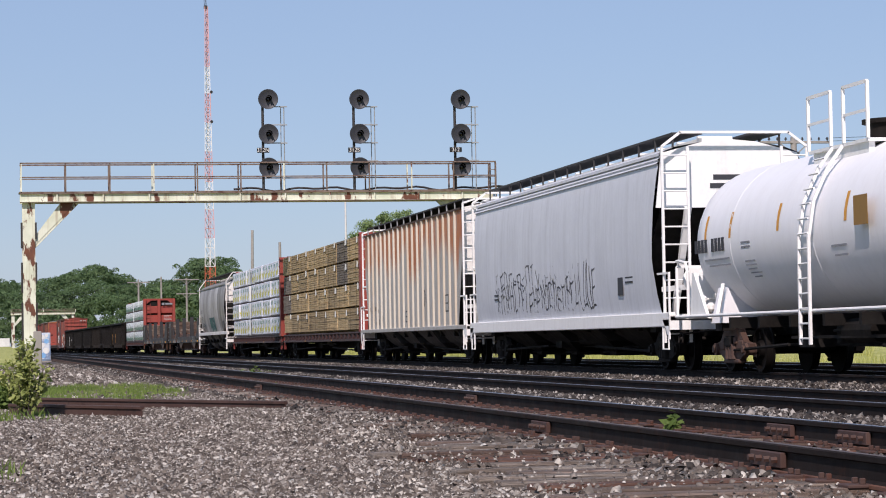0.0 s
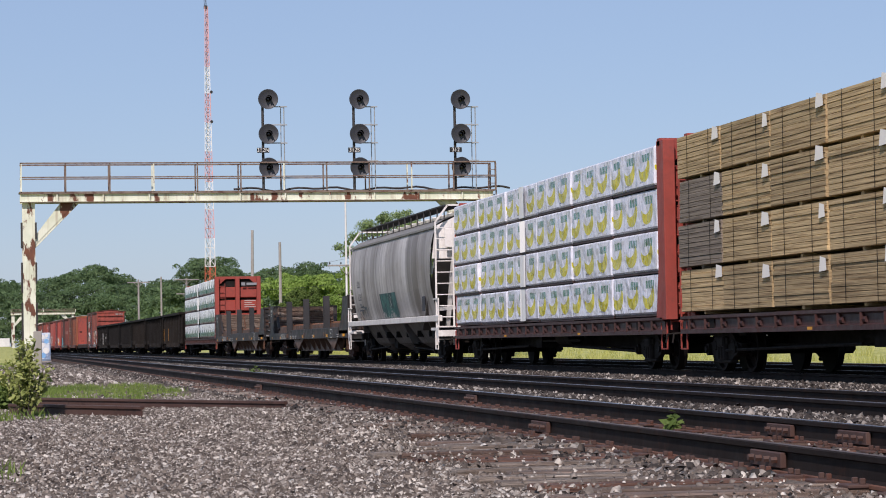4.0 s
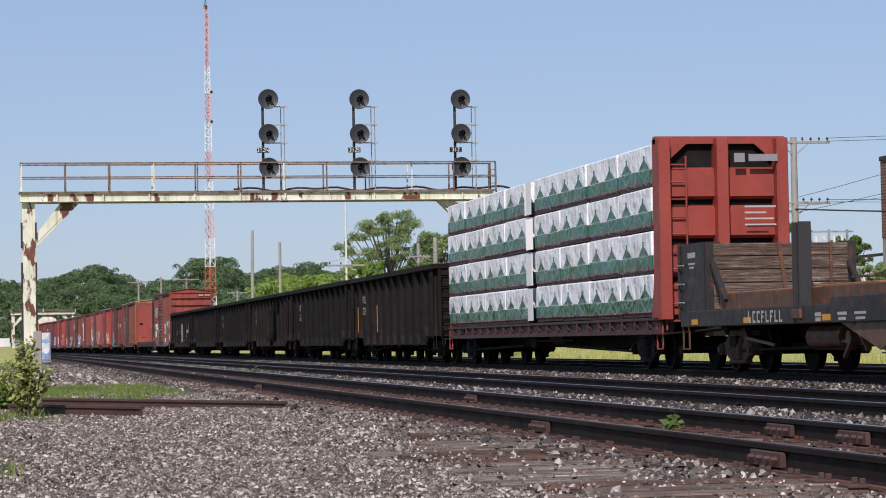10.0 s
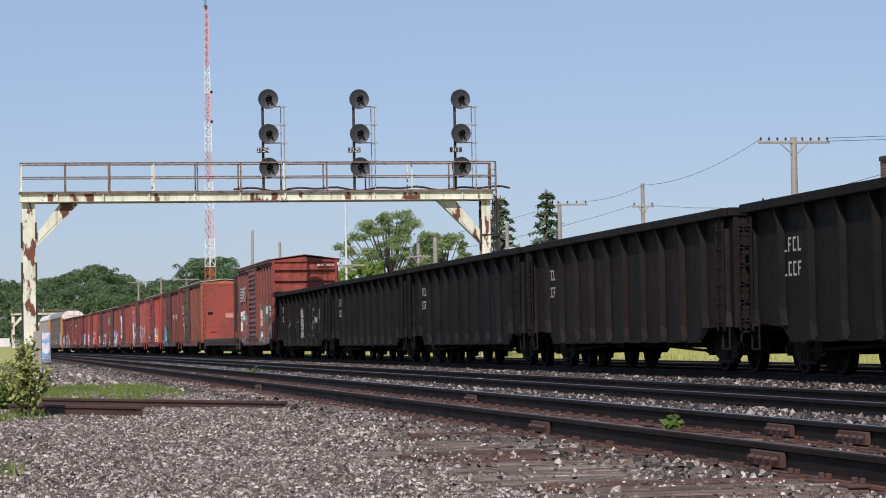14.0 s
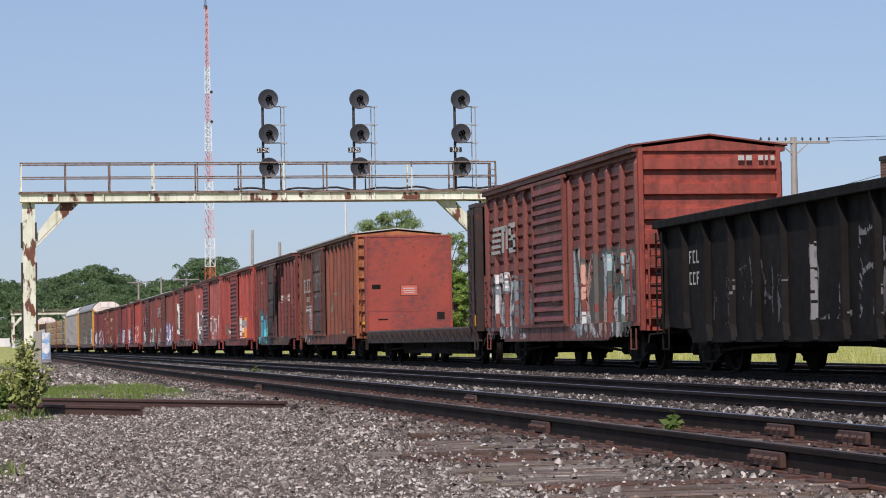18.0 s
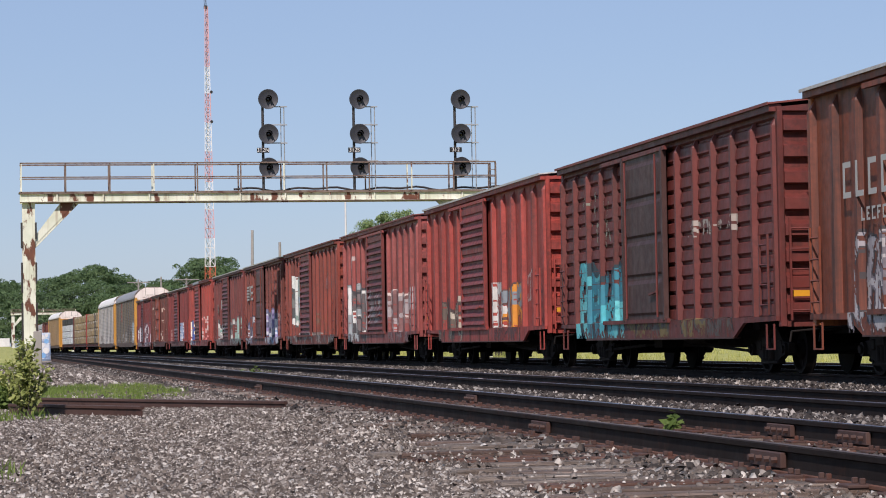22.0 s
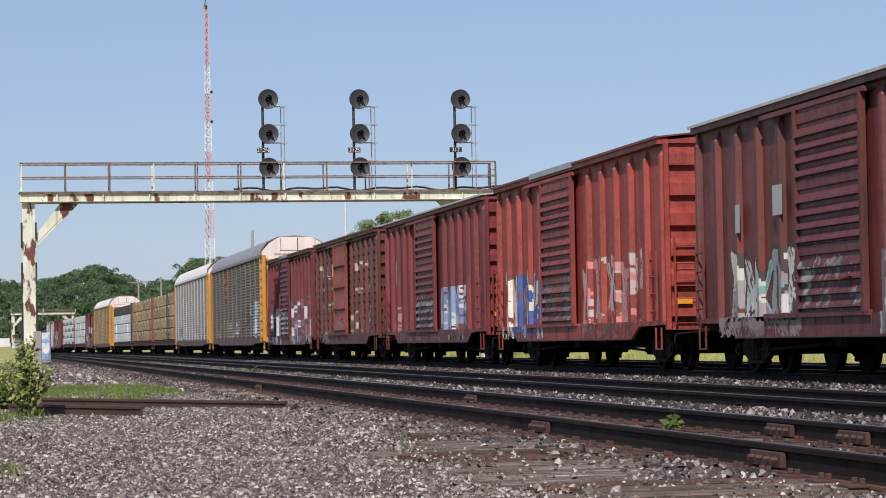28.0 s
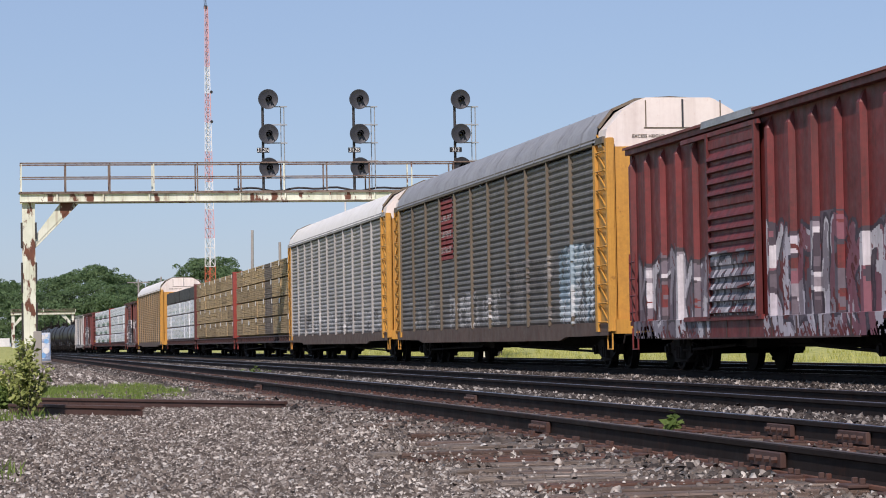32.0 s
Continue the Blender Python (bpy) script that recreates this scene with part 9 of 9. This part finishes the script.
boxcar(516.2, 532.5, "maroon-red boxcar with blue and silver graffiti", box_paint("boxcar_maroon_b", C(126, 45, 43)), M_ROOF,
       box_paint("boxcar_door_red", C(122, 50, 47)), H=4.40, ridges=8, door=(0.4, 3.0, 15), marks=((-5.0, 0.76, 0.4, 0.12), (-3.2, 0.76, 0.4, 0.12)),
       tags=((-5.3, -1.3, 0.98, 2.2, [C(84, 88, 104), C(134, 154, 184), C(190, 196, 204), C(116, 132, 160), C(198, 200, 204)], 0.3, 4, 0.12, 0.22, 0.06), (-1.0, 1.8, 1.0, 2.05, [C(60, 54, 58), C(120, 116, 122), C(164, 160, 164), C(110, 84, 96)], 1.2, 4, 0.3),
             (2.4, 6.8, 0.9, 2.1, [NIL, C(166, 130, 124), NIL], 1.6, 7, 0.5, 0.06, 0.0), (5.6, 6.6, 2.4, 3.6, [NIL, C(208, 204, 200)], 2.2, 1, 0.2, 0.05, 0.0), (-6.0, 6.0, 0.64, 0.96, [C(70, 48, 46), C(128, 100, 96), NIL, C(92, 64, 60)], 3.8, 20, 0.4)))
boxcar(534.4, 549.8, "rust-brown boxcar with pressed panels and white scrawls", box_paint("boxcar_brown_d", C(102, 50, 40), rust=0.26), M_ROOF_RED, box_paint("boxcar_door_orange", C(156, 68, 44)), H=4.42, ridges=9, grid=True, door=(0.6, 3.0, 4),
       tags=((2.3, 6.9, 3.1, 3.75, [NIL, C(186, 168, 154)], 0.8, 7, 0.35, 0.12, 0.0), (2.4, 6.8, 2.65, 2.8, [NIL, C(180, 160, 146)], 1.8, 14, 0.5, 0.14, 0.0), (2.6, 6.2, 1.9, 2.2, [NIL, C(170, 150, 138)], 2.4, 8, 0.5, 0.12, 0.0), (-5.9, -2.0, 3.2, 3.5, [NIL, C(186, 166, 152)], 3.3, 8, 0.5, 0.12, 0.0), (-5.9, -2.0, 2.4, 2.65, [NIL, C(186, 166, 152)], 4.3, 8, 0.45, 0.12, 0.0),
             (-7.0, -1.2, 1.05, 1.9, [NIL, C(176, 160, 150), C(140, 124, 116)], 5.3, 7, 0.35, 0.07, 0.0), (-0.7, 1.9, 1.05, 1.6, [NIL, C(170, 140, 130)], 6.3, 5, 0.3, 0.07, 0.0), (3.6, 6.4, 0.66, 1.1, [C(80, 70, 68), C(180, 170, 160), C(120, 110, 104), NIL], 7.3, 6, 0.3)))
boxcar(551.2, 567.0, "deep red boxcar with tall silver graffiti letters", box_paint("boxcar_crimson", C(116, 38, 37), rust=0.08), M_ROOF_RED,
       H=4.40, ridges=8, door=(0.72, 2.8, 15), cover=(-0.68, 2.32), tag_yellow=False,
       tags=((-7.7, -0.85, 0.64, 2.6, [C(62, 52, 64), C(186, 180, 188), C(138, 130, 138), C(204, 200, 204), C(128, 78, 90)], 0.1, 9, 0.1, 0.2, 0.08, 0.026, C(98, 88, 98)), (2.25, 7.6, 0.64, 2.45, [C(60, 52, 60), C(204, 200, 204), C(146, 140, 148), C(112, 102, 112)], 0.6, 7, 0.1, 0.2, 0.08, 0.026, C(104, 90, 98)),
             (-0.66, 2.1, 1.0, 2.15, [C(60, 56, 64), C(150, 146, 152), C(186, 182, 186), C(116, 110, 118)], 1.4, 5, 0.12, 0.2, 0.06, 0.026, C(92, 86, 94))))
auto_rack(568.4, 596.0, "grey galvanised auto rack with yellow ends and red emblem", M_RACK, M_ROOFGREY, M_YEL, M_RACKPOST, True,
          tags=((-12.2, -9.0, 1.0, 2.75, [C(96, 112, 122), C(196, 206, 208), C(150, 172, 182), C(206, 210, 210)], 3.0, 4, 0.2, 0.24, 0.08, 0.04), (-8.6, -3.0, 1.05, 2.6, [C(110, 104, 98), C(136, 132, 126), C(100, 96, 92), NIL], 5.0, 5, 0.4, 0.24, 0.06, 0.05),
                (-2.4, 4.6, 1.0, 1.95, [C(122, 120, 118), C(196, 194, 190), C(176, 174, 170), NIL], 1.0, 9, 0.3, 0.2, 0.05, 0.04), (6.0, 11.5, 1.0, 2.0, [NIL, C(160, 158, 154), NIL], 7.0, 6, 0.4, 0.14, 0.0, 0.05)))
auto_rack(597.4, 624.2, "pale galvanised auto rack with white roof", M_RACK2, M_ROOFWHITE, M_YEL, M_RACK2, tags=((-12.0, 12.0, 1.0, 1.8, [NIL, C(196, 196, 194), C(116, 114, 112), NIL], 2.0, 24, 0.4, 0.16, 0.0, 0.06),))
centrebeam(625.6, 650.0, "centre-beam car loaded with light brown lumber", M_RED, lambda i, t: M_LUMBER_GREY if i == 2 else M_LUMBER, 21, bundles=7)
centrebeam(651.2, 675.6, "centre-beam car loaded with sawn brown lumber bundles", M_RED, [M_LUMBER], 22, bundles=7)
centrebeam(676.6, 701.6, "lumber car with white wrapped packs under a dark sheet", M_RED_DK, lambda i, t: M_FLAT if t > 2 else M_WRAP_MIX, 23, bundles=6, wrap=True)
auto_rack(702.6, 729.6, "tan auto rack with white roof and yellow ends", M_RACK3, M_ROOFWHITE, M_YEL, M_RACK3)
boxcar(731.0, 746.8, "brown boxcar far back in the train", box_paint("boxcar_far_a", C(116, 56, 46), tags=((-6, 6, 0.8, 3.0, GREYS, 1.0),)), M_ROOF_RED, spacing=2.2)
centrebeam(748.0, 772.6, "lumber car with blue-and-white wrapped packs", M_RED, [M_WRAP_MIX], 31, bundles=6, wrap=True)
centrebeam(773.6, 798.2, "lumber car with green-and-white wrapped packs", M_RED, [M_WRAP_GREEN, M_WRAP_MIX], 32, bundles=6, wrap=True)
boxcar(799.6, 815.4, "dark red boxcar far back in the train", box_paint("boxcar_far_b", C(112, 48, 44), tags=((-5, 6, 0.8, 3.0, GREYS, 2.0),)), M_ROOF_RED, spacing=2.2)
boxcar(817.0, 832.8, "white boxcar far back in the train", box_paint("boxcar_far_c", C(196, 194, 190), rust=0.1), M_ROOF, spacing=2.2)
M_TANKB = weathered("black_tank_paint", C(36, 36, 38), rust=0.05, streak=0.2, fade=0.2, rough=0.4)
for k in range(7):
    tank_car(834.2 + 18.2 * k, 851.2 + 18.2 * k, "black tank car far back in the train", M_TANKB, M_UNDER, far=True)

# ---- the train rolls towards the viewer and past ----
def travelled(t):
    return 16.08 * t + (0.01 * (t - 12) ** 2 if t > 12 else 0.0)


def motions():
    times = [0.5 * i for i in range(65)]
    for car, u in CARS:
        rows = []
        for t in times:
            y = u - travelled(t)
            yaw = math.degrees(math.atan2(bend(y - 6) - bend(y + 6), 12.0))
            rows.append((t, pose(TRAIN_X + (bend(y - 6) + bend(y + 6)) / 2, y, 0, 0, 0, yaw)))
        walk(car, rows)
    # wheels roll without slipping; all wheelsets at one place in a truck share one action
    for s, group in WHEELS.items():
        rows = [(i / FPS, pose(0, s * 0.89, 0.42, math.degrees(travelled(i / FPS) / 0.42) % 360)) for i in range(32 * FPS + 1)]
        walk(group[0], rows)
        keys = group[0].animation_data
        for w in group[1:]:
            w.rotation_mode = "QUATERNION"
            ad = w.animation_data_create()
            ad.action = keys.action
            ad.action_slot = keys.action_slot


motions()
